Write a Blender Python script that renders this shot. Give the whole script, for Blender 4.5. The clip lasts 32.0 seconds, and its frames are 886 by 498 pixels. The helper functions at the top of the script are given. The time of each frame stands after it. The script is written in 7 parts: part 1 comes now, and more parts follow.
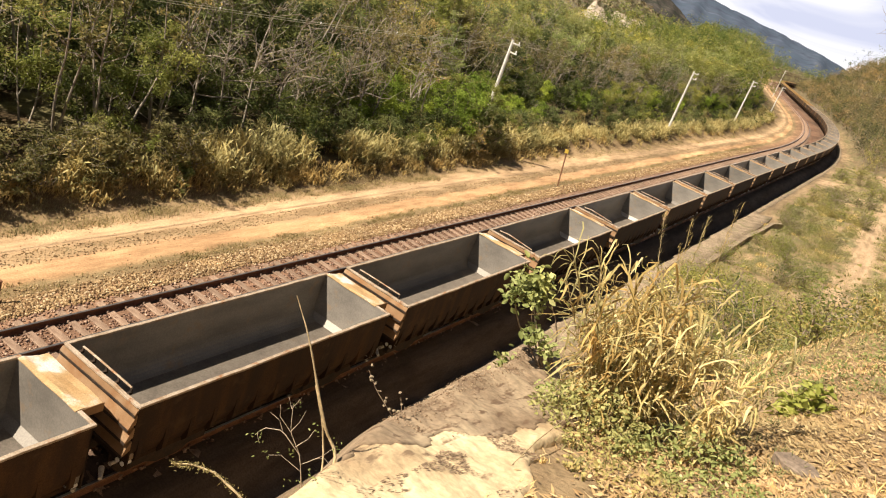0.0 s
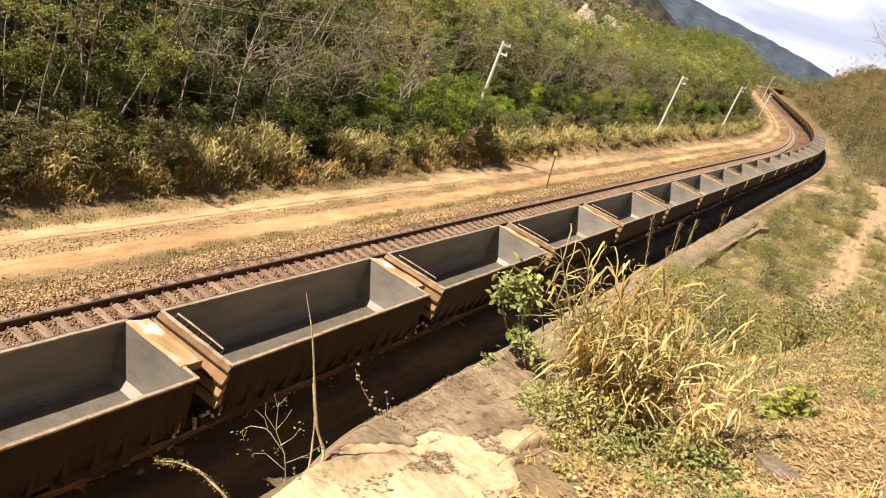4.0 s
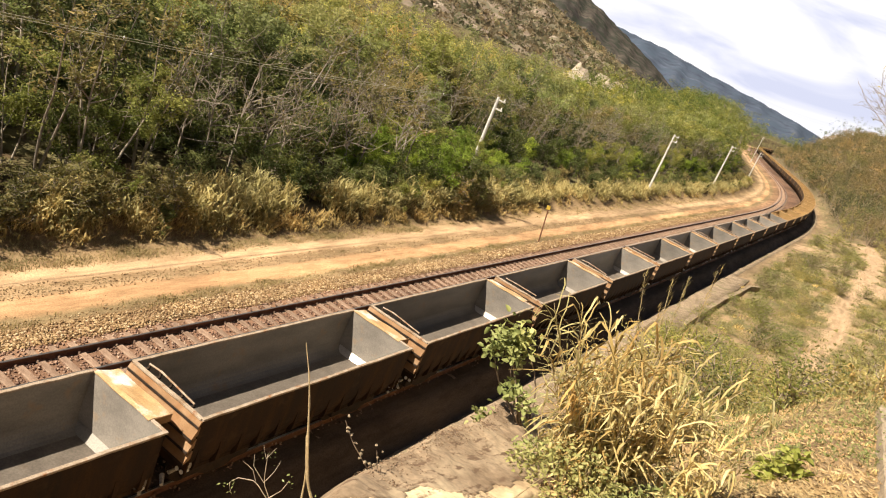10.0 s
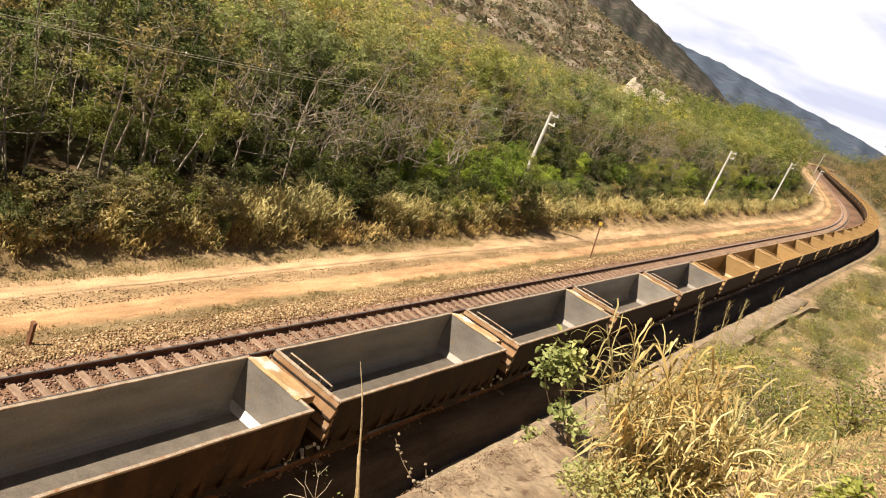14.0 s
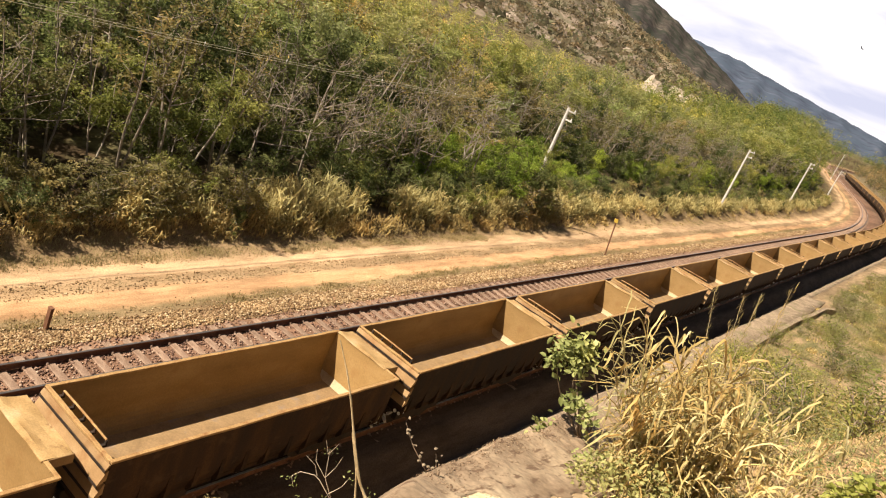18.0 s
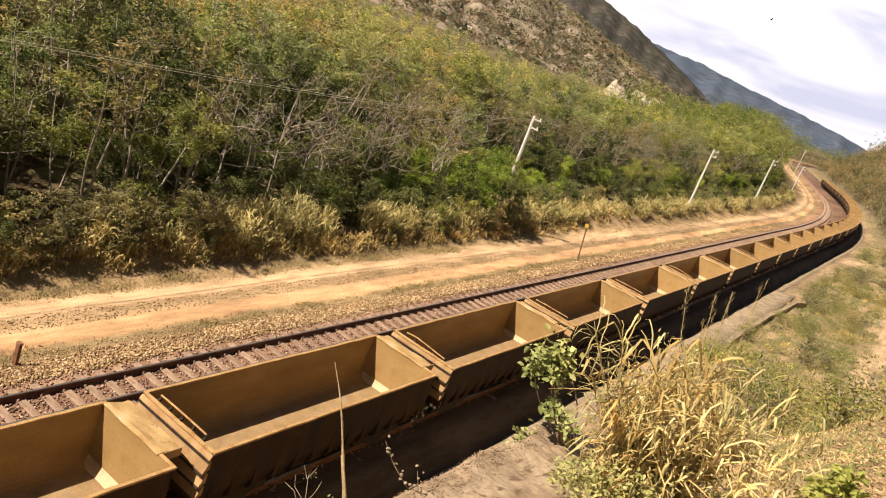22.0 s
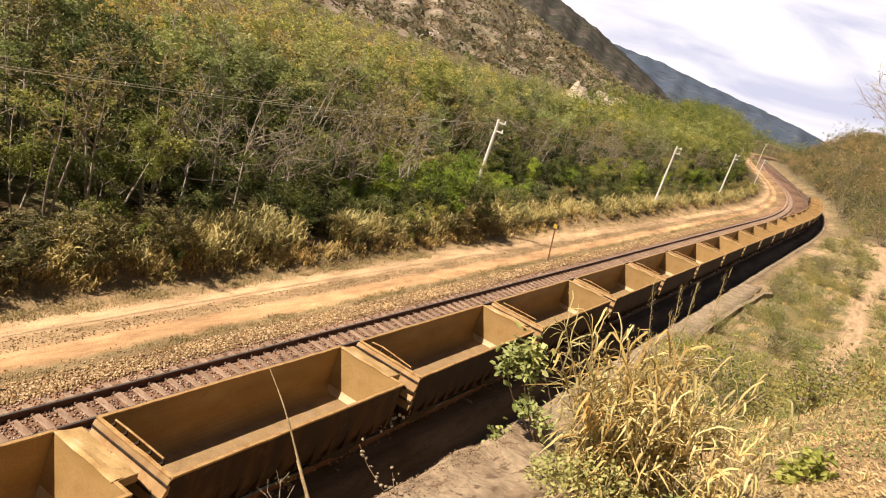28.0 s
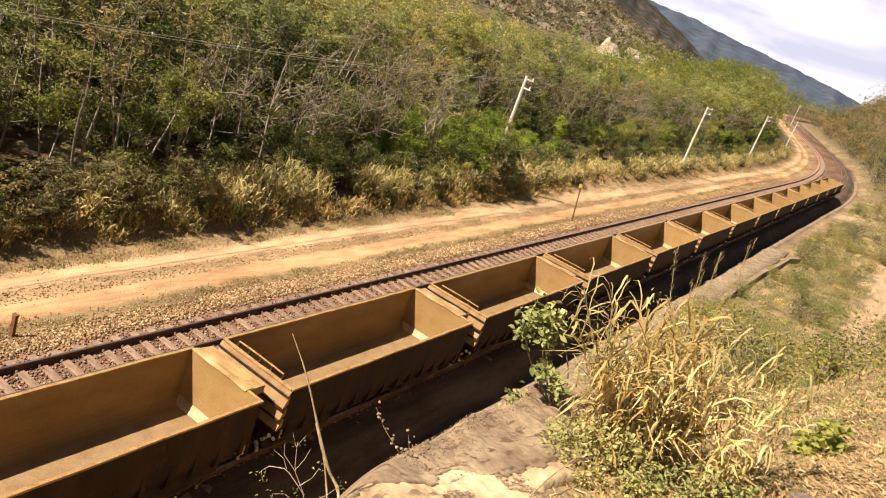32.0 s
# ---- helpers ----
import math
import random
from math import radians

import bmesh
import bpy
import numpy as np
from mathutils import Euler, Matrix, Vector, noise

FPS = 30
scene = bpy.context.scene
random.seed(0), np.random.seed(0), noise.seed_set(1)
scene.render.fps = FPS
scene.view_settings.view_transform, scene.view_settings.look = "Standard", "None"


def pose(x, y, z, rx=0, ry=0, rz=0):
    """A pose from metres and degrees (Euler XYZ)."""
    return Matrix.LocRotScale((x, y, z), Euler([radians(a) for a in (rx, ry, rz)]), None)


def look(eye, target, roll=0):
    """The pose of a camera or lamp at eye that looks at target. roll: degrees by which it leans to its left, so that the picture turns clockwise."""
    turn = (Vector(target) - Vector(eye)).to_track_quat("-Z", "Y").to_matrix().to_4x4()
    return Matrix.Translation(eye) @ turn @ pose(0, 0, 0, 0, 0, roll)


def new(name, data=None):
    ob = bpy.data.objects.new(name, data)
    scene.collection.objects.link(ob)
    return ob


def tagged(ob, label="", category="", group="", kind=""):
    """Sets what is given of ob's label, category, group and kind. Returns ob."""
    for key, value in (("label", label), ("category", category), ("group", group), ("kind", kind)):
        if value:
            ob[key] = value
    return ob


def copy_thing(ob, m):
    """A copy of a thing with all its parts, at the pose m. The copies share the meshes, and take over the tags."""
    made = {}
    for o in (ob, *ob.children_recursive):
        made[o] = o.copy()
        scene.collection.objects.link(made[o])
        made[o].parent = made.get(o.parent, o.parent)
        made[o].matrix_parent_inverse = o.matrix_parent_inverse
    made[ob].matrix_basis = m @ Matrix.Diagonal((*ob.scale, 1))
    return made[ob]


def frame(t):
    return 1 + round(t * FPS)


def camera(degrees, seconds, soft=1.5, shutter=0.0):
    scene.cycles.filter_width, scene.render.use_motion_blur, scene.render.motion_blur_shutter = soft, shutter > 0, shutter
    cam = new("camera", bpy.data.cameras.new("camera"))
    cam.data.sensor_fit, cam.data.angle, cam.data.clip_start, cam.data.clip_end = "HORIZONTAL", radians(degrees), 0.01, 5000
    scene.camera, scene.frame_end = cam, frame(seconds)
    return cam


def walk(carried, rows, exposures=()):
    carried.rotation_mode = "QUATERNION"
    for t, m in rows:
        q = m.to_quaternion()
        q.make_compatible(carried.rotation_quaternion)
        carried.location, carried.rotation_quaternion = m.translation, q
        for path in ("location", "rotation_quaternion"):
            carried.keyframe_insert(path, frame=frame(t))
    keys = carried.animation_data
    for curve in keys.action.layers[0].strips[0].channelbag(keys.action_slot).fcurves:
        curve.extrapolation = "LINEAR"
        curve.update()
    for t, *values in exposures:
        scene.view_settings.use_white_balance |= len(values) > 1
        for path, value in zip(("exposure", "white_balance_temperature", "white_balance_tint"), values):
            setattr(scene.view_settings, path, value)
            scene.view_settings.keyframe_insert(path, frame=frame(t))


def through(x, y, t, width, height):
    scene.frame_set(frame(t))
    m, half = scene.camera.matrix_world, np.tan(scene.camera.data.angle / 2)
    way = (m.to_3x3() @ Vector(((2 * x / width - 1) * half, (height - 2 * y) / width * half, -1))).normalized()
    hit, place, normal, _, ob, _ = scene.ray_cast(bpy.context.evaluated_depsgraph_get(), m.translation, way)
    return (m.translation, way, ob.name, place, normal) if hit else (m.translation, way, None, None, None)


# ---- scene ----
cam = camera(59.05, 32.0, soft=1.1)
PATH = [
    (0, pose(0.000, 0.000, 12.500, 67.86, -19.14, 33.45)),
    (0.5, pose(-0.002, 0.002, 12.514, 67.72, -19.32, 33.80)),
    (1, pose(0.005, -0.003, 12.512, 67.79, -19.81, 33.18)),
    (1.5, pose(0.001, -0.004, 12.513, 67.65, -19.86, 32.99)),
    (2, pose(0.006, -0.005, 12.510, 67.58, -20.28, 33.05)),
    (2.5, pose(-0.000, -0.004, 12.510, 67.83, -20.63, 32.88)),
    (3, pose(0.002, -0.002, 12.510, 68.10, -20.75, 32.83)),
    (3.5, pose(0.000, -0.001, 12.503, 68.04, -20.18, 33.04)),
    (5.5, pose(-0.000, 0.009, 12.474, 68.31, -20.71, 32.33)),
    (6, pose(-0.010, 0.004, 12.460, 68.71, -21.20, 32.46)),
    (6.5, pose(-0.018, 0.000, 12.459, 68.83, -21.05, 33.04)),
    (7, pose(-0.016, 0.004, 12.482, 68.70, -20.79, 33.44)),
    (7.5, pose(-0.021, -0.008, 12.469, 68.82, -20.49, 33.54)),
    (8, pose(-0.031, -0.015, 12.465, 69.62, -20.00, 34.40)),
    (8.5, pose(-0.029, -0.011, 12.470, 69.37, -20.00, 36.13)),
    (9, pose(-0.022, -0.009, 12.459, 70.22, -21.68, 33.70)),
    (9.5, pose(-0.009, -0.003, 12.486, 70.95, -21.50, 33.03)),
    (10, pose(-0.013, -0.006, 12.494, 71.89, -21.52, 32.74)),
    (10.5, pose(-0.005, -0.009, 12.512, 71.81, -21.96, 33.15)),
    (11, pose(-0.004, -0.023, 12.504, 70.82, -22.33, 31.77)),
    (11.5, pose(-0.009, -0.018, 12.525, 71.26, -22.63, 31.35)),
    (12, pose(0.003, -0.016, 12.516, 70.82, -21.79, 31.62)),
    (12.5, pose(0.017, -0.010, 12.512, 72.15, -22.57, 29.60)),
    (13, pose(-0.009, -0.005, 12.517, 72.41, -20.49, 29.82)),
    (13.5, pose(-0.024, -0.013, 12.506, 71.80, -20.49, 33.97)),
    (14, pose(-0.036, -0.011, 12.515, 71.43, -21.24, 36.80)),
    (14.5, pose(-0.038, -0.015, 12.507, 72.02, -21.09, 36.31)),
    (16.5, pose(-0.010, -0.005, 12.505, 72.34, -18.45, 35.03)),
    (17, pose(-0.006, -0.005, 12.509, 71.69, -17.78, 36.50)),
    (17.5, pose(-0.003, 0.001, 12.524, 69.62, -19.46, 38.13)),
    (18, pose(-0.005, -0.023, 12.479, 70.52, -21.87, 38.23)),
    (18.5, pose(0.002, -0.015, 12.485, 71.62, -22.26, 36.17)),
    (19, pose(-0.004, -0.025, 12.462, 71.72, -21.86, 36.23)),
    (19.5, pose(0.000, -0.018, 12.468, 71.93, -21.61, 35.81)),
    (20, pose(-0.005, -0.001, 12.497, 72.29, -20.95, 35.30)),
    (20.5, pose(-0.001, 0.004, 12.500, 72.17, -20.88, 35.61)),
    (21, pose(-0.001, 0.012, 12.509, 72.10, -20.47, 35.53)),
    (21.5, pose(0.002, -0.001, 12.477, 72.59, -20.07, 35.16)),
    (22, pose(-0.007, -0.001, 12.486, 72.51, -19.76, 35.27)),
    (22.5, pose(0.004, -0.003, 12.483, 72.27, -19.60, 35.57)),
    (23, pose(0.010, 0.009, 12.511, 72.46, -20.01, 34.56)),
    (23.5, pose(0.009, 0.015, 12.514, 72.82, -19.94, 33.84)),
    (24, pose(0.014, 0.015, 12.507, 72.66, -19.67, 33.66)),
    (24.5, pose(0.019, 0.024, 12.521, 72.78, -19.58, 33.10)),
    (25, pose(0.024, 0.025, 12.520, 73.29, -19.11, 32.95)),
    (25.5, pose(0.023, 0.019, 12.508, 73.36, -18.72, 33.15)),
    (27.5, pose(0.032, 0.013, 12.484, 73.72, -18.08, 32.52)),
    (28, pose(0.030, 0.004, 12.464, 73.90, -18.10, 32.37)),
    (28.5, pose(0.048, 0.009, 12.469, 73.73, -18.14, 32.67)),
    (29, pose(0.048, 0.008, 12.471, 73.49, -18.06, 32.96)),
    (29.5, pose(0.031, 0.009, 12.487, 73.50, -18.11, 32.67)),
    (30, pose(-0.003, 0.005, 12.496, 73.14, -17.92, 32.83)),
    (30.5, pose(-0.015, 0.011, 12.516, 72.89, -17.82, 32.81)),
    (31, pose(-0.009, 0.014, 12.519, 72.43, -17.72, 32.22)),
    (31.5, pose(0.001, 0.015, 12.520, 71.30, -18.42, 33.52)),
    (32, pose(0.023, 0.020, 12.521, 70.02, -18.81, 34.54)),
]
EXPOSURES = [(0, 0.26, 6500, 11), (6, 0.28, 6500, 11), (14, 0.28, 6550, 12), (20, 0.26, 6650, 14), (28, 0.21, 6700, 15), (32, 0.27, 6750, 16)]
walk(cam, PATH, EXPOSURES)

# ---- light ----
SUN_WAY = Vector((-0.45, -0.70, 1.0)).normalized()      # towards the sun
SUN_POWER, SKY_POWER, CLOUD_POWER = 8.6, 0.021, 1.0
sun_data = bpy.data.lights.new("sun", "SUN")
sun_data.energy, sun_data.angle, sun_data.color = SUN_POWER, radians(0.6), (1.0, 0.884, 0.715)
sun = new("sun", sun_data)
sun.matrix_world = look(SUN_WAY * 400, (0, 0, 0))


def make_world():
    world = bpy.data.worlds.new("sky")
    scene.world = world
    world.use_nodes = True
    nt = world.node_tree
    nt.nodes.clear()
    n, l = nt.nodes.new, nt.links.new
    out, bg = n("ShaderNodeOutputWorld"), n("ShaderNodeBackground")
    sky = n("ShaderNodeTexSky")
    sky.sky_type, sky.sun_disc = "NISHITA", False
    sky.sun_elevation = math.asin(SUN_WAY.z)
    sky.sun_rotation = math.atan2(SUN_WAY.x, SUN_WAY.y)
    sky.air_density, sky.dust_density = 1.2, 1.5
    scale = n("ShaderNodeVectorMath")
    scale.operation = "SCALE"
    scale.inputs["Scale"].default_value = SKY_POWER
    l(sky.outputs[0], scale.inputs[0])
    # streaked, thin cloud
    co, mp = n("ShaderNodeTexCoord"), n("ShaderNodeMapping")
    mp.inputs["Rotation"].default_value = (0.0, radians(-14), radians(20))
    mp.inputs["Scale"].default_value = (3.2, 3.2, 15.0)
    l(co.outputs["Generated"], mp.inputs[0])
    no = n("ShaderNodeTexNoise")
    no.inputs["Scale"].default_value, no.inputs["Detail"].default_value, no.inputs["Distortion"].default_value = 1.5, 6.0, 0.5
    l(mp.outputs[0], no.inputs["Vector"])
    ramp = n("ShaderNodeValToRGB")
    ramp.color_ramp.elements[0].position, ramp.color_ramp.elements[1].position = 0.34, 0.60
    ramp.color_ramp.elements[0].color, ramp.color_ramp.elements[1].color = (0.60 * CLOUD_POWER, 0.63 * CLOUD_POWER, 0.78 * CLOUD_POWER, 1), (CLOUD_POWER, CLOUD_POWER * 0.985, CLOUD_POWER * 0.99, 1)
    l(no.outputs[0], ramp.inputs[0])
    # the cloud thins out overhead
    sep, thin = n("ShaderNodeSeparateXYZ"), n("ShaderNodeMapRange")
    thin.interpolation_type = "SMOOTHSTEP"
    for key, v in (("From Min", 0.16), ("From Max", 0.36), ("To Min", 1.0), ("To Max", 0.05)):
        thin.inputs[key].default_value = v
    l(co.outputs["Generated"], sep.inputs[0])
    l(sep.outputs["Z"], thin.inputs["Value"])
    mix = n("ShaderNodeMix")
    mix.data_type = "RGBA"
    l(thin.outputs["Result"], mix.inputs["Factor"])
    l(scale.outputs[0], mix.inputs["A"])
    l(ramp.outputs[0], mix.inputs["B"])
    l(mix.outputs["Result"], bg.inputs[0])
    l(bg.outputs[0], out.inputs[0])


make_world()


# ---- materials ----
def ramp_node(nt, stops):
    r = nt.nodes.new("ShaderNodeValToRGB")
    e = r.color_ramp.elements
    while len(e) > 1:
        e.remove(e[-1])
    for i, (p, c) in enumerate(stops):
        k = e[0] if i == 0 else e.new(p)
        k.position, k.color = p, (*c, 1)
    return r


def noise_node(nt, scale, detail=4.0, stretch=None, rough=0.55, space="Object"):
    co = nt.nodes.new("ShaderNodeTexCoord")
    no = nt.nodes.new("ShaderNodeTexNoise")
    no.inputs["Scale"].default_value, no.inputs["Detail"].default_value, no.inputs["Roughness"].default_value = scale, detail, rough
    if stretch:
        mp = nt.nodes.new("ShaderNodeMapping")
        mp.inputs["Scale"].default_value = stretch
        nt.links.new(co.outputs[space], mp.inputs[0])
        nt.links.new(mp.outputs[0], no.inputs["Vector"])
    else:
        nt.links.new(co.outputs[space], no.inputs["Vector"])
    return no


def mixed(nt, a, b, fac, mode="MIX"):
    m = nt.nodes.new("ShaderNodeMix")
    m.data_type, m.blend_type = "RGBA", mode
    for key, v in (("A", a), ("B", b), ("Factor", fac)):
        if isinstance(v, (int, float)):
            m.inputs[key].default_value = v
        elif isinstance(v, tuple):
            m.inputs[key].default_value = (*v, 1)
        else:
            nt.links.new(v, m.inputs[key])
    return m.outputs["Result"]


def surface(name, stops, scale=3.0, fine=40.0, fine_amount=0.35, rough=(0.8, 0.95), metal=0.0, bump=0.3, bump_size=0.01, stretch=None,
            spots=None, spot_scale=1.0, spot_range=(0.55, 0.68), per_object=0.0, spot_stretch=None, bump_scale=None):
    """A surface with large stains, fine grain, spots of a second colour, and relief."""
    m = bpy.data.materials.new(name)
    m.use_nodes = True
    nt = m.node_tree
    b = nt.nodes["Principled BSDF"]
    l = nt.links.new
    big = noise_node(nt, scale, 5, stretch)
    col = ramp_node(nt, stops)
    l(big.outputs[0], col.inputs[0])
    c = col.outputs[0]
    small = noise_node(nt, fine, 3)
    g = ramp_node(nt, [(0.3, (1 - fine_amount,) * 3), (0.7, (1 + fine_amount * 0.3,) * 3)])
    l(small.outputs[0], g.inputs[0])
    c = mixed(nt, c, g.outputs[0], 1.0, "MULTIPLY")
    if spots:
        sp = noise_node(nt, spot_scale, 6, spot_stretch, 0.62)
        r = ramp_node(nt, [(spot_range[0], (0, 0, 0)), (spot_range[1], (1, 1, 1))])
        l(sp.outputs[0], r.inputs[0])
        c = mixed(nt, c, spots, r.outputs[0])
    if per_object:
        oi = nt.nodes.new("ShaderNodeObjectInfo")
        r = ramp_node(nt, [(0.0, (1 - per_object,) * 3), (1.0, (1.0,) * 3)])
        l(oi.outputs["Random"], r.inputs[0])
        c = mixed(nt, c, r.outputs[0], 1.0, "MULTIPLY")
    l(c, b.inputs["Base Color"])
    rr = nt.nodes.new("ShaderNodeMapRange")
    rr.inputs["To Min"].default_value, rr.inputs["To Max"].default_value = rough
    l(big.outputs[0], rr.inputs[0])
    l(rr.outputs[0], b.inputs["Roughness"])
    b.inputs["Metallic"].default_value = metal
    b.inputs["Specular IOR Level"].default_value = 0.3
    if bump:
        bu = nt.nodes.new("ShaderNodeBump")
        bu.inputs["Strength"].default_value, bu.inputs["Distance"].default_value = bump, bump_size
        src = noise_node(nt, bump_scale, 4) if bump_scale else small
        l(src.outputs[0], bu.inputs["Height"])
        l(bu.outputs[0], b.inputs["Normal"])
    return m


def leaf_material(name, stops, through=0.42, rough=0.6, per_object=0.25, stands=False):
    """Leaves and blades: colour from leaf to leaf, some light passing through."""
    m = bpy.data.materials.new(name)
    m.use_nodes = True
    nt = m.node_tree
    nt.nodes.clear()
    n, l = nt.nodes.new, nt.links.new
    out, geo, oi = n("ShaderNodeOutputMaterial"), n("ShaderNodeNewGeometry"), n("ShaderNodeObjectInfo")
    mean = [sum(c[i] for _, c in stops) / len(stops) for i in range(3)]
    r = ramp_node(nt, [(q, tuple(m + (v - m) * 0.6 for v, m in zip(c, mean))) for q, c in stops])
    l(geo.outputs["Random Per Island"], r.inputs[0])
    patch = noise_node(nt, 0.35, 3)
    pr = ramp_node(nt, [(0.35, (0.74, 0.78, 0.70)), (0.65, (1.14, 1.10, 1.0))])
    l(patch.outputs[0], pr.inputs[0])
    c = mixed(nt, r.outputs[0], pr.outputs[0], 1.0, "MULTIPLY")
    # whole stands that are greener or drier
    stand = noise_node(nt, 0.075, 4)
    sr = ramp_node(nt, [(0.38, (0.66, 0.78, 0.64)), (0.5, (1.0, 1.0, 1.0)), (0.62, (1.30, 1.14, 1.0))])
    l(stand.outputs[0], sr.inputs[0])
    if stands:
        c = mixed(nt, c, sr.outputs[0], 1.0, "MULTIPLY")
        # one tree lighter, the next one darker
        tint = n("ShaderNodeAttribute")
        tint.attribute_name = "tint"
        tr_ = ramp_node(nt, [(0.0, (1.0, 1.0, 1.0)), (0.02, (0.46, 0.54, 0.50)), (0.45, (0.90, 0.96, 0.90)), (0.75, (1.20, 1.20, 1.08)), (1.0, (1.50, 1.42, 1.28))])
        l(tint.outputs["Fac"], tr_.inputs[0])
        c = mixed(nt, c, tr_.outputs[0], 1.0, "MULTIPLY")
    k = 1 - per_object
    orr = ramp_node(nt, [(0.0, (k * 0.84, k * 0.90, k * 0.82)), (0.5, (0.97, 0.98, 0.95)), (1.0, (1.32, 1.20, 1.06))])
    l(oi.outputs["Random"], orr.inputs[0])
    c = mixed(nt, c, orr.outputs[0], 1.0, "MULTIPLY")
    p, tr, mx = n("ShaderNodeBsdfPrincipled"), n("ShaderNodeBsdfTranslucent"), n("ShaderNodeMixShader")
    p.inputs["Roughness"].default_value, p.inputs["Specular IOR Level"].default_value = rough, 0.25
    l(c, p.inputs["Base Color"])
    l(c, tr.inputs[0])
    mx.inputs[0].default_value = through
    l(p.outputs[0], mx.inputs[1])
    l(tr.outputs[0], mx.inputs[2])
    l(mx.outputs[0], out.inputs[0])
    return m


def island_material(name, stops, rough=0.9):
    m = bpy.data.materials.new(name)
    m.use_nodes = True
    nt = m.node_tree
    b = nt.nodes["Principled BSDF"]
    geo = nt.nodes.new("ShaderNodeNewGeometry")
    r = ramp_node(nt, stops)
    nt.links.new(geo.outputs["Random Per Island"], r.inputs[0])
    no = noise_node(nt, 0.6, 4)
    g = ramp_node(nt, [(0.35, (0.75, 0.72, 0.70)), (0.65, (1.1, 1.06, 1.0))])
    nt.links.new(no.outputs[0], g.inputs[0])
    nt.links.new(mixed(nt, r.outputs[0], g.outputs[0], 1.0, "MULTIPLY"), b.inputs["Base Color"])
    b.inputs["Roughness"].default_value = rough
    b.inputs["Specular IOR Level"].default_value = 0.2
    return m


RUST_OUT = surface("rusty_side_paint", [(0.3, (0.019, 0.008, 0.003)), (0.5, (0.043, 0.019, 0.007)), (0.7, (0.077, 0.036, 0.012))], 1.3, 30, 0.4, (0.7, 0.95),
                   stretch=(1.0, 2.4, 0.5), spots=(0.065, 0.034, 0.014), spot_scale=2.2, bump=0.2, per_object=0.5)
STEEL_IN = surface("worn_grey_steel", [(0.3, (0.20, 0.182, 0.160)), (0.5, (0.275, 0.250, 0.218)), (0.72, (0.35, 0.315, 0.27))], 1.1, 24, 0.2, (0.42, 0.62), metal=0.1,
                   stretch=(0.8, 0.5, 1.6), spots=(0.33, 0.225, 0.135), spot_scale=1.4, spot_range=(0.58, 0.74), bump=0.1, per_object=0.4)
OCHRE_IN = surface("ochre_dust_paint", [(0.3, (0.245, 0.148, 0.053)), (0.5, (0.325, 0.203, 0.077)), (0.72, (0.40, 0.265, 0.112))], 1.0, 24, 0.15, (0.55, 0.8),
                   stretch=(0.8, 0.5, 1.4), spots=(0.27, 0.15, 0.055), spot_scale=1.6, spot_range=(0.58, 0.78), bump=0.1, per_object=0.25)
STEEL_FLOOR = surface("scoured_steel_floor", [(0.3, (0.17, 0.145, 0.12)), (0.6, (0.25, 0.215, 0.178))], 1.6, 20, 0.25, (0.4, 0.6), metal=0.35,
                      spots=(0.18, 0.13, 0.09), spot_scale=1.5, spot_range=(0.58, 0.75), bump=0.15, per_object=0.2)
OCHRE_FLOOR = surface("ochre_dust_floor", [(0.3, (0.20, 0.128, 0.062)), (0.6, (0.30, 0.200, 0.100))], 1.6, 20, 0.2, (0.6, 0.8), metal=0.0,
                      spots=(0.22, 0.17, 0.13), spot_scale=1.5, bump=0.2)
RIM_GREY = surface("dusty_rim_paint", [(0.3, (0.26, 0.185, 0.115)), (0.6, (0.42, 0.34, 0.26))], 2.5, 30, 0.35, (0.6, 0.85), spots=(0.24, 0.11, 0.045), spot_scale=3.0, bump=0.3)
RIM_OCHRE = surface("ochre_rim_paint", [(0.3, (0.29, 0.16, 0.058)), (0.6, (0.41, 0.26, 0.11))], 2.5, 30, 0.35, (0.6, 0.85), spots=(0.22, 0.105, 0.04), spot_scale=3.0, bump=0.3)
END_RUST = surface("dusty_end_ledge_paint", [(0.3, (0.227, 0.124, 0.056)), (0.55, (0.311, 0.188, 0.098)), (0.75, (0.378, 0.264, 0.168))], 1.6, 45, 0.15, (0.7, 0.9),
                   spots=(0.24, 0.115, 0.045), spot_scale=1.5, spot_range=(0.54, 0.70), bump=0.1, per_object=0.35)
END_OCHRE = surface("ochre_end_ledge_paint", [(0.3, (0.27, 0.158, 0.066)), (0.55, (0.37, 0.235, 0.110)), (0.75, (0.45, 0.31, 0.165))], 1.6, 45, 0.15, (0.7, 0.9),
                    spots=(0.25, 0.125, 0.048), spot_scale=1.5, spot_range=(0.56, 0.72), bump=0.1, per_object=0.3)
OCHRE_PLATE = surface("ochre_chute_plate", [(0.3, (0.33, 0.20, 0.075)), (0.55, (0.50, 0.335, 0.15)), (0.72, (0.62, 0.475, 0.29))], 1.3, 30, 0.25, (0.55, 0.8),
                      spots=(0.22, 0.12, 0.05), spot_scale=3.0, spot_range=(0.60, 0.70), bump=0.2, per_object=0.2)
WORN = surface("bright_worn_steel", [(0.3, (0.38, 0.34, 0.29)), (0.7, (0.58, 0.55, 0.50))], 3.0, 30, 0.2, (0.3, 0.5), metal=0.2, spots=(0.36, 0.30, 0.22), spot_scale=3.0, spot_range=(0.6, 0.75), bump=0.1)
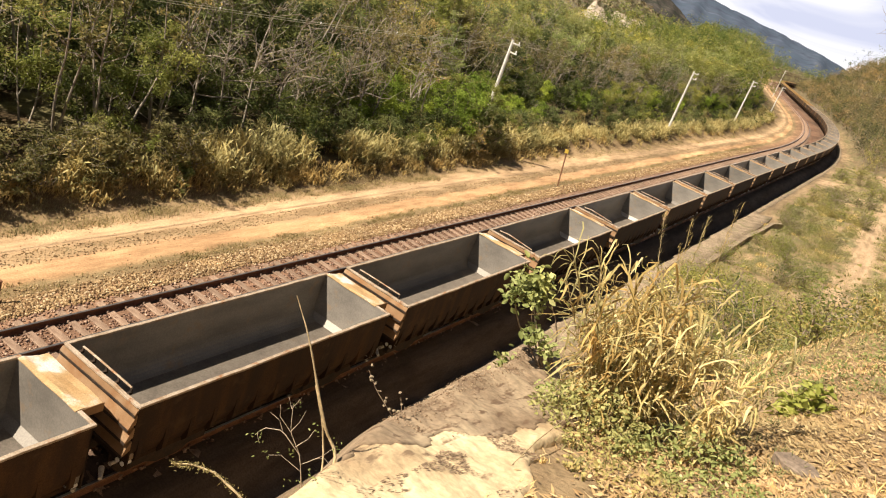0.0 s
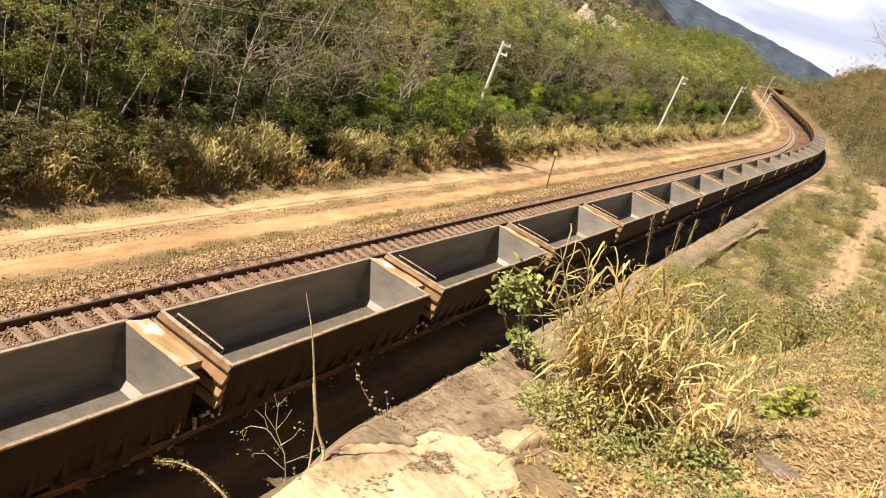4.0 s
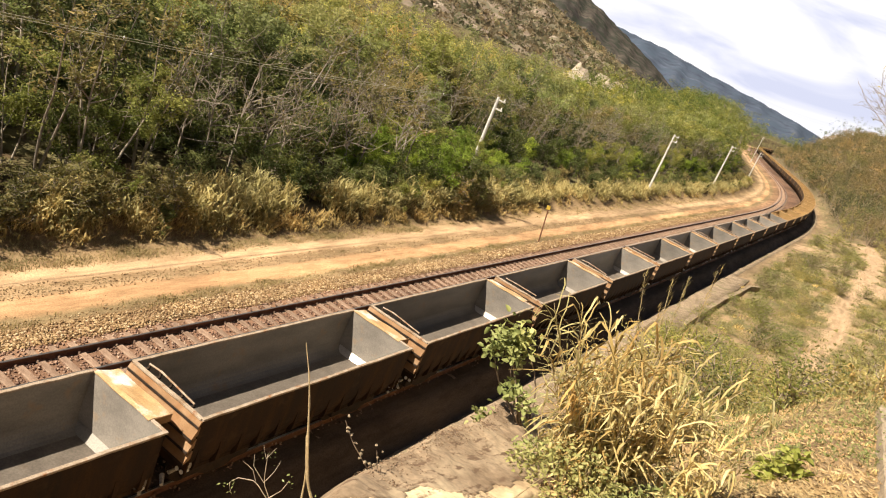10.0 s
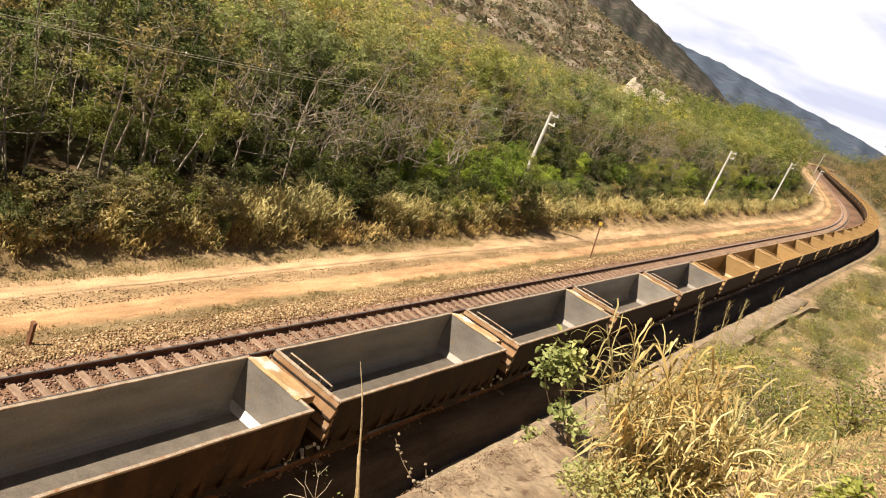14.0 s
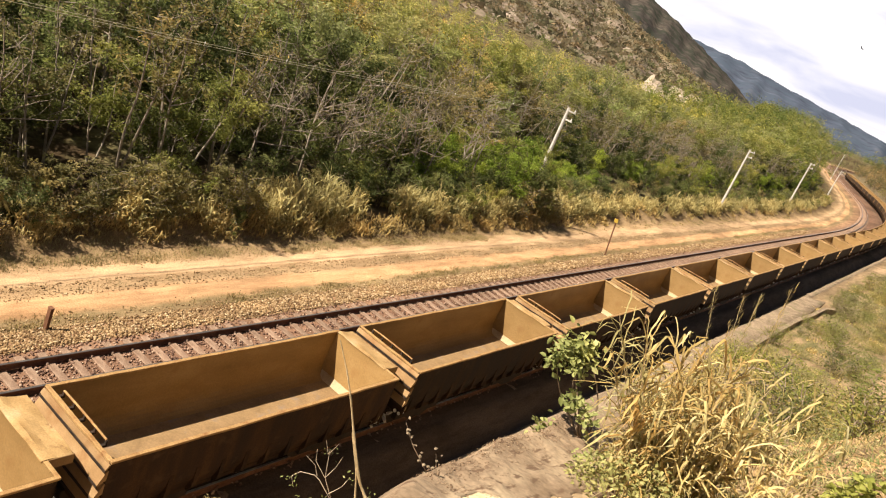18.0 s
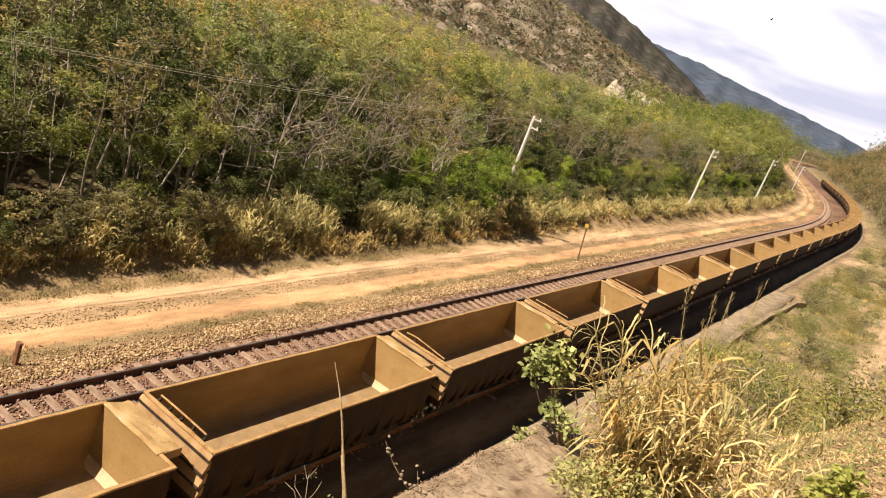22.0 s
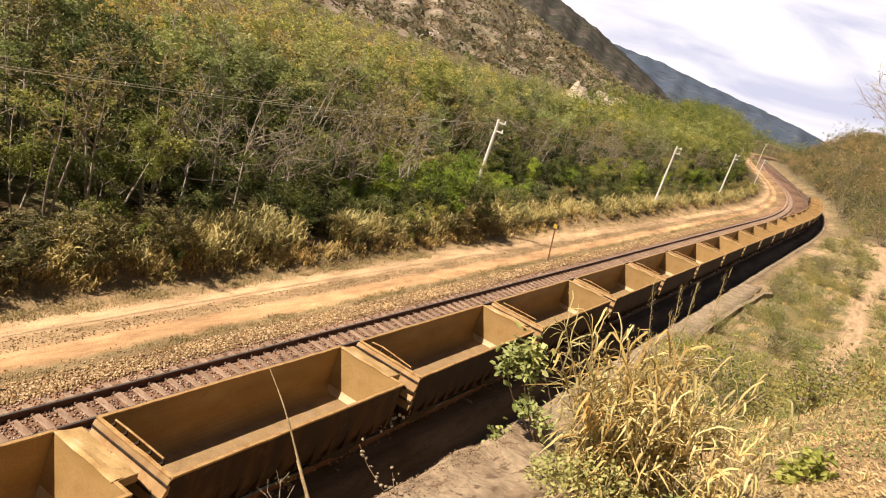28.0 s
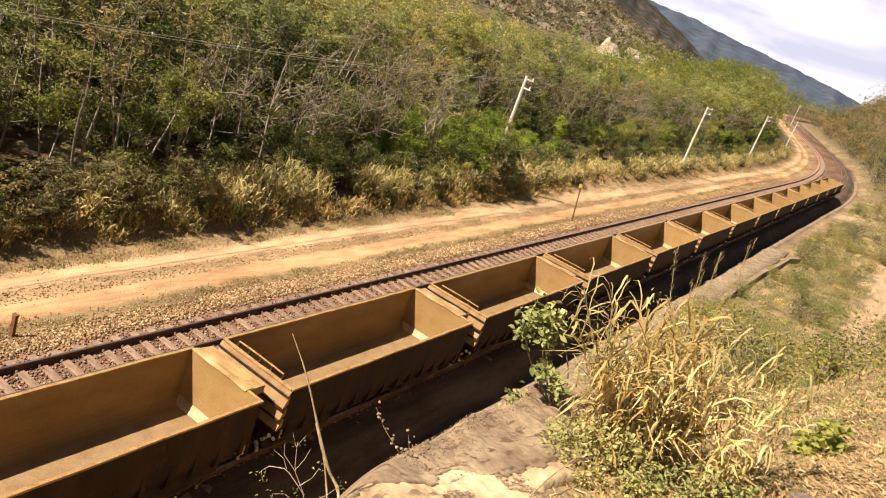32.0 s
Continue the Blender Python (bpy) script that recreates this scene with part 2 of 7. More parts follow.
WORN_OCHRE = surface("scuffed_ochre_steel", [(0.3, (0.34, 0.245, 0.125)), (0.7, (0.49, 0.39, 0.24))], 3.0, 30, 0.2, (0.5, 0.7), spots=(0.33, 0.23, 0.11), spot_scale=3.0, spot_range=(0.55, 0.75), bump=0.1)
PLATE_PALE = surface("chalky_end_plate", [(0.3, (0.46, 0.27, 0.11)), (0.52, (0.55, 0.38, 0.20)), (0.62, (0.78, 0.72, 0.64))], 1.2, 30, 0.3, (0.6, 0.85),
                     spots=(0.12, 0.06, 0.03), spot_scale=4.0, spot_range=(0.66, 0.72), bump=0.2, per_object=0.15)
IRON = surface("dark_greasy_iron", [(0.3, (0.02, 0.016, 0.013)), (0.7, (0.07, 0.045, 0.03))], 4.0, 40, 0.4, (0.6, 0.9), metal=0.2, bump=0.3)
PALE_IRON = surface("pale_scuffed_casting", [(0.3, (0.40, 0.37, 0.33)), (0.7, (0.65, 0.62, 0.56))], 6.0, 40, 0.4, (0.5, 0.8), bump=0.2)
RAIL_SIDE = surface("rusty_rail_steel", [(0.3, (0.13, 0.058, 0.032)), (0.6, (0.22, 0.105, 0.058)), (0.8, (0.29, 0.155, 0.09))], 3.0, 40, 0.4, (0.7, 0.95), bump=0.3)
RAIL_TOP = surface("polished_rail_head", [(0.3, (0.28, 0.26, 0.25)), (0.7, (0.42, 0.40, 0.38))], 5.0, 60, 0.25, (0.25, 0.4), metal=0.8, bump=0.05)
SLEEPER = surface("dusty_sleeper", [(0.3, (0.22, 0.14, 0.095)), (0.5, (0.32, 0.215, 0.15)), (0.75, (0.41, 0.30, 0.22))], 3.0, 30, 0.4, (0.85, 0.98), bump=0.5, per_object=0.3)
STONE = island_material("ballast_stone", [(0.0, (0.12, 0.072, 0.036)), (0.3, (0.22, 0.145, 0.074)), (0.6, (0.315, 0.220, 0.118)), (0.85, (0.41, 0.310, 0.180)), (1.0, (0.54, 0.440, 0.295))])
STONE_DARK = island_material("rusty_ballast_stone", [(0.0, (0.105, 0.062, 0.048)), (0.4, (0.205, 0.130, 0.098)), (0.8, (0.32, 0.215, 0.158)), (1.0, (0.47, 0.365, 0.285))])
DUSTY_CONCRETE = surface("soil_stained_concrete", [(0.3, (0.20, 0.15, 0.10)), (0.6, (0.34, 0.26, 0.175))], 1.1, 9, 0.5, (0.9, 1.0), spots=(0.14, 0.13, 0.06), spot_scale=0.8, bump=0.5)
CONCRETE = surface("weathered_concrete", [(0.3, (0.36, 0.33, 0.28)), (0.6, (0.50, 0.46, 0.40))], 1.5, 30, 0.35, (0.8, 0.95), spots=(0.22, 0.17, 0.12), spot_scale=1.2, bump=0.4)
POLE = surface("pale_concrete_pole", [(0.3, (0.50, 0.48, 0.44)), (0.7, (0.68, 0.66, 0.62))], 2.0, 30, 0.25, (0.7, 0.9), bump=0.2)
ROCK = surface("cream_layered_rock", [(0.30, (0.360, 0.254, 0.147)), (0.44, (0.564, 0.428, 0.256)), (0.60, (0.684, 0.546, 0.339)), (0.75, (0.744, 0.614, 0.403))], 1.6, 26, 0.25, (0.85, 0.97),
               stretch=(2.2, 0.8, 3.0), spots=(0.22, 0.15, 0.09), spot_scale=1.8, spot_range=(0.60, 0.66), spot_stretch=(4.5, 1.2, 4.0), bump=0.7, bump_size=0.02, bump_scale=10)
ROCK_GREY = surface("grey_brown_rock", [(0.30, (0.212, 0.149, 0.092)), (0.5, (0.307, 0.226, 0.146)), (0.70, (0.403, 0.314, 0.205))], 1.6, 26, 0.3, (0.85, 0.97),
                    stretch=(2.2, 0.8, 3.0), spots=(0.14, 0.09, 0.055), spot_scale=2.6, spot_range=(0.56, 0.62), spot_stretch=(5.0, 0.9, 5.0), bump=0.6, bump_size=0.015, bump_scale=10)
BARK = surface("pale_bark", [(0.3, (0.25, 0.205, 0.155)), (0.7, (0.47, 0.41, 0.335))], 4.0, 40, 0.35, (0.85, 0.98), bump=0.4, per_object=0.3)
BARK_DARK = surface("dark_bark", [(0.3, (0.06, 0.045, 0.03)), (0.7, (0.16, 0.12, 0.085))], 4.0, 40, 0.35, (0.85, 0.98), bump=0.4)
STALK = surface("dry_stalk", [(0.3, (0.40, 0.30, 0.16)), (0.7, (0.62, 0.50, 0.30))], 9.0, 60, 0.35, (0.8, 0.95), bump=0.3)
TWIG_PALE = surface("pale_dry_twig", [(0.3, (0.30, 0.24, 0.17)), (0.7, (0.50, 0.42, 0.31))], 9.0, 60, 0.35, (0.8, 0.95), bump=0.3)
TWIG = surface("dry_twig", [(0.3, (0.16, 0.11, 0.07)), (0.7, (0.34, 0.26, 0.18))], 9.0, 60, 0.35, (0.8, 0.95), bump=0.3)
GREEN = leaf_material("green_leaf", [(0.0, (0.133, 0.144, 0.039)), (0.4, (0.249, 0.266, 0.070)), (0.8, (0.371, 0.378, 0.107)), (1.0, (0.522, 0.484, 0.174))], stands=True)
# dark green foliage; also paints the shade low among the roadside trees
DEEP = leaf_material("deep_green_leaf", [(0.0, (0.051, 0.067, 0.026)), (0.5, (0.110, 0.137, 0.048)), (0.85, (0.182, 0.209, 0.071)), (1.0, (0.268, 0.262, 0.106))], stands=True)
OLIVE = leaf_material("olive_leaf", [(0.0, (0.154, 0.171, 0.071)), (0.45, (0.270, 0.293, 0.123)), (0.8, (0.380, 0.395, 0.178)), (1.0, (0.463, 0.460, 0.228))], stands=True)
# yellow-green leaf, made paler than GREEN so that sunlit crowns are in the colour
SUNLIT_GREEN = leaf_material("sunlit_yellow_green_leaf", [(0.0, (0.232, 0.261, 0.097)), (0.5, (0.389, 0.416, 0.163)), (1.0, (0.572, 0.578, 0.264))], stands=True)
BROWN_OLIVE = leaf_material("brown_olive_leaf", [(0.0, (0.104, 0.092, 0.041)), (0.5, (0.208, 0.184, 0.075)), (0.85, (0.320, 0.273, 0.115)), (1.0, (0.461, 0.358, 0.172))], stands=True)
WEED_SLOPE = leaf_material("soft_olive_blade", [(0.0, (0.21, 0.19, 0.085)), (0.5, (0.33, 0.30, 0.135)), (1.0, (0.48, 0.42, 0.21))], 0.3)
GREEN_WEED = leaf_material("slope_weed_leaf", [(0.0, (0.120, 0.133, 0.055)), (0.5, (0.216, 0.230, 0.098)), (1.0, (0.359, 0.340, 0.165))], stands=True)
BRIGHT = leaf_material("bright_green_leaf", [(0.0, (0.168, 0.236, 0.033)), (0.5, (0.302, 0.407, 0.057)), (1.0, (0.482, 0.566, 0.110))])
DUSTY = leaf_material("dusty_scrub_leaf", [(0.0, (0.178, 0.137, 0.070)), (0.5, (0.324, 0.262, 0.125)), (0.85, (0.431, 0.368, 0.172)), (1.0, (0.490, 0.410, 0.215))], stands=True)
STRAW = leaf_material("dry_grass_blade", [(0.0, (0.287, 0.221, 0.093)), (0.4, (0.475, 0.380, 0.169)), (0.8, (0.662, 0.552, 0.273)), (1.0, (0.794, 0.696, 0.415))], 0.3, per_object=0.05)
STRAW_DULL = leaf_material("dull_grass_blade", [(0.0, (0.212, 0.159, 0.072)), (0.5, (0.363, 0.288, 0.129)), (1.0, (0.544, 0.439, 0.215))], 0.3)
WEED = leaf_material("grey_green_weed", [(0.0, (0.15, 0.157, 0.068)), (0.5, (0.265, 0.268, 0.12)), (1.0, (0.42, 0.39, 0.19))], 0.3)
LITTER = leaf_material("leaf_litter", [(0.0, (0.230, 0.130, 0.067)), (0.4, (0.414, 0.260, 0.134)), (0.75, (0.598, 0.412, 0.229)), (1.0, (0.810, 0.630, 0.402))], 0.1)
YELLOW = surface("yellow_sign_paint", [(0.3, (0.42, 0.29, 0.04)), (0.7, (0.56, 0.41, 0.07))], 5, 30, 0.3, (0.5, 0.7), spots=(0.20, 0.09, 0.03), spot_scale=5, bump=0.1)
WIRE = surface("grey_wire", [(0.3, (0.36, 0.35, 0.24)), (0.7, (0.48, 0.46, 0.34))], 5, 30, 0.2, (0.5, 0.7), bump=0)
WHITE = surface("white_enamel", [(0.3, (0.70, 0.70, 0.68)), (0.7, (0.82, 0.82, 0.80))], 5, 30, 0.1, (0.3, 0.5), bump=0)
FEATHER = surface("black_feather", [(0.3, (0.012, 0.012, 0.012)), (0.7, (0.03, 0.028, 0.026))], 12, 60, 0.3, (0.6, 0.8), bump=0.1)


# ---- mesh helpers ----
def mesh_from(name, verts, faces, mats, smooth=False):
    """A mesh from arrays: verts n x 3, faces m x 3 or m x 4."""
    me = bpy.data.meshes.new(name)
    verts, faces = np.asarray(verts, np.float32), np.asarray(faces, np.int32)
    k = faces.shape[1]
    me.vertices.add(len(verts))
    me.vertices.foreach_set("co", verts.ravel())
    me.loops.add(faces.size)
    me.loops.foreach_set("vertex_index", faces.ravel())
    me.polygons.add(len(faces))
    me.polygons.foreach_set("loop_start", np.arange(0, faces.size, k, dtype=np.int32))
    if smooth:
        me.polygons.foreach_set("use_smooth", np.ones(len(faces), bool))
    me.update(calc_edges=True)
    me.validate()
    for m in (mats if isinstance(mats, (list, tuple)) else [mats]):
        me.materials.append(m)
    return me


def part(name, data, material, parent, label=""):
    """One mesh object under a thing or a part; data is a bmesh or a mesh."""
    if isinstance(data, bmesh.types.BMesh):
        me = bpy.data.meshes.new(name)
        data.to_mesh(me)
        data.free()
        me.materials.append(material)
    else:
        me = data
    ob = new(name, me)
    ob.parent = parent
    return tagged(ob, label)


def boxes(*items, bevel=0.0):
    """A bmesh of boxes given as x0, x1, y0, y1, z0, z1."""
    bm = bmesh.new()
    for x0, x1, y0, y1, z0, z1 in items:
        m = Matrix.Translation(((x0 + x1) / 2, (y0 + y1) / 2, (z0 + z1) / 2)) @ Matrix.Diagonal((abs(x1 - x0), abs(y1 - y0), abs(z1 - z0), 1))
        bmesh.ops.create_cube(bm, size=1, matrix=m)
    if bevel:
        bmesh.ops.bevel(bm, geom=bm.edges[:], offset=bevel, segments=1, affect="EDGES")
    return bm


def prism(outline, a, b, axis="x"):
    """A bmesh of a closed outline drawn out along an axis from a to b."""
    bm = bmesh.new()
    put = {"x": lambda p, q, v: (v, p, q), "y": lambda p, q, v: (p, v, q), "z": lambda p, q, v: (p, q, v)}[axis]
    A, B = [[bm.verts.new(put(p, q, v)) for p, q in outline] for v in (a, b)]
    bm.faces.new(A[::-1])
    bm.faces.new(B)
    for i in range(len(outline)):
        j = (i + 1) % len(outline)
        bm.faces.new((A[i], A[j], B[j], B[i]))
    bmesh.ops.recalc_face_normals(bm, faces=bm.faces[:])
    return bm


def cylinder(bm, m, r, length, sides=14, r2=None):
    """A cylinder along m's z, from its origin."""
    bmesh.ops.create_cone(bm, cap_ends=True, segments=sides, radius1=r, radius2=r if r2 is None else r2, depth=length, matrix=m @ Matrix.Translation((0, 0, length / 2)))


def tubes(runs, sides=5):
    """Vertices and quads of tapered tubes; each run is (points n x 3, radii n)."""
    V, F, base = [], [], 0
    ring = np.arange(sides) * 2 * np.pi / sides
    for pts, rad in runs:
        pts, rad = np.asarray(pts, float), np.asarray(rad, float)
        d = np.gradient(pts, axis=0)
        d /= np.linalg.norm(d, axis=1)[:, None] + 1e-9
        ref = np.where(np.abs(d[:, 2:3]) > 0.9, [[1.0, 0, 0]], [[0, 0, 1.0]])
        a = np.cross(d, ref)
        a /= np.linalg.norm(a, axis=1)[:, None] + 1e-9
        b = np.cross(d, a)
        v = pts[:, None] + rad[:, None, None] * (np.cos(ring)[None, :, None] * a[:, None] + np.sin(ring)[None, :, None] * b[:, None])
        V.append(v.reshape(-1, 3))
        n = len(pts)
        i = (np.arange(n - 1)[:, None] * sides + np.arange(sides)[None]).ravel()
        j = (np.arange(n - 1)[:, None] * sides + (np.arange(sides)[None] + 1) % sides).ravel()
        F.append(np.stack([i, j, j + sides, i + sides], 1) + base)
        base += n * sides
    return np.concatenate(V), np.concatenate(F)


def leaves(rng, at, length, width=0.5, droop=0.0):
    """Pointed leaf faces, one at each place, turned at random."""
    n = len(at)
    d = rng.normal(size=(n, 3))
    d[:, 2] = d[:, 2] * 0.55 - droop
    d /= np.linalg.norm(d, axis=1)[:, None]
    w = np.cross(d, rng.normal(size=(n, 3)))
    w /= np.linalg.norm(w, axis=1)[:, None]
    L = (np.asarray(length) * rng.uniform(0.6, 1.35, n))[:, None]
    W = L * width * 0.5
    v = np.stack([at + w * W - d * L * 0.4, at + d * L * 0.6, at - w * W - d * L * 0.4], 1)
    return v.reshape(-1, 3), np.arange(n * 3).reshape(-1, 3)


def blades(rng, root, length, width, lean, way=None, segs=3, curl=1.0):
    """Arching grass blades; root n x 3. Quads in strips."""
    n = len(root)
    a = rng.uniform(0, 2 * np.pi, n) if way is None else way
    out = np.stack([np.cos(a), np.sin(a), np.zeros(n)], 1)
    side = np.stack([-np.sin(a), np.cos(a), np.zeros(n)], 1)
    tilt = np.broadcast_to(lean, n) * rng.uniform(0.4, 1.5, n)
    L = np.broadcast_to(length, n) * rng.uniform(0.6, 1.25, n)
    W = np.broadcast_to(width, n) * rng.uniform(0.7, 1.3, n)
    p = np.array(root, float)
    rows = []
    for k in range(segs + 1):
        t = k / segs
        half = (W * (1 - t ** 1.6) * 0.5 + 0.0006)[:, None]
        rows.append(np.stack([p - side * half, p + side * half], 1))
        ang = tilt * (0.35 + curl * 1.9 * t * t)
        p = p + (L / segs)[:, None] * (out * np.sin(ang)[:, None] + np.array([0, 0, 1.0]) * np.cos(ang)[:, None])
    v = np.stack(rows, 1).reshape(-1, 3)
    k = (segs + 1) * 2
    f = np.concatenate([np.arange(n)[:, None] * k + np.array([2 * i, 2 * i + 1, 2 * i + 3, 2 * i + 2])[None] for i in range(segs)])
    return v, f


def folded(rng, root, length, width, lean, bend=(0.7, 2.0), segs=5):
    """Broad dry leaves that rise, fold over and hang."""
    n = len(root)
    a = rng.uniform(0, 2 * np.pi, n)
    out = np.stack([np.cos(a), np.sin(a), np.zeros(n)], 1)
    b = a + rng.normal(size=n) * 0.5
    side = np.stack([-np.sin(b), np.cos(b), rng.normal(size=n) * 0.25], 1)
    tilt = np.broadcast_to(lean, n) * rng.uniform(0.3, 1.4, n)
    fold, more = rng.uniform(0.2, 0.75, n), rng.uniform(*bend, n)
    L = np.broadcast_to(length, n) * rng.uniform(0.6, 1.3, n)
    W = np.broadcast_to(width, n) * rng.uniform(0.5, 1.4, n)
    p, rows = np.array(root, float), []
    for k in range(segs + 1):
        t = k / segs
        half = (W * (0.55 + 1.4 * t) * (1 - t ** 2.2) * 0.5 + 0.0006)[:, None]
        rows.append(np.stack([p - side * half, p + side * half], 1))
        ang = tilt + more * np.clip((t - fold) * 5 + 0.5, 0, 1) + 0.3 * t
        p = p + (L / segs)[:, None] * (out * np.sin(ang)[:, None] + np.array([0, 0, 1.0]) * np.cos(ang)[:, None])
    v = np.stack(rows, 1).reshape(-1, 3)
    k = (segs + 1) * 2
    f = np.concatenate([np.arange(n)[:, None] * k + np.array([2 * i, 2 * i + 1, 2 * i + 3, 2 * i + 2])[None] for i in range(segs)])
    return v, f


def joined(pieces):
    V, F, base = [], [], 0
    for v, f in pieces:
        V.append(v)
        F.append(f + base)
        base += len(v)
    return np.concatenate(V), np.concatenate(F)


def sweep(profile, s0, s1, step_s, u0, z0=0.0, closed=True):
    """A cross-section (across, up) drawn along the tracks."""
    s = np.arange(s0, s1 + step_s, step_s)
    V = []
    for du, dz in profile:
        x, y, h = on_track(s, u0 + du)
        V.append(np.stack([x, y, np.full(len(s), z0 + dz)], 1))
    V = np.stack(V, 1).reshape(-1, 3)
    k, n = len(profile), len(s)
    F = []
    for j in range(k if closed else k - 1):
        j2 = (j + 1) % k
        i = np.arange(n - 1) * k
        F.append(np.stack([i + j, i + j2, i + j2 + k, i + j + k], 1))
    return V, np.concatenate(F)


# ---- plan of the place ----
X_FAR, X_NEAR = -15.36, -10.72          # centre lines of the empty and of the busy track
CURVE_Y, CURVE_R, CURVE_A = 130.0, 520.0, 0.225
BEND_S, BEND_R, BEND_A = 405.0, 260.0, 0.60


def centre(s):
    """Place and heading on the empty track's centre line, s metres along it."""
    s = np.asarray(s, float)
    a1 = np.clip((s - CURVE_Y) / CURVE_R, 0, CURVE_A)
    s1 = CURVE_Y + CURVE_R * CURVE_A
    x = X_FAR - CURVE_R * (1 - np.cos(a1))
    y = np.minimum(s, CURVE_Y) + CURVE_R * np.sin(a1)
    d = np.clip(s - s1, 0, BEND_S - s1)
    x, y = x - d * np.sin(CURVE_A), y + d * np.cos(CURVE_A)
    a2 = np.clip((s - BEND_S) / BEND_R, 0, BEND_A)
    cx, cy = BEND_R * np.cos(CURVE_A), BEND_R * np.sin(CURVE_A)
    h = CURVE_A - a2
    x, y = x + cx - BEND_R * np.cos(h), y + cy - BEND_R * np.sin(h)
    d = np.clip(s - BEND_S - BEND_R * BEND_A, 0, None)
    h = a1 - a2
    return x - d * np.sin(h), y + d * np.cos(h), h


def on_track(s, u):
    """A place u metres across (u equals x where the track runs straight) and its heading."""
    x, y, h = centre(s)
    return x + (u - X_FAR) * np.cos(h), y + (u - X_FAR) * np.sin(h), h


LINE_S = np.arange(-900.0, 1500.0, 2.0)
LINE_X, LINE_Y, LINE_H = centre(LINE_S)


def track_coords(x, y):
    """Along and across the tracks for any places."""
    x, y = np.ravel(x).astype(float), np.ravel(y).astype(float)
    s, u = np.empty_like(x), np.empty_like(x)
    for i in range(0, len(x), 20000):
        k = slice(i, i + 20000)
        j = ((x[k, None] - LINE_X) ** 2 + (y[k, None] - LINE_Y) ** 2).argmin(1)
        dx, dy, h = x[k] - LINE_X[j], y[k] - LINE_Y[j], LINE_H[j]
        s[k] = LINE_S[j] - dx * np.sin(h) + dy * np.cos(h)
        u[k] = X_FAR + dx * np.cos(h) + dy * np.sin(h)
    return s, u


def waves(x, y, size, seed=0):
    """Smooth uneven ground, about -1 to 1."""
    r = np.random.RandomState(seed)
    out = 0
    for k in range(6):
        a, f, p = r.uniform(0, 6.28), 6.28 / size * r.uniform(0.6, 1.9), r.uniform(0, 6.28)
        out = out + np.sin((x * np.cos(a) + y * np.sin(a)) * f + p)
    return out / 3.2


def step(a, b, v):
    t = np.clip((v - a) / (b - a), 0, 1)
    return t * t * (3 - 2 * t)


PROFILE_U = (-400, -120, -60, -34, -23.5, -22.0, -18.4, -17.9, -16.7, -13.4, -12.4, -9.35, -8.55, -8.2, -7.9, 4, 40, 400)
PROFILE_Z = (2.0, 0.8, 1.2, 1.0, 0.05, -0.55, -0.62, -0.56, -0.215, -0.215, -0.15, -0.15, -0.85, -0.9, -0.45, 1.0, 6.5, 12.0)


def height(x, y):
    """The ground's height."""
    shape = np.shape(x)
    x, y = np.ravel(x).astype(float), np.ravel(y).astype(float)
    s, u = track_coords(x, y)
    z = np.interp(u, PROFILE_U, PROFILE_Z)
    wild = np.maximum(step(-22.2, -26, u), step(-7.8, -5, u))
    z = z + wild * (0.25 * waves(x, y, 9, 1) + 0.10 * waves(x, y, 2.7, 2) * step(40, 12, np.abs(y))) + 0.02 * waves(x, y, 1.6, 3) * step(30, 12, np.abs(y))
    # the valley sides rise along the curve
    z = z + 5.5 * step(150, 240, s) * step(-27, -35, u) * step(-56, -44, u) + 18.0 * step(125, 270, s) * step(-6.5, 26, u)
    # the bank on which the camera stands
    y1 = np.clip(y, -6, 200)
    right = step(-1.0, 1.2, x)
    top = 10.9 - (1 - right) * 0.24 * y1 - right * (0.10 * np.minimum(y1, 12) + 0.30 * np.clip(y1 - 12, 0, None))
    top = top + 0.05 * waves(x, y, 3.0, 4) + 0.025 * waves(x, y, 0.9, 5)
    top = top - 0.10 * np.clip(x - 4, 0, 200)
    edge = np.interp(y, (-60, 0, 1.2, 2, 3.8, 6.0, 9, 12, 20, 46), (-0.7, -0.75, -0.95, -1.22, -1.62, -1.85, -1.78, -2.1, -3.0, -7.6)) + 0.07 * waves(x, y, 1.1, 6)
    drop = np.clip(edge - x, 0, None)
    top = top - 3.6 * drop * drop / (drop + 0.12)
    low = z
    k = 0.35
    bank = np.where(u > -8.3, np.maximum(top, low) + k * np.exp(-np.abs(top - low) / k) * 0.35, low)
    return bank.reshape(shape)


def bare_soil(x, y):
    """How bare the soil is on the slope east of the railway: a worn trail and a washed-out patch, 0 to 1."""
    way = np.interp(y, (40, 54, 65, 80, 97, 130, 162), (0.2, 0.63, 1.6, 0.9, 2.3, 2.2, 0.8))
    wide = np.interp(y, (45, 60, 100, 160), (0.4, 0.6, 1.1, 1.9))
    trail = step(1.35, 0.75, np.abs(x - way) / wide + 0.45 * waves(x, y, 5.0, 171)) * step(44, 52, y) * step(190, 165, y)
    patch = step(1.3, 0.8, np.hypot((x + 5.8) / 1.3, (y - 117) / 5.0) + 0.4 * waves(x, y, 3.0, 172))
    side = step(1.3, 0.8, np.hypot((x - 5.0) / 1.8, (y - 98) / 6.0) + 0.5 * waves(x, y, 4.0, 173))
    return np.maximum(np.maximum(trail, patch), side)


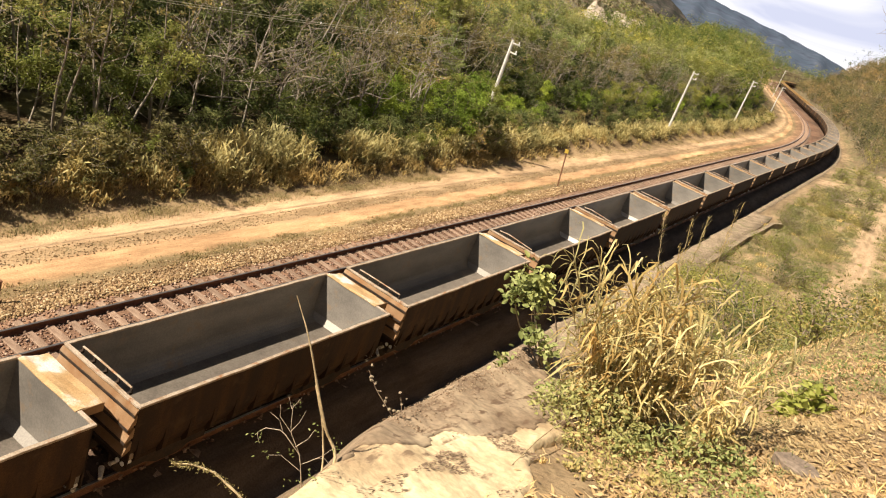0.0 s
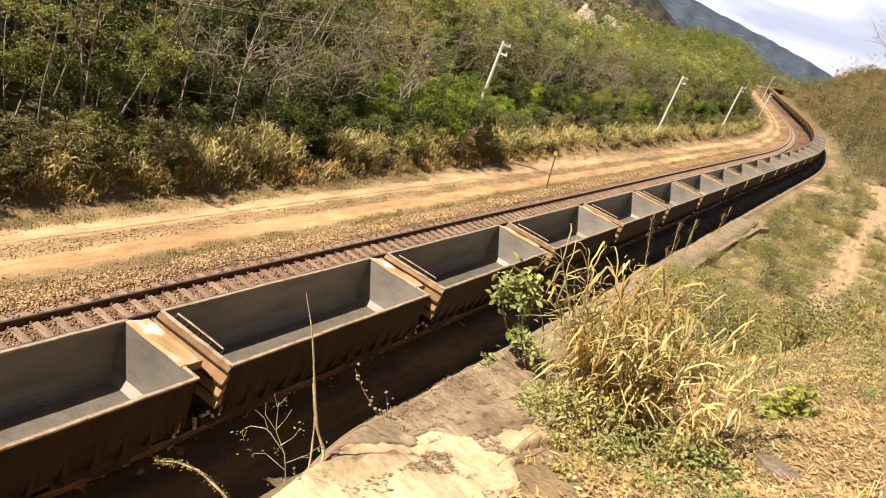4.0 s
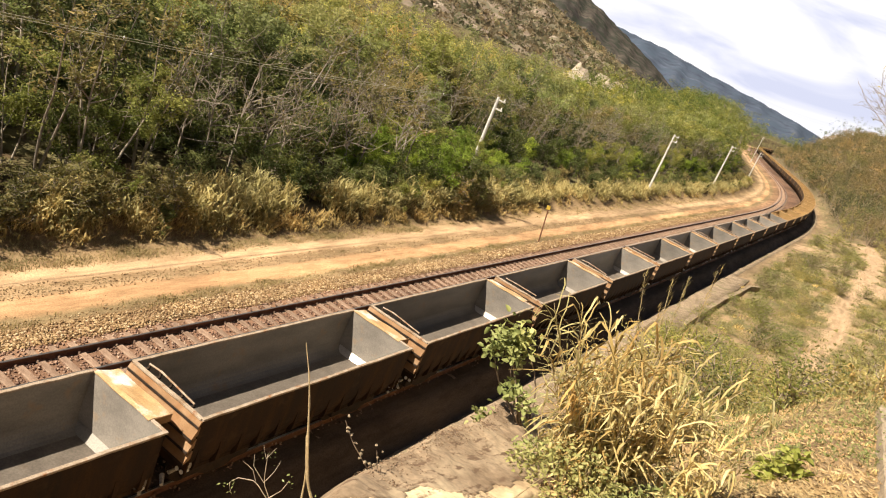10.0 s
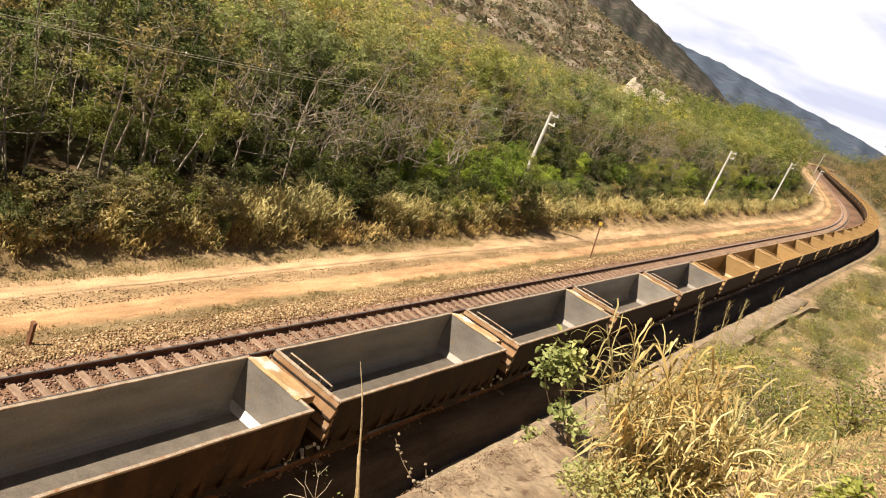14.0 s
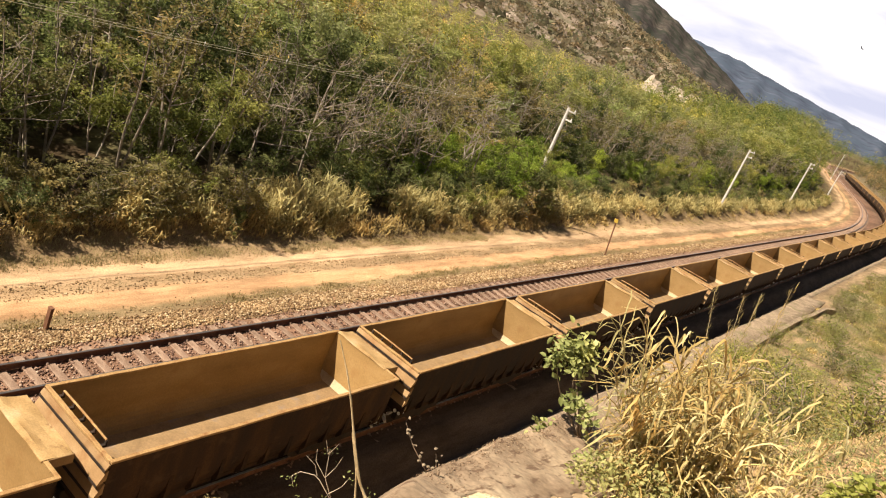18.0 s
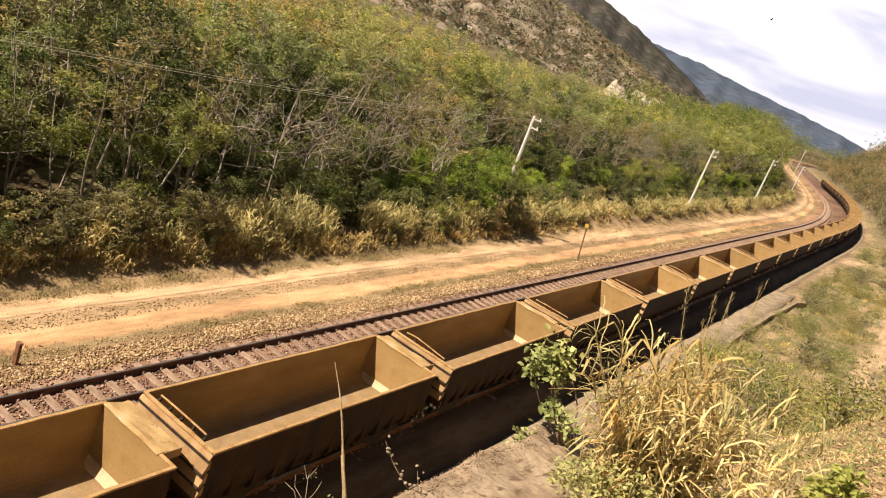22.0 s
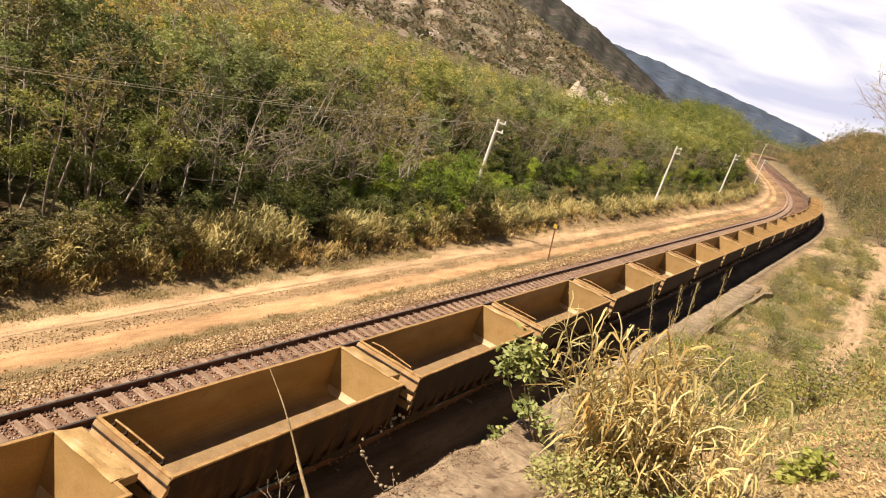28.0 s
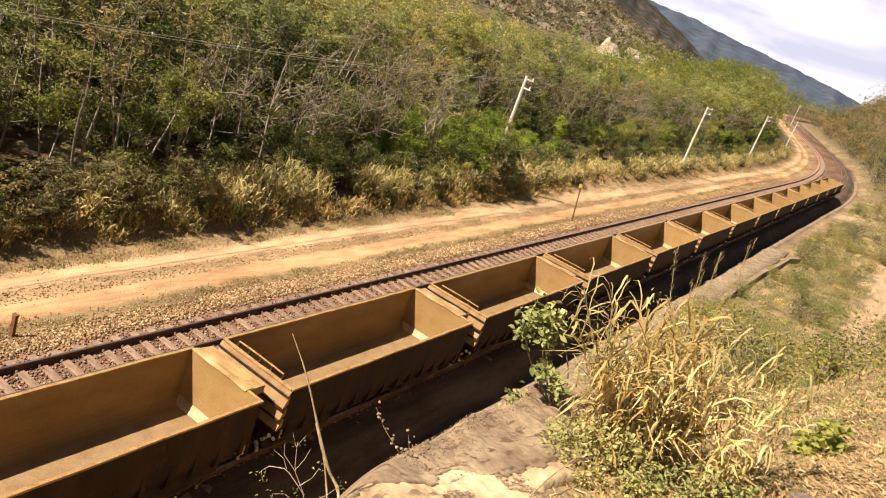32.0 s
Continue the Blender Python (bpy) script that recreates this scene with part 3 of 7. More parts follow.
# ---- ground ----
def ground_material():
    m = bpy.data.materials.new("dry_hillside_soil")
    m.use_nodes = True
    nt = m.node_tree
    l = nt.links.new
    b = nt.nodes["Principled BSDF"]
    at = nt.nodes.new("ShaderNodeAttribute")
    at.attribute_name = "across"
    wob = noise_node(nt, 0.5, 5)
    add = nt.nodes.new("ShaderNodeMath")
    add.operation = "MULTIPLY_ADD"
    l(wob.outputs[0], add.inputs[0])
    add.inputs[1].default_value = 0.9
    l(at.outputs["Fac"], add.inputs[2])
    # soils from the left hillside across the road and tracks to the bank; the train's shade is painted into the dark
    # stops at -9.6 and -8.2
    mr = nt.nodes.new("ShaderNodeMapRange")
    mr.inputs["From Min"].default_value, mr.inputs["From Max"].default_value = -30.0, 2.0
    l(add.outputs[0], mr.inputs[0])
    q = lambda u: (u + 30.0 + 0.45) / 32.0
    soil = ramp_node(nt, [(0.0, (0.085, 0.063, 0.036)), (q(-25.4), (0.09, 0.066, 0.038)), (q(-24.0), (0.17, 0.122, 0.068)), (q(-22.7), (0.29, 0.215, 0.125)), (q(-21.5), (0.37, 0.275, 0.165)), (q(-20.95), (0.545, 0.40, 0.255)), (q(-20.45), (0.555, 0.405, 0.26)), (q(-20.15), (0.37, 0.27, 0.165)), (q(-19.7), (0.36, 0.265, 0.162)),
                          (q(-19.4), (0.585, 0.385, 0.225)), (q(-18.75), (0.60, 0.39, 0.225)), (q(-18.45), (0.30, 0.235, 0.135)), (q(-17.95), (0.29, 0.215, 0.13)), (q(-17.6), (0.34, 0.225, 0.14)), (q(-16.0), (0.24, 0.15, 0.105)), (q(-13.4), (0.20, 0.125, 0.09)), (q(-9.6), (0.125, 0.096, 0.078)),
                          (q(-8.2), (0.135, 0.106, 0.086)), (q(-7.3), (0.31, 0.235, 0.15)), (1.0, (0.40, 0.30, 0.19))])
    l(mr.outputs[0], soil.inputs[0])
    big = noise_node(nt, 0.3, 6, (1.0, 0.22, 1.0))
    g = ramp_node(nt, [(0.38, (0.62, 0.60, 0.56)), (0.62, (1.12, 1.08, 1.02))])
    l(big.outputs[0], g.inputs[0])
    c = mixed(nt, soil.outputs[0], g.outputs[0], 1.0, "MULTIPLY")
    mid = noise_node(nt, 2.4, 6, (1.0, 0.20, 1.0), 0.65)
    g2 = ramp_node(nt, [(0.35, (0.68, 0.64, 0.60)), (0.6, (1.08, 1.06, 1.04))])
    l(mid.outputs[0], g2.inputs[0])
    c = mixed(nt, c, g2.outputs[0], 1.0, "MULTIPLY")
    # thin green and straw cover away from the road
    cov = noise_node(nt, 0.55, 6, None, 0.7)
    cr = ramp_node(nt, [(0.45, (0, 0, 0)), (0.57, (1, 1, 1))])
    l(cov.outputs[0], cr.inputs[0])
    wild = nt.nodes.new("ShaderNodeAttribute")
    wild.attribute_name = "wild"
    mu = nt.nodes.new("ShaderNodeMath")
    mu.operation = "MULTIPLY"
    l(cr.outputs[0], mu.inputs[0])
    l(wild.outputs["Fac"], mu.inputs[1])
    green = ramp_node(nt, [(0.3, (0.10, 0.092, 0.042)), (0.6, (0.19, 0.165, 0.078)), (0.8, (0.30, 0.245, 0.125))])
    l(mid.outputs[0], green.inputs[0])
    c = mixed(nt, c, green.outputs[0], mu.outputs[0])
    worn = nt.nodes.new("ShaderNodeAttribute")
    worn.attribute_name = "bare"
    pale = ramp_node(nt, [(0.35, (0.28, 0.195, 0.115)), (0.6, (0.46, 0.325, 0.20))])
    l(mid.outputs[0], pale.inputs[0])
    c = mixed(nt, c, pale.outputs[0], worn.outputs["Fac"])
    rank = nt.nodes.new("ShaderNodeAttribute")
    rank.attribute_name = "thicket"
    duff = ramp_node(nt, [(0.35, (0.10, 0.08, 0.045)), (0.65, (0.19, 0.15, 0.088))])
    l(cov.outputs[0], duff.inputs[0])
    c = mixed(nt, c, duff.outputs[0], rank.outputs["Fac"])
    fine = noise_node(nt, 22.0, 3)
    g3 = ramp_node(nt, [(0.3, (0.7, 0.7, 0.7)), (0.65, (1.08, 1.08, 1.08))])
    l(fine.outputs[0], g3.inputs[0])
    c = mixed(nt, c, g3.outputs[0], 1.0, "MULTIPLY")
    l(c, b.inputs["Base Color"])
    b.inputs["Roughness"].default_value, b.inputs["Specular IOR Level"].default_value = 0.95, 0.15
    bu = nt.nodes.new("ShaderNodeBump")
    bu.inputs["Strength"].default_value, bu.inputs["Distance"].default_value = 0.6, 0.03
    l(fine.outputs[0], bu.inputs["Height"])
    l(bu.outputs[0], b.inputs["Normal"])
    return m


SOIL = ground_material()


def spaced(dense0, dense1, step_d, far, grow=1.13):
    """Grid lines: even between two places, then ever wider out to far on both sides."""
    a = list(np.arange(dense0, dense1 + 1e-6, step_d))
    d, v = step_d, dense1
    while v < far:
        d *= grow
        v += d
        a.append(v)
    d, v = step_d, dense0
    while v > -far:
        d *= grow
        v -= d
        a.insert(0, v)
    return np.array(a)


def make_ground():
    gx = np.array(sorted(set(np.round(np.concatenate([spaced(-26, 4, 0.35, 4200, 1.12), np.arange(-3.6, 2.0, 0.12)]), 3))))
    gy = np.concatenate([spaced(0.5, 16, 0.25, 20, 1.0)[:0], np.array(sorted(set(np.round(np.concatenate([
        np.arange(-20, 0, 1.0), np.arange(0, 8, 0.14), np.arange(8, 16, 0.3), np.arange(16, 130, 1.2), np.arange(130, 290, 1.6), np.arange(290, 460, 4.0)]), 3))))])
    up, d, v = [], 4.0, 460.0
    while v < 4200:
        up.append(v)
        d *= 1.18
        v += d
    down, d, v = [], 1.2, -21.0
    while v > -4200:
        down.insert(0, v)
        d *= 1.22
        v -= d
    gy = np.concatenate([down, gy, up])
    X, Y = np.meshgrid(gx, gy)
    Z = height(X, Y)
    far = np.hypot(X, Y)
    Z = Z * step(3900, 900, far)
    V = np.stack([X, Y, Z], -1).reshape(-1, 3)
    nx, ny = len(gx), len(gy)
    i = (np.arange(ny - 1)[:, None] * nx + np.arange(nx - 1)[None]).ravel()
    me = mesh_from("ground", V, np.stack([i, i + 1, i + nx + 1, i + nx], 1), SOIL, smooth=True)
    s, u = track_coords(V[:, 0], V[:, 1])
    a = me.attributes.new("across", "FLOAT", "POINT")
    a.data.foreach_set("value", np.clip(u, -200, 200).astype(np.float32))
    w = me.attributes.new("wild", "FLOAT", "POINT")
    near_bare = 1 - 0.75 * step(16, 6, np.hypot(V[:, 0], V[:, 1] - 3))
    w.data.foreach_set("value", (np.maximum(step(-22.3, -25, u), step(-7.6, -6, u)) * near_bare).astype(np.float32))
    worn = me.attributes.new("bare", "FLOAT", "POINT")
    worn.data.foreach_set("value", (bare_soil(V[:, 0], V[:, 1]) * (u > -7.6)).astype(np.float32))
    rank = me.attributes.new("thicket", "FLOAT", "POINT")
    rank.data.foreach_set("value", (step(140, 165, s) * step(-6, -3, u)).astype(np.float32))
    tagged(new("ground", me), "dry sandy ground with a dirt road and a grassy bank", "ground", kind="structure")


make_ground()


# ---- tracks ----
RAIL = [(-0.070, 0.0), (-0.070, 0.012), (-0.012, 0.030), (-0.012, 0.118), (-0.034, 0.130), (-0.034, 0.158), (0.034, 0.158), (0.034, 0.130), (0.012, 0.118), (0.012, 0.030), (0.070, 0.012), (0.070, 0.0)]
GAUGE = 0.5 + 0.034
SLEEPER_STEP = 0.61


def make_sleeper_mesh():
    bm = boxes((-1.02, 1.02, -0.115, 0.115, -0.16, 0.0), bevel=0.018)
    rng = np.random.RandomState(5)
    for v in bm.verts:
        v.co += Vector(rng.normal(size=3)) * 0.004
    me = bpy.data.meshes.new("sleeper")
    bm.to_mesh(me)
    bm.free()
    me.materials.append(SLEEPER)
    return me


def make_track(name, label, u0, singles):
    track = tagged(new(name), label, "railway track", kind="structure")
    for side in (-1, 1):
        v, f = sweep(RAIL, -600, 760, 4.0, u0 + side * GAUGE, -0.158)
        me = mesh_from("rail", v, f, [RAIL_SIDE, RAIL_TOP])
        k = np.zeros(len(f), np.int32)
        n = len(f) // len(RAIL)
        k[5 * n:6 * n] = 1
        me.polygons.foreach_set("material_index", k)
        part("rail", me, None, track, "rusty steel rail with a worn bright head")
    # clips that hold the rails
    rng = np.random.RandomState(11)
    s = np.arange(-6, 110, SLEEPER_STEP)
    clips = []
    for side in (-1, 1):
        for inner in (-1, 1):
            x, y, h = on_track(s, u0 + side * GAUGE + inner * 0.085)
            c = np.stack([x, y, np.full(len(s), -0.145)], 1)
            o = np.array([(-1, -1, -1), (1, -1, -1), (1, 1, -1), (-1, 1, -1), (-0.5, -0.6, 1), (0.5, -0.6, 1), (0.5, 0.6, 1), (-0.5, 0.6, 1)]) * (0.032, 0.05, 0.032)
            v = (c[:, None] + o[None]).reshape(-1, 3)
            q = np.array([(4, 5, 6, 7), (0, 1, 5, 4), (1, 2, 6, 5), (2, 3, 7, 6), (3, 0, 4, 7)])
            clips.append((v, (np.arange(len(s))[:, None, None] * 8 + q[None]).reshape(-1, 4)))
    v, f = joined(clips)
    tagged(part("rail_clips", mesh_from("rail_clips", v, f, SLEEPER), None, track, "dusty rail clips"), kind="stuff")
    # far sleepers in one piece
    s = np.concatenate([np.arange(-60, -12, SLEEPER_STEP), np.arange(-12 + singles * SLEEPER_STEP, 430, SLEEPER_STEP)])
    x, y, h = on_track(s, u0)
    o = np.array([(-1.02, -0.115, -0.16), (1.02, -0.115, -0.16), (1.02, 0.115, -0.16), (-1.02, 0.115, -0.16), (-1.02, -0.115, 0), (1.02, -0.115, 0), (1.02, 0.115, 0), (-1.02, 0.115, 0)])
    c, n = np.cos(h)[:, None], np.sin(h)[:, None]
    v = np.stack([x[:, None] + o[:, 0] * c - o[:, 1] * n, y[:, None] + o[:, 0] * n + o[:, 1] * c, np.broadcast_to(o[:, 2] - 0.160, (len(s), 8))], -1).reshape(-1, 3)
    q = np.array([(4, 5, 6, 7), (0, 1, 5, 4), (1, 2, 6, 5), (2, 3, 7, 6), (3, 0, 4, 7)])
    tagged(part("far_sleepers", mesh_from("far_sleepers", v, (np.arange(len(s))[:, None, None] * 8 + q[None]).reshape(-1, 4), SLEEPER), None, track), kind="stuff")
    return track


TRACK_FAR = make_track("empty_track", "empty metre-gauge railway track beside the dirt road", X_FAR, 290)
TRACK_NEAR = make_track("busy_track", "metre-gauge railway track under the ore train", X_NEAR, 110)


def stones(name, rng, spans, material, label):
    """Loose broken stones; spans are (u0, u1, s0, s1, per square metre, size)."""
    P, R = [], []
    for u0, u1, s0, s1, dens, size in spans:
        n = int((u1 - u0) * (s1 - s0) * dens)
        s, u = s0 + (s1 - s0) * rng.rand(n) ** 1.25, rng.uniform(u0, u1, n)
        x, y, h = on_track(s, u)
        r = size * rng.uniform(0.55, 1.3, n)
        z = height(x, y) + r * 0.35
        P.append(np.stack([x, y, z], 1))
        R.append(r)
    P, R = np.concatenate(P), np.concatenate(R)
    o = np.array([(1, 0, 0), (0, 1, 0), (-1, 0, 0), (0, -1, 0), (0, 0, 0.8), (0, 0, -0.8)], float)
    n = len(P)
    d = o[None] * rng.uniform(0.6, 1.25, (n, 6, 1)) + rng.normal(size=(n, 6, 3)) * 0.22
    a = rng.uniform(0, 6.28, n)
    c, s = np.cos(a)[:, None], np.sin(a)[:, None]
    d = np.stack([d[..., 0] * c - d[..., 1] * s, d[..., 0] * s + d[..., 1] * c, d[..., 2]], -1)
    v = (P[:, None] + d * R[:, None, None]).reshape(-1, 3)
    q = np.array([(0, 1, 4), (1, 2, 4), (2, 3, 4), (3, 0, 4), (1, 0, 5), (2, 1, 5), (3, 2, 5), (0, 3, 5)])
    f = (np.arange(n)[:, None, None] * 6 + q[None]).reshape(-1, 3)
    tagged(new(name, mesh_from(name, v, f, material)), label, "ballast", kind="stuff")


stones("ballast_shoulder", np.random.RandomState(21), [(-17.95, -16.5, 5, 42, 260, 0.050), (-18.0, -16.55, 42, 120, 60, 0.065), (-18.4, -17.95, 5, 42, 60, 0.036), (-18.5, -18.1, 42, 90, 12, 0.04)],
       STONE, "tan and rust-stained broken ballast stones beside the road")
stones("road_stones", np.random.RandomState(23), [(-20.3, -19.5, 5, 30, 95, 0.032), (-20.25, -19.55, 30, 70, 40, 0.036), (-21.3, -20.9, 5, 40, 26, 0.026), (-21.0, -18.5, 5, 40, 3, 0.022), (-18.7, -18.4, 5, 40, 24, 0.026)],
       STONE, "small tan stones between the wheel tracks of the road")
stones("ballast_bed", np.random.RandomState(22), [(-16.5, -13.6, 5, 40, 130, 0.044), (-16.5, -13.6, 40, 120, 30, 0.055), (-13.6, -9.9, 6, 40, 22, 0.045)],
       STONE_DARK, "dark rust-brown ballast between and under the rails")


# ---- ore train ----
L2, W2, TOP, FLOOR = 4.22, 1.24, 2.40, 0.98


SLOPE = 0.10
CORNER = 0.34                           # the rounded turn from the side sheets into the floor


def tub_interior(lining, floor_material, plate_material, wagon):
    """Inner sheets of the open tub: sides that turn into the floor, sloping ends, slant plates."""
    w = W2 - 0.045
    for sign in (-1, 1):
        y = sign * L2
        bm = prism([(y - sign * 0.04, TOP - 0.03), (y - sign * (0.04 + SLOPE), FLOOR + 0.17), (y - sign * 0.04, FLOOR + 0.17)], -w, w, "x")
        part("end_sheet", bm, lining, wagon, "sloping end sheet")
        bm = prism([(y - sign * (0.04 + SLOPE), FLOOR + 0.168), (y - sign * (0.22 + SLOPE), FLOOR + 0.004), (y - sign * 0.04, FLOOR + 0.004), (y - sign * 0.04, FLOOR + 0.168)], -w + 0.004, w - 0.004, "x")
        part("slant_plate", bm, plate_material, wagon, "worn slant plate")
        turn = [[(sign * (w - CORNER + r * math.cos(a)), FLOOR + CORNER - r * math.sin(a)) for a in np.linspace(0, math.pi / 2, 6)] for r in (CORNER, CORNER + 0.012)]
        bm = prism([(sign * w, TOP - 0.025)] + turn[0] + turn[1][::-1] + [(sign * (w + 0.012), TOP - 0.025)], -L2 + 0.05, L2 - 0.05, "y")
        part("inner_side_sheet", bm, lining, wagon)
    part("tub_floor", boxes((-w + CORNER - 0.002, w - CORNER + 0.002, -L2 + 0.05, L2 - 0.05, FLOOR - 0.02, FLOOR + 0.002)), floor_material, wagon, "scoured floor with a film of ore dust")


def uneven_rim(rng, p0, p1, n, along_y):
    """A top rim of slightly wavy flat steel."""
    (x0, y0), (x1, y1) = p0, p1
    bm = bmesh.new()
    rows = []
    for i in range(n + 1):
        t = i / n
        jig = rng.normal() * 0.004
        cx, cy, cz = x0 + (x1 - x0) * t, y0 + (y1 - y0) * t, TOP + rng.normal() * 0.005
        o = [(-0.045, -0.05), (-0.045, -0.008), (-0.037, 0.0), (0.037, 0.0), (0.045, -0.008), (0.045, -0.05)]
        rows.append([bm.verts.new((cx + a + jig, cy, cz + b) if along_y else (cx, cy + a + jig, cz + b)) for a, b in o])
    for a, b in zip(rows, rows[1:]):
        for i in range(len(a)):
            j = (i + 1) % len(a)
            bm.faces.new((a[i], a[j], b[j], b[i]))
    bm.faces.new(rows[0])
    bm.faces.new(rows[-1][::-1])
    bmesh.ops.recalc_face_normals(bm, faces=bm.faces[:])
    return bm


LEDGES = ((2.335, 2.20, 0.075), (2.195, 1.885, 0.165), (1.88, 1.555, 0.170), (1.55, 1.235, 0.175))    # top, lip and depth of each ledge


def make_wagon(colour, bent):
    lining, floor_m, rim_m, end_m = (STEEL_IN, STEEL_FLOOR, RIM_GREY, END_RUST) if colour == "grey" else (OCHRE_IN, OCHRE_FLOOR, RIM_OCHRE, END_OCHRE)
    words = {"grey": "open ore wagon, rusty outside, bare grey steel inside, empty", "ochre": "open ore wagon, rusty outside, ochre paint and dust inside, empty"}[colour]
    wagon = tagged(new("ore_wagon"), words, "freight wagon", "wagons of the ore train")
    for sign in (-1, 1):
        # smooth upper side, lower side that turns in between the posts
        low = [(sign * W2, TOP - 0.02), (sign * W2, 1.40), (sign * (W2 - 0.02), 1.22), (sign * (W2 - 0.14), 0.93), (sign * (W2 - 0.165), 0.93), (sign * (W2 - 0.045), 1.22), (sign * (W2 - 0.025), 1.40), (sign * (W2 - 0.025), TOP - 0.02)]
        part("side_sheet", prism(low, -L2, L2, "y"), RUST_OUT, wagon, "rust-brown side sheet")
        for k in range(13):
            y = -L2 + 0.24 + k * (2 * L2 - 0.48) / 12
            bm = prism([(sign * (W2 - 0.02), 1.58), (sign * (W2 + 0.008), 1.50), (sign * (W2 + 0.022), 1.20), (sign * (W2 + 0.012), 0.98), (sign * (W2 - 0.10), 0.84), (sign * (W2 - 0.15), 0.84), (sign * (W2 - 0.14), 0.93), (sign * (W2 - 0.03), 1.22)], y - 0.055, y + 0.055, "y")
            part("side_post", bm, RUST_OUT, wagon)
        part("bottom_beam", boxes((sign * (W2 - 0.26), sign * (W2 - 0.13), -L2, L2, 0.82, 0.93), bevel=0.008), RUST_OUT, wagon)
    tub_interior(lining, floor_m, WORN_OCHRE if colour == "ochre" else (WORN if bent else lining), wagon)
    rng = np.random.RandomState(3 if bent else 4)
    for sign in (-1, 1):
        part("side_rim", uneven_rim(rng, (sign * (W2 - 0.02), -L2), (sign * (W2 - 0.02), L2 + 0.04), 18, True), rim_m, wagon, "dusty top rim")
    part("end_rim", uneven_rim(rng, (-W2 + 0.04, -L2 + 0.03), (W2 - 0.04, -L2 + 0.03), 6, False), rim_m, wagon, "dusty top rim")
    # stepped ends: ledges that lean out and undercut
    for sign in (-1, 1):
        part("end_wall", boxes((-W2, W2, sign * (L2 - 0.035), sign * L2, 0.86, TOP - 0.03)), RUST_OUT, wagon, "rust-brown end wall")
        for top, lip, deep in LEDGES if sign < 0 else ():
            y = sign * L2
            bm = prism([(y, top), (y + sign * 0.03, top), (y + sign * deep, lip + 0.045), (y + sign * deep, lip), (y + sign * (deep - 0.02), lip), (y, lip + 0.10)], -W2 - 0.01, W2 + 0.01, "x")
            bmesh.ops.subdivide_edges(bm, edges=[e for e in bm.edges if abs(e.verts[0].co.x - e.verts[1].co.x) > 1], cuts=5)
            for v in bm.verts:
                if abs(v.co.y - y) > 0.05:
                    v.co += Vector((0, rng.normal() * 0.006, rng.normal() * 0.008))
            ledge = part("end_ledge", bm, end_m, wagon, "dusty sloping end ledge")
            # thin dark strip added to draw the shade line below each lip
            part("ledge_edge", boxes((-W2 - 0.014, W2 + 0.014, y - deep - 0.014, y - deep + 0.004, lip - 0.035, lip + 0.028), bevel=0.003), IRON, ledge, "added dark strip for the shade line under the lip")
    # hand rail on the near end: a thin bar on upright brackets
    y = -L2 + 0.17
    xs = np.linspace(-0.86, 0.74, 5)
    zz = TOP + np.array([0.085, 0.095, 0.095, 0.09, 0.08]) + (np.array([0.0, 0.03, 0.0, -0.035, -0.06]) if bent else 0)
    bm = bmesh.new()
    for a, b, za, zb in zip(xs, xs[1:], zz, zz[1:]):
        p, q = Vector((a, y, za)), Vector((b, y, zb))
        cylinder(bm, look(p, q) @ pose(0, 0, 0, 180), 0.024, (q - p).length, 8)
    rail = part("hand_rail", bm, rim_m, wagon, "bent hand rail" if bent else "hand rail on short brackets")
    for x, z in zip(xs, zz):
        part("bracket", boxes((x - 0.03, x + 0.03, -L2 + 0.06, y + 0.018, TOP - 0.06, TOP - 0.01), (x - 0.026, x + 0.026, y - 0.018, y + 0.018, TOP - 0.02, z - 0.004)), IRON, rail)
    # wide chute plate from the far end over the coupling
    bm = bmesh.new()
    rows = []
    for i, (py, pz) in enumerate(((L2 - 0.06, -0.015), (L2 + 0.05, 0.0), (L2 + 0.20, -0.03), (L2 + 0.42, -0.075), (L2 + 0.60, -0.10))):
        rows.append([bm.verts.new((x, py - (0.03 * (x > 0.6) if i == 4 else 0), TOP + pz + 0.014 * math.sin(x * 5.0 + i * 1.7 + bent))) for x in np.linspace(-W2 + 0.07, 0.74, 9)])
    for a, b in zip(rows, rows[1:]):
        for k in range(8):
            bm.faces.new((a[k], a[k + 1], b[k + 1], b[k]))
    bmesh.ops.recalc_face_normals(bm, faces=bm.faces[:])
    bmesh.ops.solidify(bm, geom=bm.faces[:], thickness=0.022)
    part("chute_plate", bm, PLATE_PALE if colour == "grey" else OCHRE_PLATE, wagon, "scuffed plate over the coupling")
    part("plate_edge", boxes((0.742, 0.762, L2 + 0.05, L2 + 0.56, TOP - 0.24, TOP - 0.03), bevel=0.004), end_m, wagon)
    part("end_corner", boxes((0.765, W2 - 0.02, L2 - 0.035, L2 + 0.05, TOP - 0.045, TOP - 0.004), bevel=0.006), rim_m, wagon)
    # underframe, couplers, bogies
    part("centre_sill", boxes((-0.22, 0.22, -L2 - 0.1, L2 + 0.1, 0.66, 0.92), (-1.0, 1.0, -2.86, -2.64, 0.72, 0.9), (-1.0, 1.0, 2.64, 2.86, 0.72, 0.9), bevel=0.015), IRON, wagon)
    for sign in (-1, 1):
        bm = boxes((-0.10, 0.10, sign * (L2 + 0.1), sign * (L2 + 0.50), 0.70, 0.86), (-0.19, 0.17, sign * (L2 + 0.34), sign * (L2 + 0.52), 0.66, 0.90), bevel=0.02)
        part("coupler", bm, IRON, wagon)
        bm = bmesh.new()
        cylinder(bm, pose(0.80, sign * (L2 + 0.02), 0.66, 90 * sign, 0, 0), 0.05, 0.20, 10, 0.035)
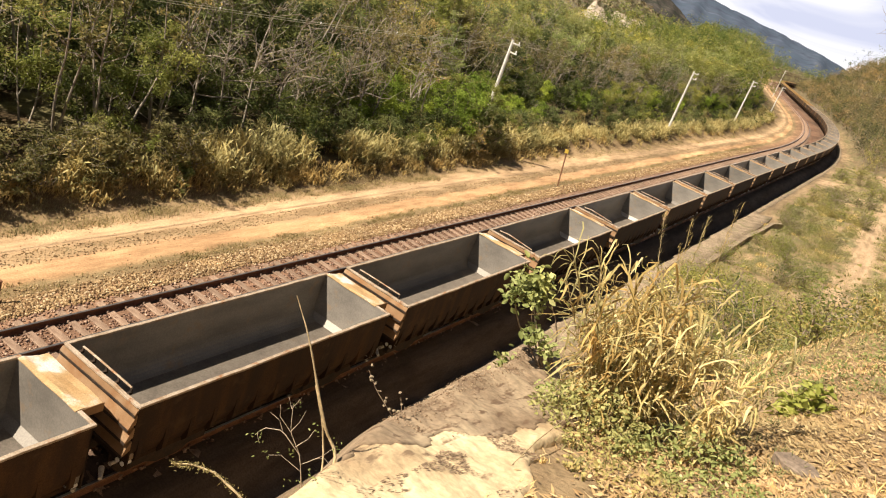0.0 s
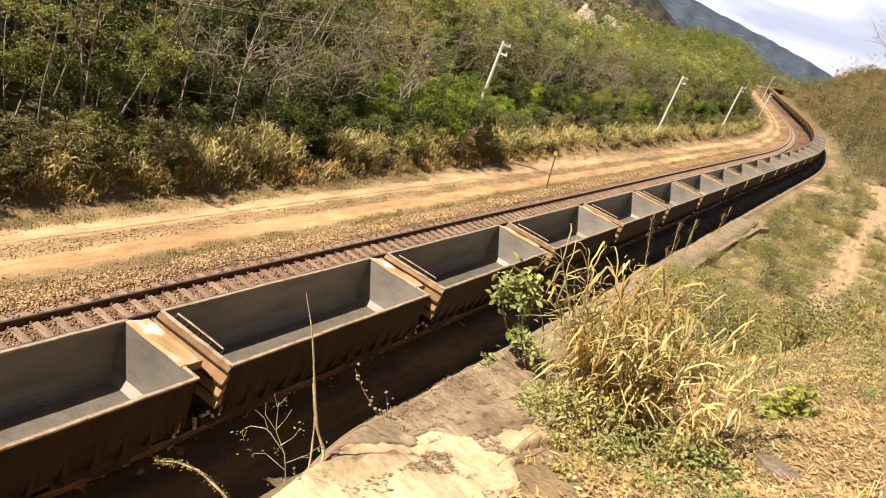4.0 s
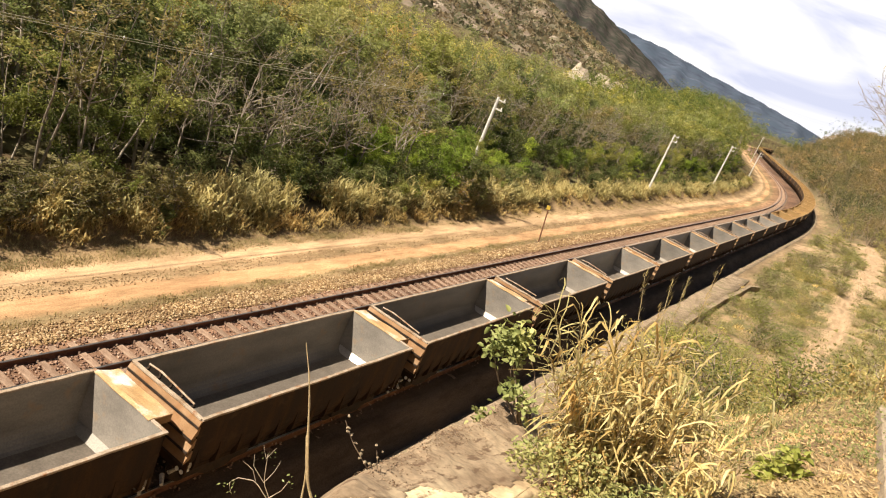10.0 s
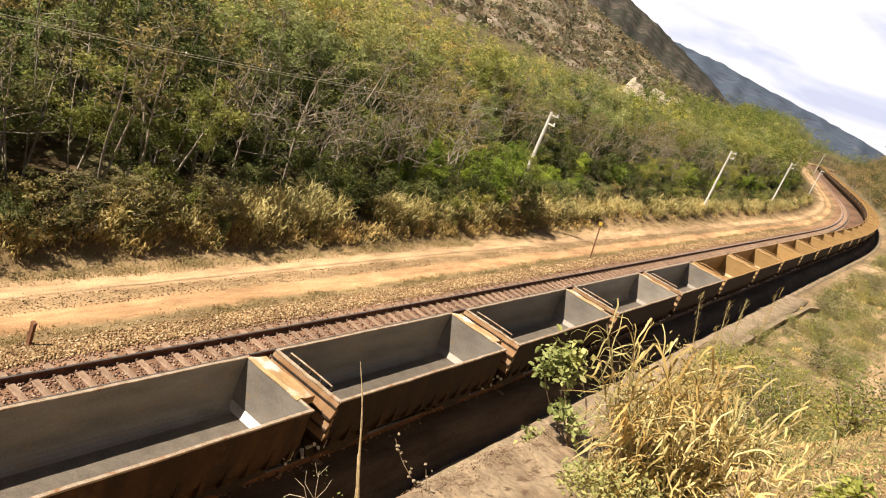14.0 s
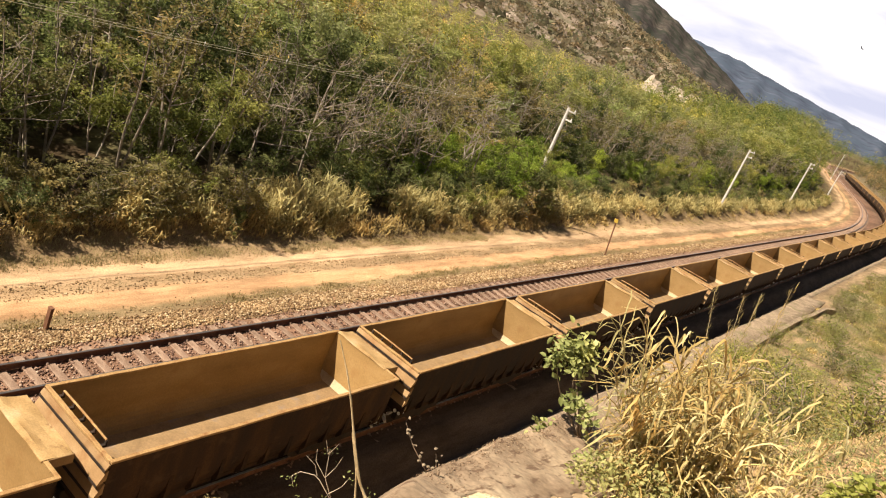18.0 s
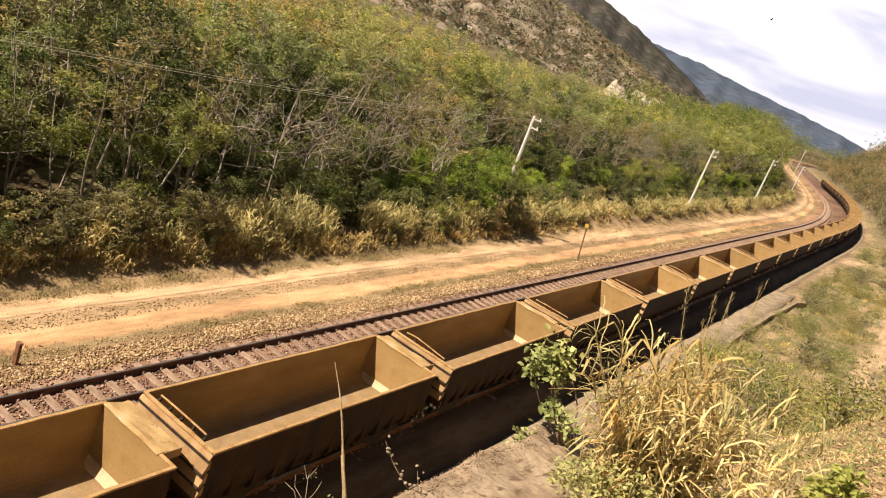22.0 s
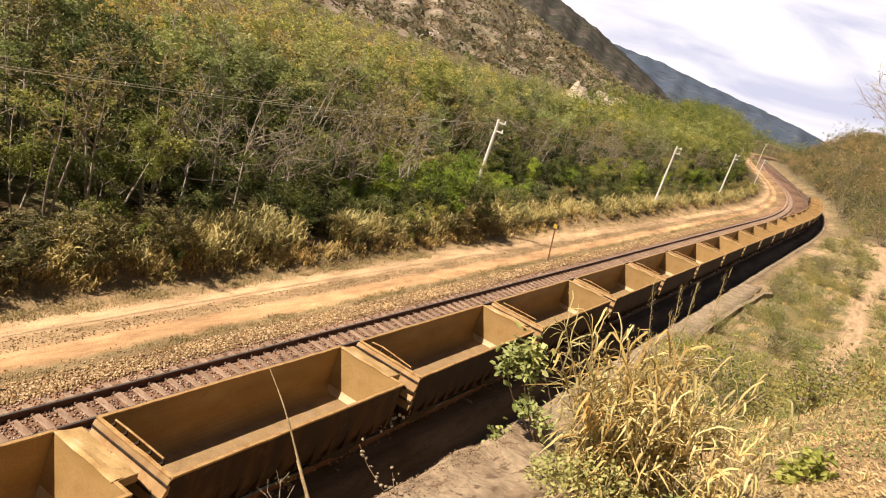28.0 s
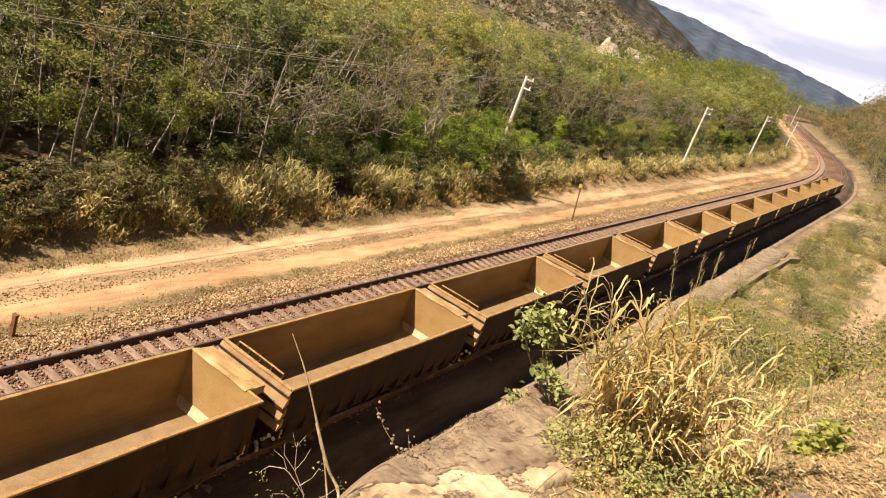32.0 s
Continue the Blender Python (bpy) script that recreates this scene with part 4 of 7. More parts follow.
        cylinder(bm, pose(0.80, sign * (L2 + 0.20), 0.66, 40, 90, 0), 0.06, 0.34, 8, 0.04)
        part("air_hose", bm, PALE_IRON, wagon, "pale air hose with its coupling")
        for x in (0.98, 1.13):
            bm = bmesh.new()
            cylinder(bm, pose(x, sign * (L2 + 0.02), 0.90, 90 * sign, 0, 0), 0.055, 0.20, 10, 0.05)
            part("pipe_end", bm, WHITE, wagon, "white pipe end")
    for y0 in (-2.75, 2.75):
        bogie = part("bogie", boxes((-0.80, 0.80, y0 - 0.16, y0 + 0.16, 0.40, 0.70), bevel=0.03), IRON, wagon)
        for sx in (-1, 1):
            pts = [(y0 - 1.05, 0.34), (y0 - 1.05, 0.52), (y0 - 0.5, 0.62), (y0 + 0.5, 0.62), (y0 + 1.05, 0.52), (y0 + 1.05, 0.34), (y0 + 0.6, 0.34), (y0 + 0.3, 0.20), (y0 - 0.3, 0.20), (y0 - 0.6, 0.34)]
            part("side_frame", prism(pts, sx * 0.72, sx * 0.86, "x"), IRON, bogie)
        for dy in (-0.8, 0.8):
            bm = bmesh.new()
            cylinder(bm, pose(-0.66, y0 + dy, 0.42, 0, 90, 0), 0.075, 1.32, 10)
            for sx in (-0.60, 0.47):
                cylinder(bm, pose(sx, y0 + dy, 0.42, 0, 90, 0), 0.42, 0.13, 14)
            for sx in (-0.475, 0.44):
                cylinder(bm, pose(sx, y0 + dy, 0.42, 0, 90, 0), 0.448, 0.035, 14)
            part("wheelset", bm, IRON, bogie)
    return wagon


PITCH, SPEED, HEAD = 9.43, 15.79, -1.10
KINDS = {}
TRAIN = []


def make_train():
    rng = np.random.RandomState(8)
    for n in range(69):
        key = ("grey" if n < 30 else "ochre", bool(rng.rand() < 0.3))
        if key in KINDS:
            w = copy_thing(KINDS[key], Matrix())
        else:
            w = KINDS[key] = make_wagon(*key)
        TRAIN.append((w, HEAD + n * PITCH - L2))


make_train()


def wagon_pose(s):
    xa, ya, _ = on_track(s - 2.75, X_NEAR)
    xb, yb, _ = on_track(s + 2.75, X_NEAR)
    return pose(float(xa + xb) / 2, float(ya + yb) / 2, 0, 0, 0, math.degrees(math.atan2(-(xb - xa), yb - ya)))


# ---- distance ----
def mountain_material(name, stops, scale, patches, green):
    m = surface(name, stops, scale, scale * 9, 0.45, (0.9, 1.0), bump=0.0, spots=patches, spot_scale=scale * 2.2, spot_range=(0.56, 0.66))
    nt = m.node_tree
    b = nt.nodes["Principled BSDF"]
    b.inputs["Specular IOR Level"].default_value = 0.0
    old = b.inputs["Base Color"].links[0].from_socket
    bush = noise_node(nt, scale * 5.5, 6, None, 0.7)
    r = ramp_node(nt, [(0.47, (0, 0, 0)), (0.57, (1, 1, 1))])
    nt.links.new(bush.outputs[0], r.inputs[0])
    c = mixed(nt, old, green, r.outputs[0])
    up = nt.nodes.new("ShaderNodeAttribute")
    up.attribute_name = "upland"
    nt.links.new(mixed(nt, c, (0.30, 0.25, 0.115), up.outputs["Fac"]), b.inputs["Base Color"])
    return m


def make_mountain(name, label, material, az, el, r_foot, r_ridge, rough, seed, rows=46, cols=150, upland=0.0):
    """A ridge whose skyline rises to the given angles, seen from the bank."""
    a = np.linspace(az[0], az[-1], cols)
    t = np.linspace(0, 1.35, rows)
    A, Tt = np.meshgrid(a, t)
    R = r_foot + (r_ridge - r_foot) * Tt
    x, y = -np.sin(np.radians(A)) * R, np.cos(np.radians(A)) * R
    top = 12.5 + np.tan(np.radians(np.interp(A, az, el))) * r_ridge
    rise = np.where(Tt < 1, step(0, 1.0, Tt) * 0.55 + Tt * 0.45, 1 - 0.5 * (Tt - 1))
    gully = waves(A * 11, Tt * 9, 22.0, seed) * rough * np.sin(np.pi * np.clip(Tt, 0, 1)) + 0.35 * rough * waves(x, y, (r_ridge - r_foot) * 0.09, seed + 1)
    z = np.maximum(top, 1.0) * rise + gully + 0.12 * rough * waves(x, y, (r_ridge - r_foot) * 0.03, seed + 2)
    z = np.where(Tt == 0, -5, z)
    V = np.stack([x, y, z], -1).reshape(-1, 3)
    i = (np.arange(rows - 1)[:, None] * cols + np.arange(cols - 1)[None]).ravel()
    me = mesh_from(name, V, np.stack([i, i + 1, i + cols + 1, i + cols], 1), material, smooth=True)
    grass = me.attributes.new("upland", "FLOAT", "POINT")
    band = step(0.62, 0.80, Tt) * step(1.0, 0.93, Tt) * step(16, 19, A) * step(28, 24, A) * step(-0.1, 0.5, waves(A * 4, Tt * 12, 6, seed + 5) + 0.3)
    grass.data.foreach_set("value", (band * upland).ravel().astype(np.float32))
    tagged(new(name, me), label, "mountain", kind="structure")


MTN_NEAR = mountain_material("dry_mountain_side", [(0.3, (0.15, 0.122, 0.105)), (0.5, (0.225, 0.18, 0.142)), (0.7, (0.32, 0.26, 0.19))], 0.012, (0.40, 0.34, 0.27), (0.14, 0.125, 0.085))
# aerial haze is put into the base colour as an even blue-grey
MTN_FAR = mountain_material("haze_blue_mountain", [(0.3, (0.064, 0.080, 0.118)), (0.5, (0.073, 0.091, 0.130)), (0.7, (0.084, 0.103, 0.140))], 0.003, (0.098, 0.112, 0.138), (0.060, 0.080, 0.112))
# the spur lies in shade; that shade is put into these darker colours
MTN_DARK = mountain_material("shade_painted_spur", [(0.3, (0.048, 0.045, 0.043)), (0.5, (0.068, 0.061, 0.055)), (0.7, (0.095, 0.082, 0.070))], 0.012, (0.11, 0.094, 0.078), (0.036, 0.040, 0.032))
make_mountain("mountain_near", "dry brown mountain side with scrub and pale rock", MTN_NEAR, (11.5, 14, 16.2, 17.2, 19.5, 22.0, 24.3, 26.5, 30, 38, 55, 85), (-2.2, -1.8, -1.0, -0.65, 0.08, 0.98, 1.58, 2.4, 3.5, 5.6, 7.0, 7.0),
              380, 760, 4.0, 31, upland=0.85)
make_mountain("mountain_spur", "scrub-covered mountain spur with a steep skyline, painted dark as if shaded", MTN_DARK, (11, 13.15, 15.05, 17.4, 19.95, 22.0, 24.8, 30, 40), (-1.0, -0.6, -0.25, 1.0, 2.1, 2.95, 3.9, 5.6, 7.2), 800, 1150, 3.0, 36)
make_mountain("mountain_far", "mountain range under the clouds, haze painted blue into its colour", MTN_FAR, (1, 3, 4.5, 6.1, 9.3, 12.9, 16.7, 20, 30, 45), (-0.6, -0.1, 0.35, 0.80, 1.29, 1.63, 2.16, 2.35, 3.0, 3.0), 1700, 2600, 7.0, 41)


MTN_SCRUB = leaf_material("grey_mountain_scrub", [(0.0, (0.114, 0.102, 0.082)), (0.5, (0.186, 0.162, 0.120)), (1.0, (0.300, 0.258, 0.174))], 0.45, stands=True)


def mountain_scrub():
    """Bushes on the near mountain side, and the bare cut at its foot."""
    rng = np.random.RandomState(45)
    n = 10000
    a = np.radians(rng.uniform(15.5, 46, n))
    t = rng.uniform(0.02, 1.0, n)
    r = 380 + 380 * t
    x, y = -np.sin(a) * r, np.cos(a) * r
    me = bpy.data.objects["mountain_near"].data
    co = np.empty(len(me.vertices) * 3, np.float32)
    me.vertices.foreach_get("co", co)
    co = co.reshape(46, 150, 3)
    A = np.degrees(a)
    fi, fj = t / 1.35 * 45, (A - 11.5) / (85 - 11.5) * 149
    i, j = fi.astype(int), fj.astype(int)
    wi, wj = fi - i, fj - j
    z = (co[i, j, 2] * (1 - wi) + co[i + 1, j, 2] * wi) * (1 - wj) + (co[i, j + 1, 2] * (1 - wi) + co[i + 1, j + 1, 2] * wi) * wj
    k = waves(x, y, 60, 46) + rng.normal(size=n) * 0.5 > -0.2
    c = np.stack([x, y, z], 1)[k]
    size = rng.uniform(0.8, 2.2, len(c)) * np.where(rng.rand(len(c)) < 0.12, 2.4, 1.0)
    at = np.repeat(c, 10, 0) + rng.normal(size=(len(c) * 10, 3)) * np.repeat(size, 10)[:, None] * np.array((0.6, 0.6, 0.4)) + np.array((0, 0, 1.0))
    v, f = leaves(rng, at, np.repeat(size, 10) * 0.85, 0.7)
    tagged(new("mountain_scrub", mesh_from("mountain_scrub", v, f, MTN_SCRUB)), "dull scrub bushes over the mountain side", "scrub", kind="stuff")


mountain_scrub()


def earth_cut():
    a = np.radians(np.linspace(16.6, 23.2, 44))
    t = np.linspace(0, 1, 9)
    A, T = np.meshgrid(a, t)
    R = 330 + 22 * T + 2.0 * waves(A * 900, T * 8, 6, 47)
    Z = -1 + (7.0 + 1.8 * waves(np.degrees(A) * 3, T * 0, 4, 48)) * T * np.clip((np.degrees(A) - 16.6) / 0.9, 0, 1) * np.clip((23.2 - np.degrees(A)) / 1.2, 0.2, 1)
    V = np.stack([-np.sin(A) * R, np.cos(A) * R, Z], -1).reshape(-1, 3)
    i = (np.arange(8)[:, None] * 44 + np.arange(43)[None]).ravel()
    m = surface("bare_pale_earth", [(0.3, (0.26, 0.20, 0.145)), (0.5, (0.38, 0.32, 0.245)), (0.7, (0.50, 0.44, 0.36))], 0.12, 1.2, 0.3, (0.9, 1.0), spots=(0.26, 0.19, 0.12), spot_scale=0.2, bump=0)
    tagged(new("earth_cut", mesh_from("earth_cut", V, np.stack([i, i + 1, i + 45, i + 44], 1), m)), "pale bare earth cut at the foot of the mountain", "earth bank", kind="structure")


earth_cut()


# ---- trees and scrub of the hillside ----
def branch_run(rng, start, way, length, r0, r1, n=5, wander=0.16, up=0.05):
    pts, d = [np.array(start, float)], np.array(way, float)
    d /= np.linalg.norm(d)
    for _ in range(n):
        d = d + rng.normal(size=3) * wander + np.array([0, 0, up])
        d /= np.linalg.norm(d)
        pts.append(pts[-1] + d * length / n)
    return np.array(pts), np.linspace(r0, r1, n + 1)


def tree_meshes(seed, high, spread, n_leaves, leaf, leaf_mat, bark, stems=1, low=0.3, twigs=2, fill=0.15):
    """Trunk with limbs, and a crown of separate leaves round its outer twigs."""
    rng = np.random.RandomState(seed)
    runs, tips = [], []
    for k in range(stems):
        a = rng.uniform(0, 6.28)
        lean = rng.uniform(0.05, 0.35) if stems > 1 else rng.uniform(0, 0.12)
        h = high * rng.uniform(0.8, 1.0)
        p, r = branch_run(rng, (rng.normal() * 0.1 * (stems > 1), rng.normal() * 0.1 * (stems > 1), -0.25), (math.cos(a) * lean, math.sin(a) * lean, 1), h * 0.93, 0.0075 * high + 0.014, 0.014, 8, 0.07, 0.05)
        runs.append((p, r))
        for j in range(int(9 + high * 1.2) if stems == 1 else 6):
            t = rng.uniform(low, 1.0)
            i = min(int(t * 8), 7)
            q = p[i] + (p[i + 1] - p[i]) * (t * 8 - i)
            b = rng.uniform(0, 6.28)
            L = spread * (1.15 - 0.55 * t) * rng.uniform(0.6, 1.15)
            bp, br = branch_run(rng, q, (math.cos(b), math.sin(b), rng.uniform(0.25, 0.9)), L, 0.005 * high * (1.1 - t) + 0.013, 0.009, 3, 0.24, 0.09)
            runs.append((bp[::1], br))
            tips += [bp[1], (bp[1] + bp[2]) / 2, bp[2], bp[3]]
            for _ in range(twigs):
                m = rng.randint(1, 4)
                tp, tr = branch_run(rng, bp[m], rng.normal(size=3) + np.array([0, 0, 0.3]), L * 0.45, 0.010, 0.004, 2, 0.25, 0.03)
                runs.append((tp, tr))
                tips += [tp[1], tp[2], tp[2]]
    v, f = tubes(runs, 3)
    trunk = mesh_from("trunk", v, f, bark, smooth=True)
    tips = np.array(tips)
    weight = rng.rand(len(tips)) ** 2.5 + 0.02
    c = tips[rng.choice(len(tips), n_leaves, p=weight / weight.sum())] + rng.normal(size=(n_leaves, 3)) * np.array([fill, fill, fill * 0.75]) * spread * 0.5
    c[:, 2] = np.maximum(c[:, 2], 0.15)
    v, f = leaves(rng, c, leaf, 0.42, 0.1)
    return trunk, mesh_from("crown", v, f, leaf_mat)


def make_tree(name, label, category, meshes, group=""):
    tree = tagged(new(name), label, category, group)
    part("trunk", meshes[0], None, tree)
    if meshes[1]:
        part("crown", meshes[1], None, tree)
    return tree


def planted(proto, rng, x, y, size=1.0, sink=0.05):
    m = pose(float(x), float(y), float(height(np.array([x]), np.array([y]))[0]) - sink, 0, 0, rng.uniform(0, 360)) @ Matrix.Scale(size, 4)
    ob = copy_thing(proto, m)
    ob.scale = (size,) * 3
    return ob


CLEARED = ((-23.5, 94.6), (-24.4, 136.5))      # open ground at the feet of two poles


def plant_all():
    rng = np.random.RandomState(77)
    G = "trees of the hillside"
    protos = {
        "deep": [make_tree("tree", "dense dark green roadside tree with many thin stems", "tree", tree_meshes(s, 5.0, 2.5, 4000, 0.19, DEEP, BARK, 3, 0.10, 1), G) for s in (1, 2)],
        "green": [make_tree("tree", "leafy green tree with a pale slender trunk", "tree", tree_meshes(s, 6.4, 2.6, 3600, 0.165, GREEN, BARK, 2, 0.22, 1), G) for s in (3, 4, 5)],
        "olive": [make_tree("tree", "thin-crowned olive green tree with pale bare limbs", "tree", tree_meshes(s, 7.2, 2.8, 3300, 0.165, OLIVE, BARK, 2, 0.25, 1), G) for s in (6, 7, 8)],
        "pale": [make_tree("tree", "yellow-green tree with an open crown, tinted paler as if sunlit", "tree", tree_meshes(s, 6.0, 2.7, 3400, 0.16, SUNLIT_GREEN, BARK, 2, 0.2, 1), G) for s in (20, 21)],
        "bright": [make_tree("tree", "bushy bright green tree in full leaf", "tree", tree_meshes(s, 4.2, 2.5, 4200, 0.18, BRIGHT, BARK_DARK, 3, 0.10, 1), G) for s in (9, 17)],
        "dusty": [make_tree("tree", "dusty brown-olive tree with many thin grey stems", "tree", tree_meshes(s, 5.6, 2.5, 2900, 0.17, DUSTY, BARK, 3, 0.15, 1), G) for s in (15, 16)],
        "sapling": [make_tree("tree", "slender pale-stemmed sapling with a thin high crown", "tree", tree_meshes(s, 7.0, 1.5, 520, 0.17, BROWN_OLIVE, BARK, 2, 0.55, 2), G) for s in (22, 23, 24)],
        "tall": [make_tree("tree", "tall light-crowned tree with several pale straight stems", "tree", tree_meshes(s, 7.0, 2.1, 2300, 0.16, SUNLIT_GREEN, BARK, 3, 0.42, 1), G) for s in (25, 26)],
        "bare": [make_tree("tree", "leafless grey tree with fine dry branches", "tree", tree_meshes(s, 6.6, 2.2, 260, 0.12, DUSTY, BARK, 1, 0.3, 5), G) for s in (10, 11)],
        "shrub": [make_tree("shrub", "dull brown-green shrub at the edge of the road", "shrub", tree_meshes(s, 2.1, 1.35, 1500, 0.14, m, BARK_DARK, 3, 0.1, 1), "shrubs beside the road")
                  for s, m in ((12, DUSTY), (13, GREEN), (14, OLIVE))],
        "brown_shrub": [make_tree("shrub", "brown half-dry shrub with drooping leaves", "shrub", tree_meshes(s, 2.1, 1.3, 1300, 0.15, BROWN_OLIVE, BARK, 4, 0.1, 2), "shrubs beside the road") for s in (28, 29)],
        # same shrub in the dark leaf, which carries the shade beside the trees
        "dark_shrub": [make_tree("shrub", "dark green shrub, tree shade put into its leaf colour", "shrub", tree_meshes(s, 2.1, 1.35, 1500, 0.14, m, BARK_DARK, 3, 0.1, 1), "shrubs beside the road")
                       for s, m in ((18, DEEP), (19, DEEP))],
    }
    used = set()

    def put(kind, x, y, size):
        p = protos[kind][rng.randint(len(protos[kind]))]
        if p.name not in used:
            used.add(p.name)
            p.matrix_basis = pose(x, y, float(height(np.array([x]), np.array([y]))[0]) - 0.05, 0, 0, rng.uniform(0, 360)) @ Matrix.Scale(size, 4)
        else:
            planted(p, rng, x, y, size)

    def row(y0, y1, gap, u, wide, kinds, s0, s1):
        for y in np.arange(y0, y1, gap):
            yy = y + rng.uniform(-0.4, 0.4) * gap
            x, py, _ = on_track(yy, u + rng.uniform(-wide, wide))
            if any(px - 1.0 < x and py0 - 8 < py < py0 + 2 for px, py0 in CLEARED):
                continue
            put(rng.choice(kinds), float(x), float(py), rng.uniform(s0, s1))

    # shrubs at the foot of the slope
    row(3, 23.5, 0.85, -23.9, 0.9, ["shrub", "brown_shrub", "brown_shrub"], 0.75, 1.1)
    row(4, 22, 2.4, -23.0, 0.3, ["brown_shrub", "dark_shrub"], 0.5, 0.75)
    row(23, 62, 1.7, -25.3, 0.5, ["shrub", "dark_shrub", "shrub"], 0.75, 1.1)
    row(62, 190, 2.3, -25.6, 0.9, ["shrub", "dark_shrub", "shrub"], 0.7, 1.15)
    row(58, 180, 13, -23.9, 0.6, ["shrub", "dark_shrub"], 0.6, 0.95)
    row(30.2, 33.2, 0.9, -24.0, 0.4, ["dark_shrub", "brown_shrub"], 0.7, 0.95)
    row(38.4, 44, 1.5, -23.8, 0.5, ["shrub", "dark_shrub"], 0.7, 0.95)
    # bushes round the foot of a pole
    for kind, x, y, size in (("brown_shrub", -23.3, 46.6, 1.25), ("dark_shrub", -23.5, 48.0, 1.3), ("deep", -24.0, 47.2, 0.85), ("bright", -24.6, 46.2, 1.05), ("green", -25.0, 48.0, 0.75), ("brown_shrub", -22.9, 45.0, 0.8), ("brown_shrub", -23.4, 50.0, 1.0)):
        put(kind, x, y, size)
    row(38, 62, 1.5, -24.9, 0.4, ["dark_shrub", "brown_shrub", "dark_shrub", "shrub"], 0.7, 1.1)
    # first row of trees
    row(3, 38, 1.8, -27.3, 0.8, ["deep", "deep", "deep", "green"], 0.72, 0.95)
    row(37, 63, 1.35, -26.5, 0.5, ["bright", "bright", "bright", "deep"], 0.46, 0.62)
    row(36, 63, 1.6, -29.0, 0.8, ["bright", "green", "bright"], 0.6, 0.78)
    row(62, 205, 2.3, -28.7, 0.7, ["deep", "green", "bright"], 0.58, 0.80)
    row(6, 44, 1.7, -26.6, 0.7, ["sapling", "sapling", "bare"], 0.95, 1.3)
    row(58, 190, 2.6, -30.4, 0.9, ["sapling", "bare", "bare"], 0.85, 1.1)
    # the wood behind, tall thin-stemmed trees
    row(0, 46, 2.0, -31.2, 1.0, ["deep", "deep", "tall", "deep", "sapling", "green"], 1.1, 1.4)
    row(46, 130, 2.3, -32.2, 1.0, ["deep", "green", "sapling", "tall", "bare", "deep", "dusty", "bare"], 0.98, 1.28)
    row(130, 210, 3.0, -32.5, 1.2, ["green", "pale", "deep", "tall"], 1.15, 1.45)
    row(2, 50, 2.3, -34.8, 1.1, ["olive", "deep", "tall", "deep", "dusty", "sapling"], 1.2, 1.5)
    row(50, 130, 2.6, -35.6, 1.2, ["deep", "tall", "olive", "bare", "green", "dusty", "bare"], 1.0, 1.30)
    row(130, 210, 3.6, -36.5, 1.6, ["green", "pale", "tall"], 1.25, 1.5)
    row(8, 100, 3.0, -39.0, 1.4, ["olive", "green", "tall", "deep"], 1.2, 1.5)


plant_all()


def woods(name, label, seed, spots, high, leaf_mat, bark, per_tree, leaf, loose=0.048, twigs=2):
    """Trees too many to count, in one piece."""
    rng = np.random.RandomState(seed)
    n = len(spots)
    base = np.stack([spots[:, 0], spots[:, 1], height(spots[:, 0], spots[:, 1])], 1)
    H = high * rng.uniform(0.5, 1.3, n)
    tr = []
    for k in range(0, n, 2):
        p, r = branch_run(rng, base[k], (rng.normal() * 0.15, rng.normal() * 0.15, 1), H[k] * 0.95, 0.09, 0.02, 4, 0.08)
        tr.append((p, r))
        for _ in range(twigs):
            tr.append(branch_run(rng, p[rng.randint(1, 4)], (rng.normal(), rng.normal(), 0.9), H[k] * 0.4, 0.05, 0.012, 3, 0.2))
    v, f = tubes(tr, 4)
    part_bark = mesh_from(name + "_stems", v, f, bark)
    clumps = 13
    c = base[:, None] + np.stack([rng.normal(size=(n, clumps)) * 0.24 * H[:, None], rng.normal(size=(n, clumps)) * 0.24 * H[:, None], H[:, None] * (0.25 + 0.75 * rng.rand(n, clumps) ** 0.7)], -1)
    c = c.reshape(-1, 3)
    k = max(1, per_tree // clumps)
    hh = np.repeat(np.repeat(H, clumps), k)
    at = np.repeat(c, k, 0) + rng.normal(size=(len(c) * k, 3)) * (loose * hh)[:, None]
    v, f = leaves(rng, at, np.repeat(np.broadcast_to(leaf, n), clumps * k), 0.5, 0.05)
    me = mesh_from(name, v, f, leaf_mat)
    tint = me.attributes.new("tint", "FLOAT", "POINT")
    tint.data.foreach_set("value", np.repeat(rng.uniform(0.03, 1.0, n), clumps * k * 3).astype(np.float32))
    ob = tagged(new(name, me), label, "woodland", kind="stuff")
    st = part(name + "_stems", part_bark, None, ob)
    tagged(st, kind="stuff")


def spread_spots(seed, n, s0, s1, u0, u1, power=1.0):
    rng = np.random.RandomState(seed)
    s = s0 + (s1 - s0) * rng.rand(n) ** power
    u = u0 + (u1 - u0) * rng.rand(n)
    x, y, _ = on_track(s, u)
    return np.stack([x, y], 1)


OLIVE_EAST = leaf_material("dull_olive_scrub_leaf", [(0.0, (0.085, 0.080, 0.044)), (0.5, (0.145, 0.138, 0.072)), (0.85, (0.205, 0.190, 0.105)), (1.0, (0.270, 0.240, 0.140))], stands=True)
BUSH_TWIG = surface("tan_twig", [(0.3, (0.24, 0.18, 0.12)), (0.7, (0.42, 0.34, 0.25))], 9.0, 60, 0.3, (0.85, 0.97), bump=0.2)
DUSTY_EAST = leaf_material("brown_scrub_leaf", [(0.0, (0.160, 0.128, 0.085)), (0.5, (0.238, 0.195, 0.130)), (0.85, (0.300, 0.248, 0.165)), (1.0, (0.360, 0.298, 0.205))], stands=True)
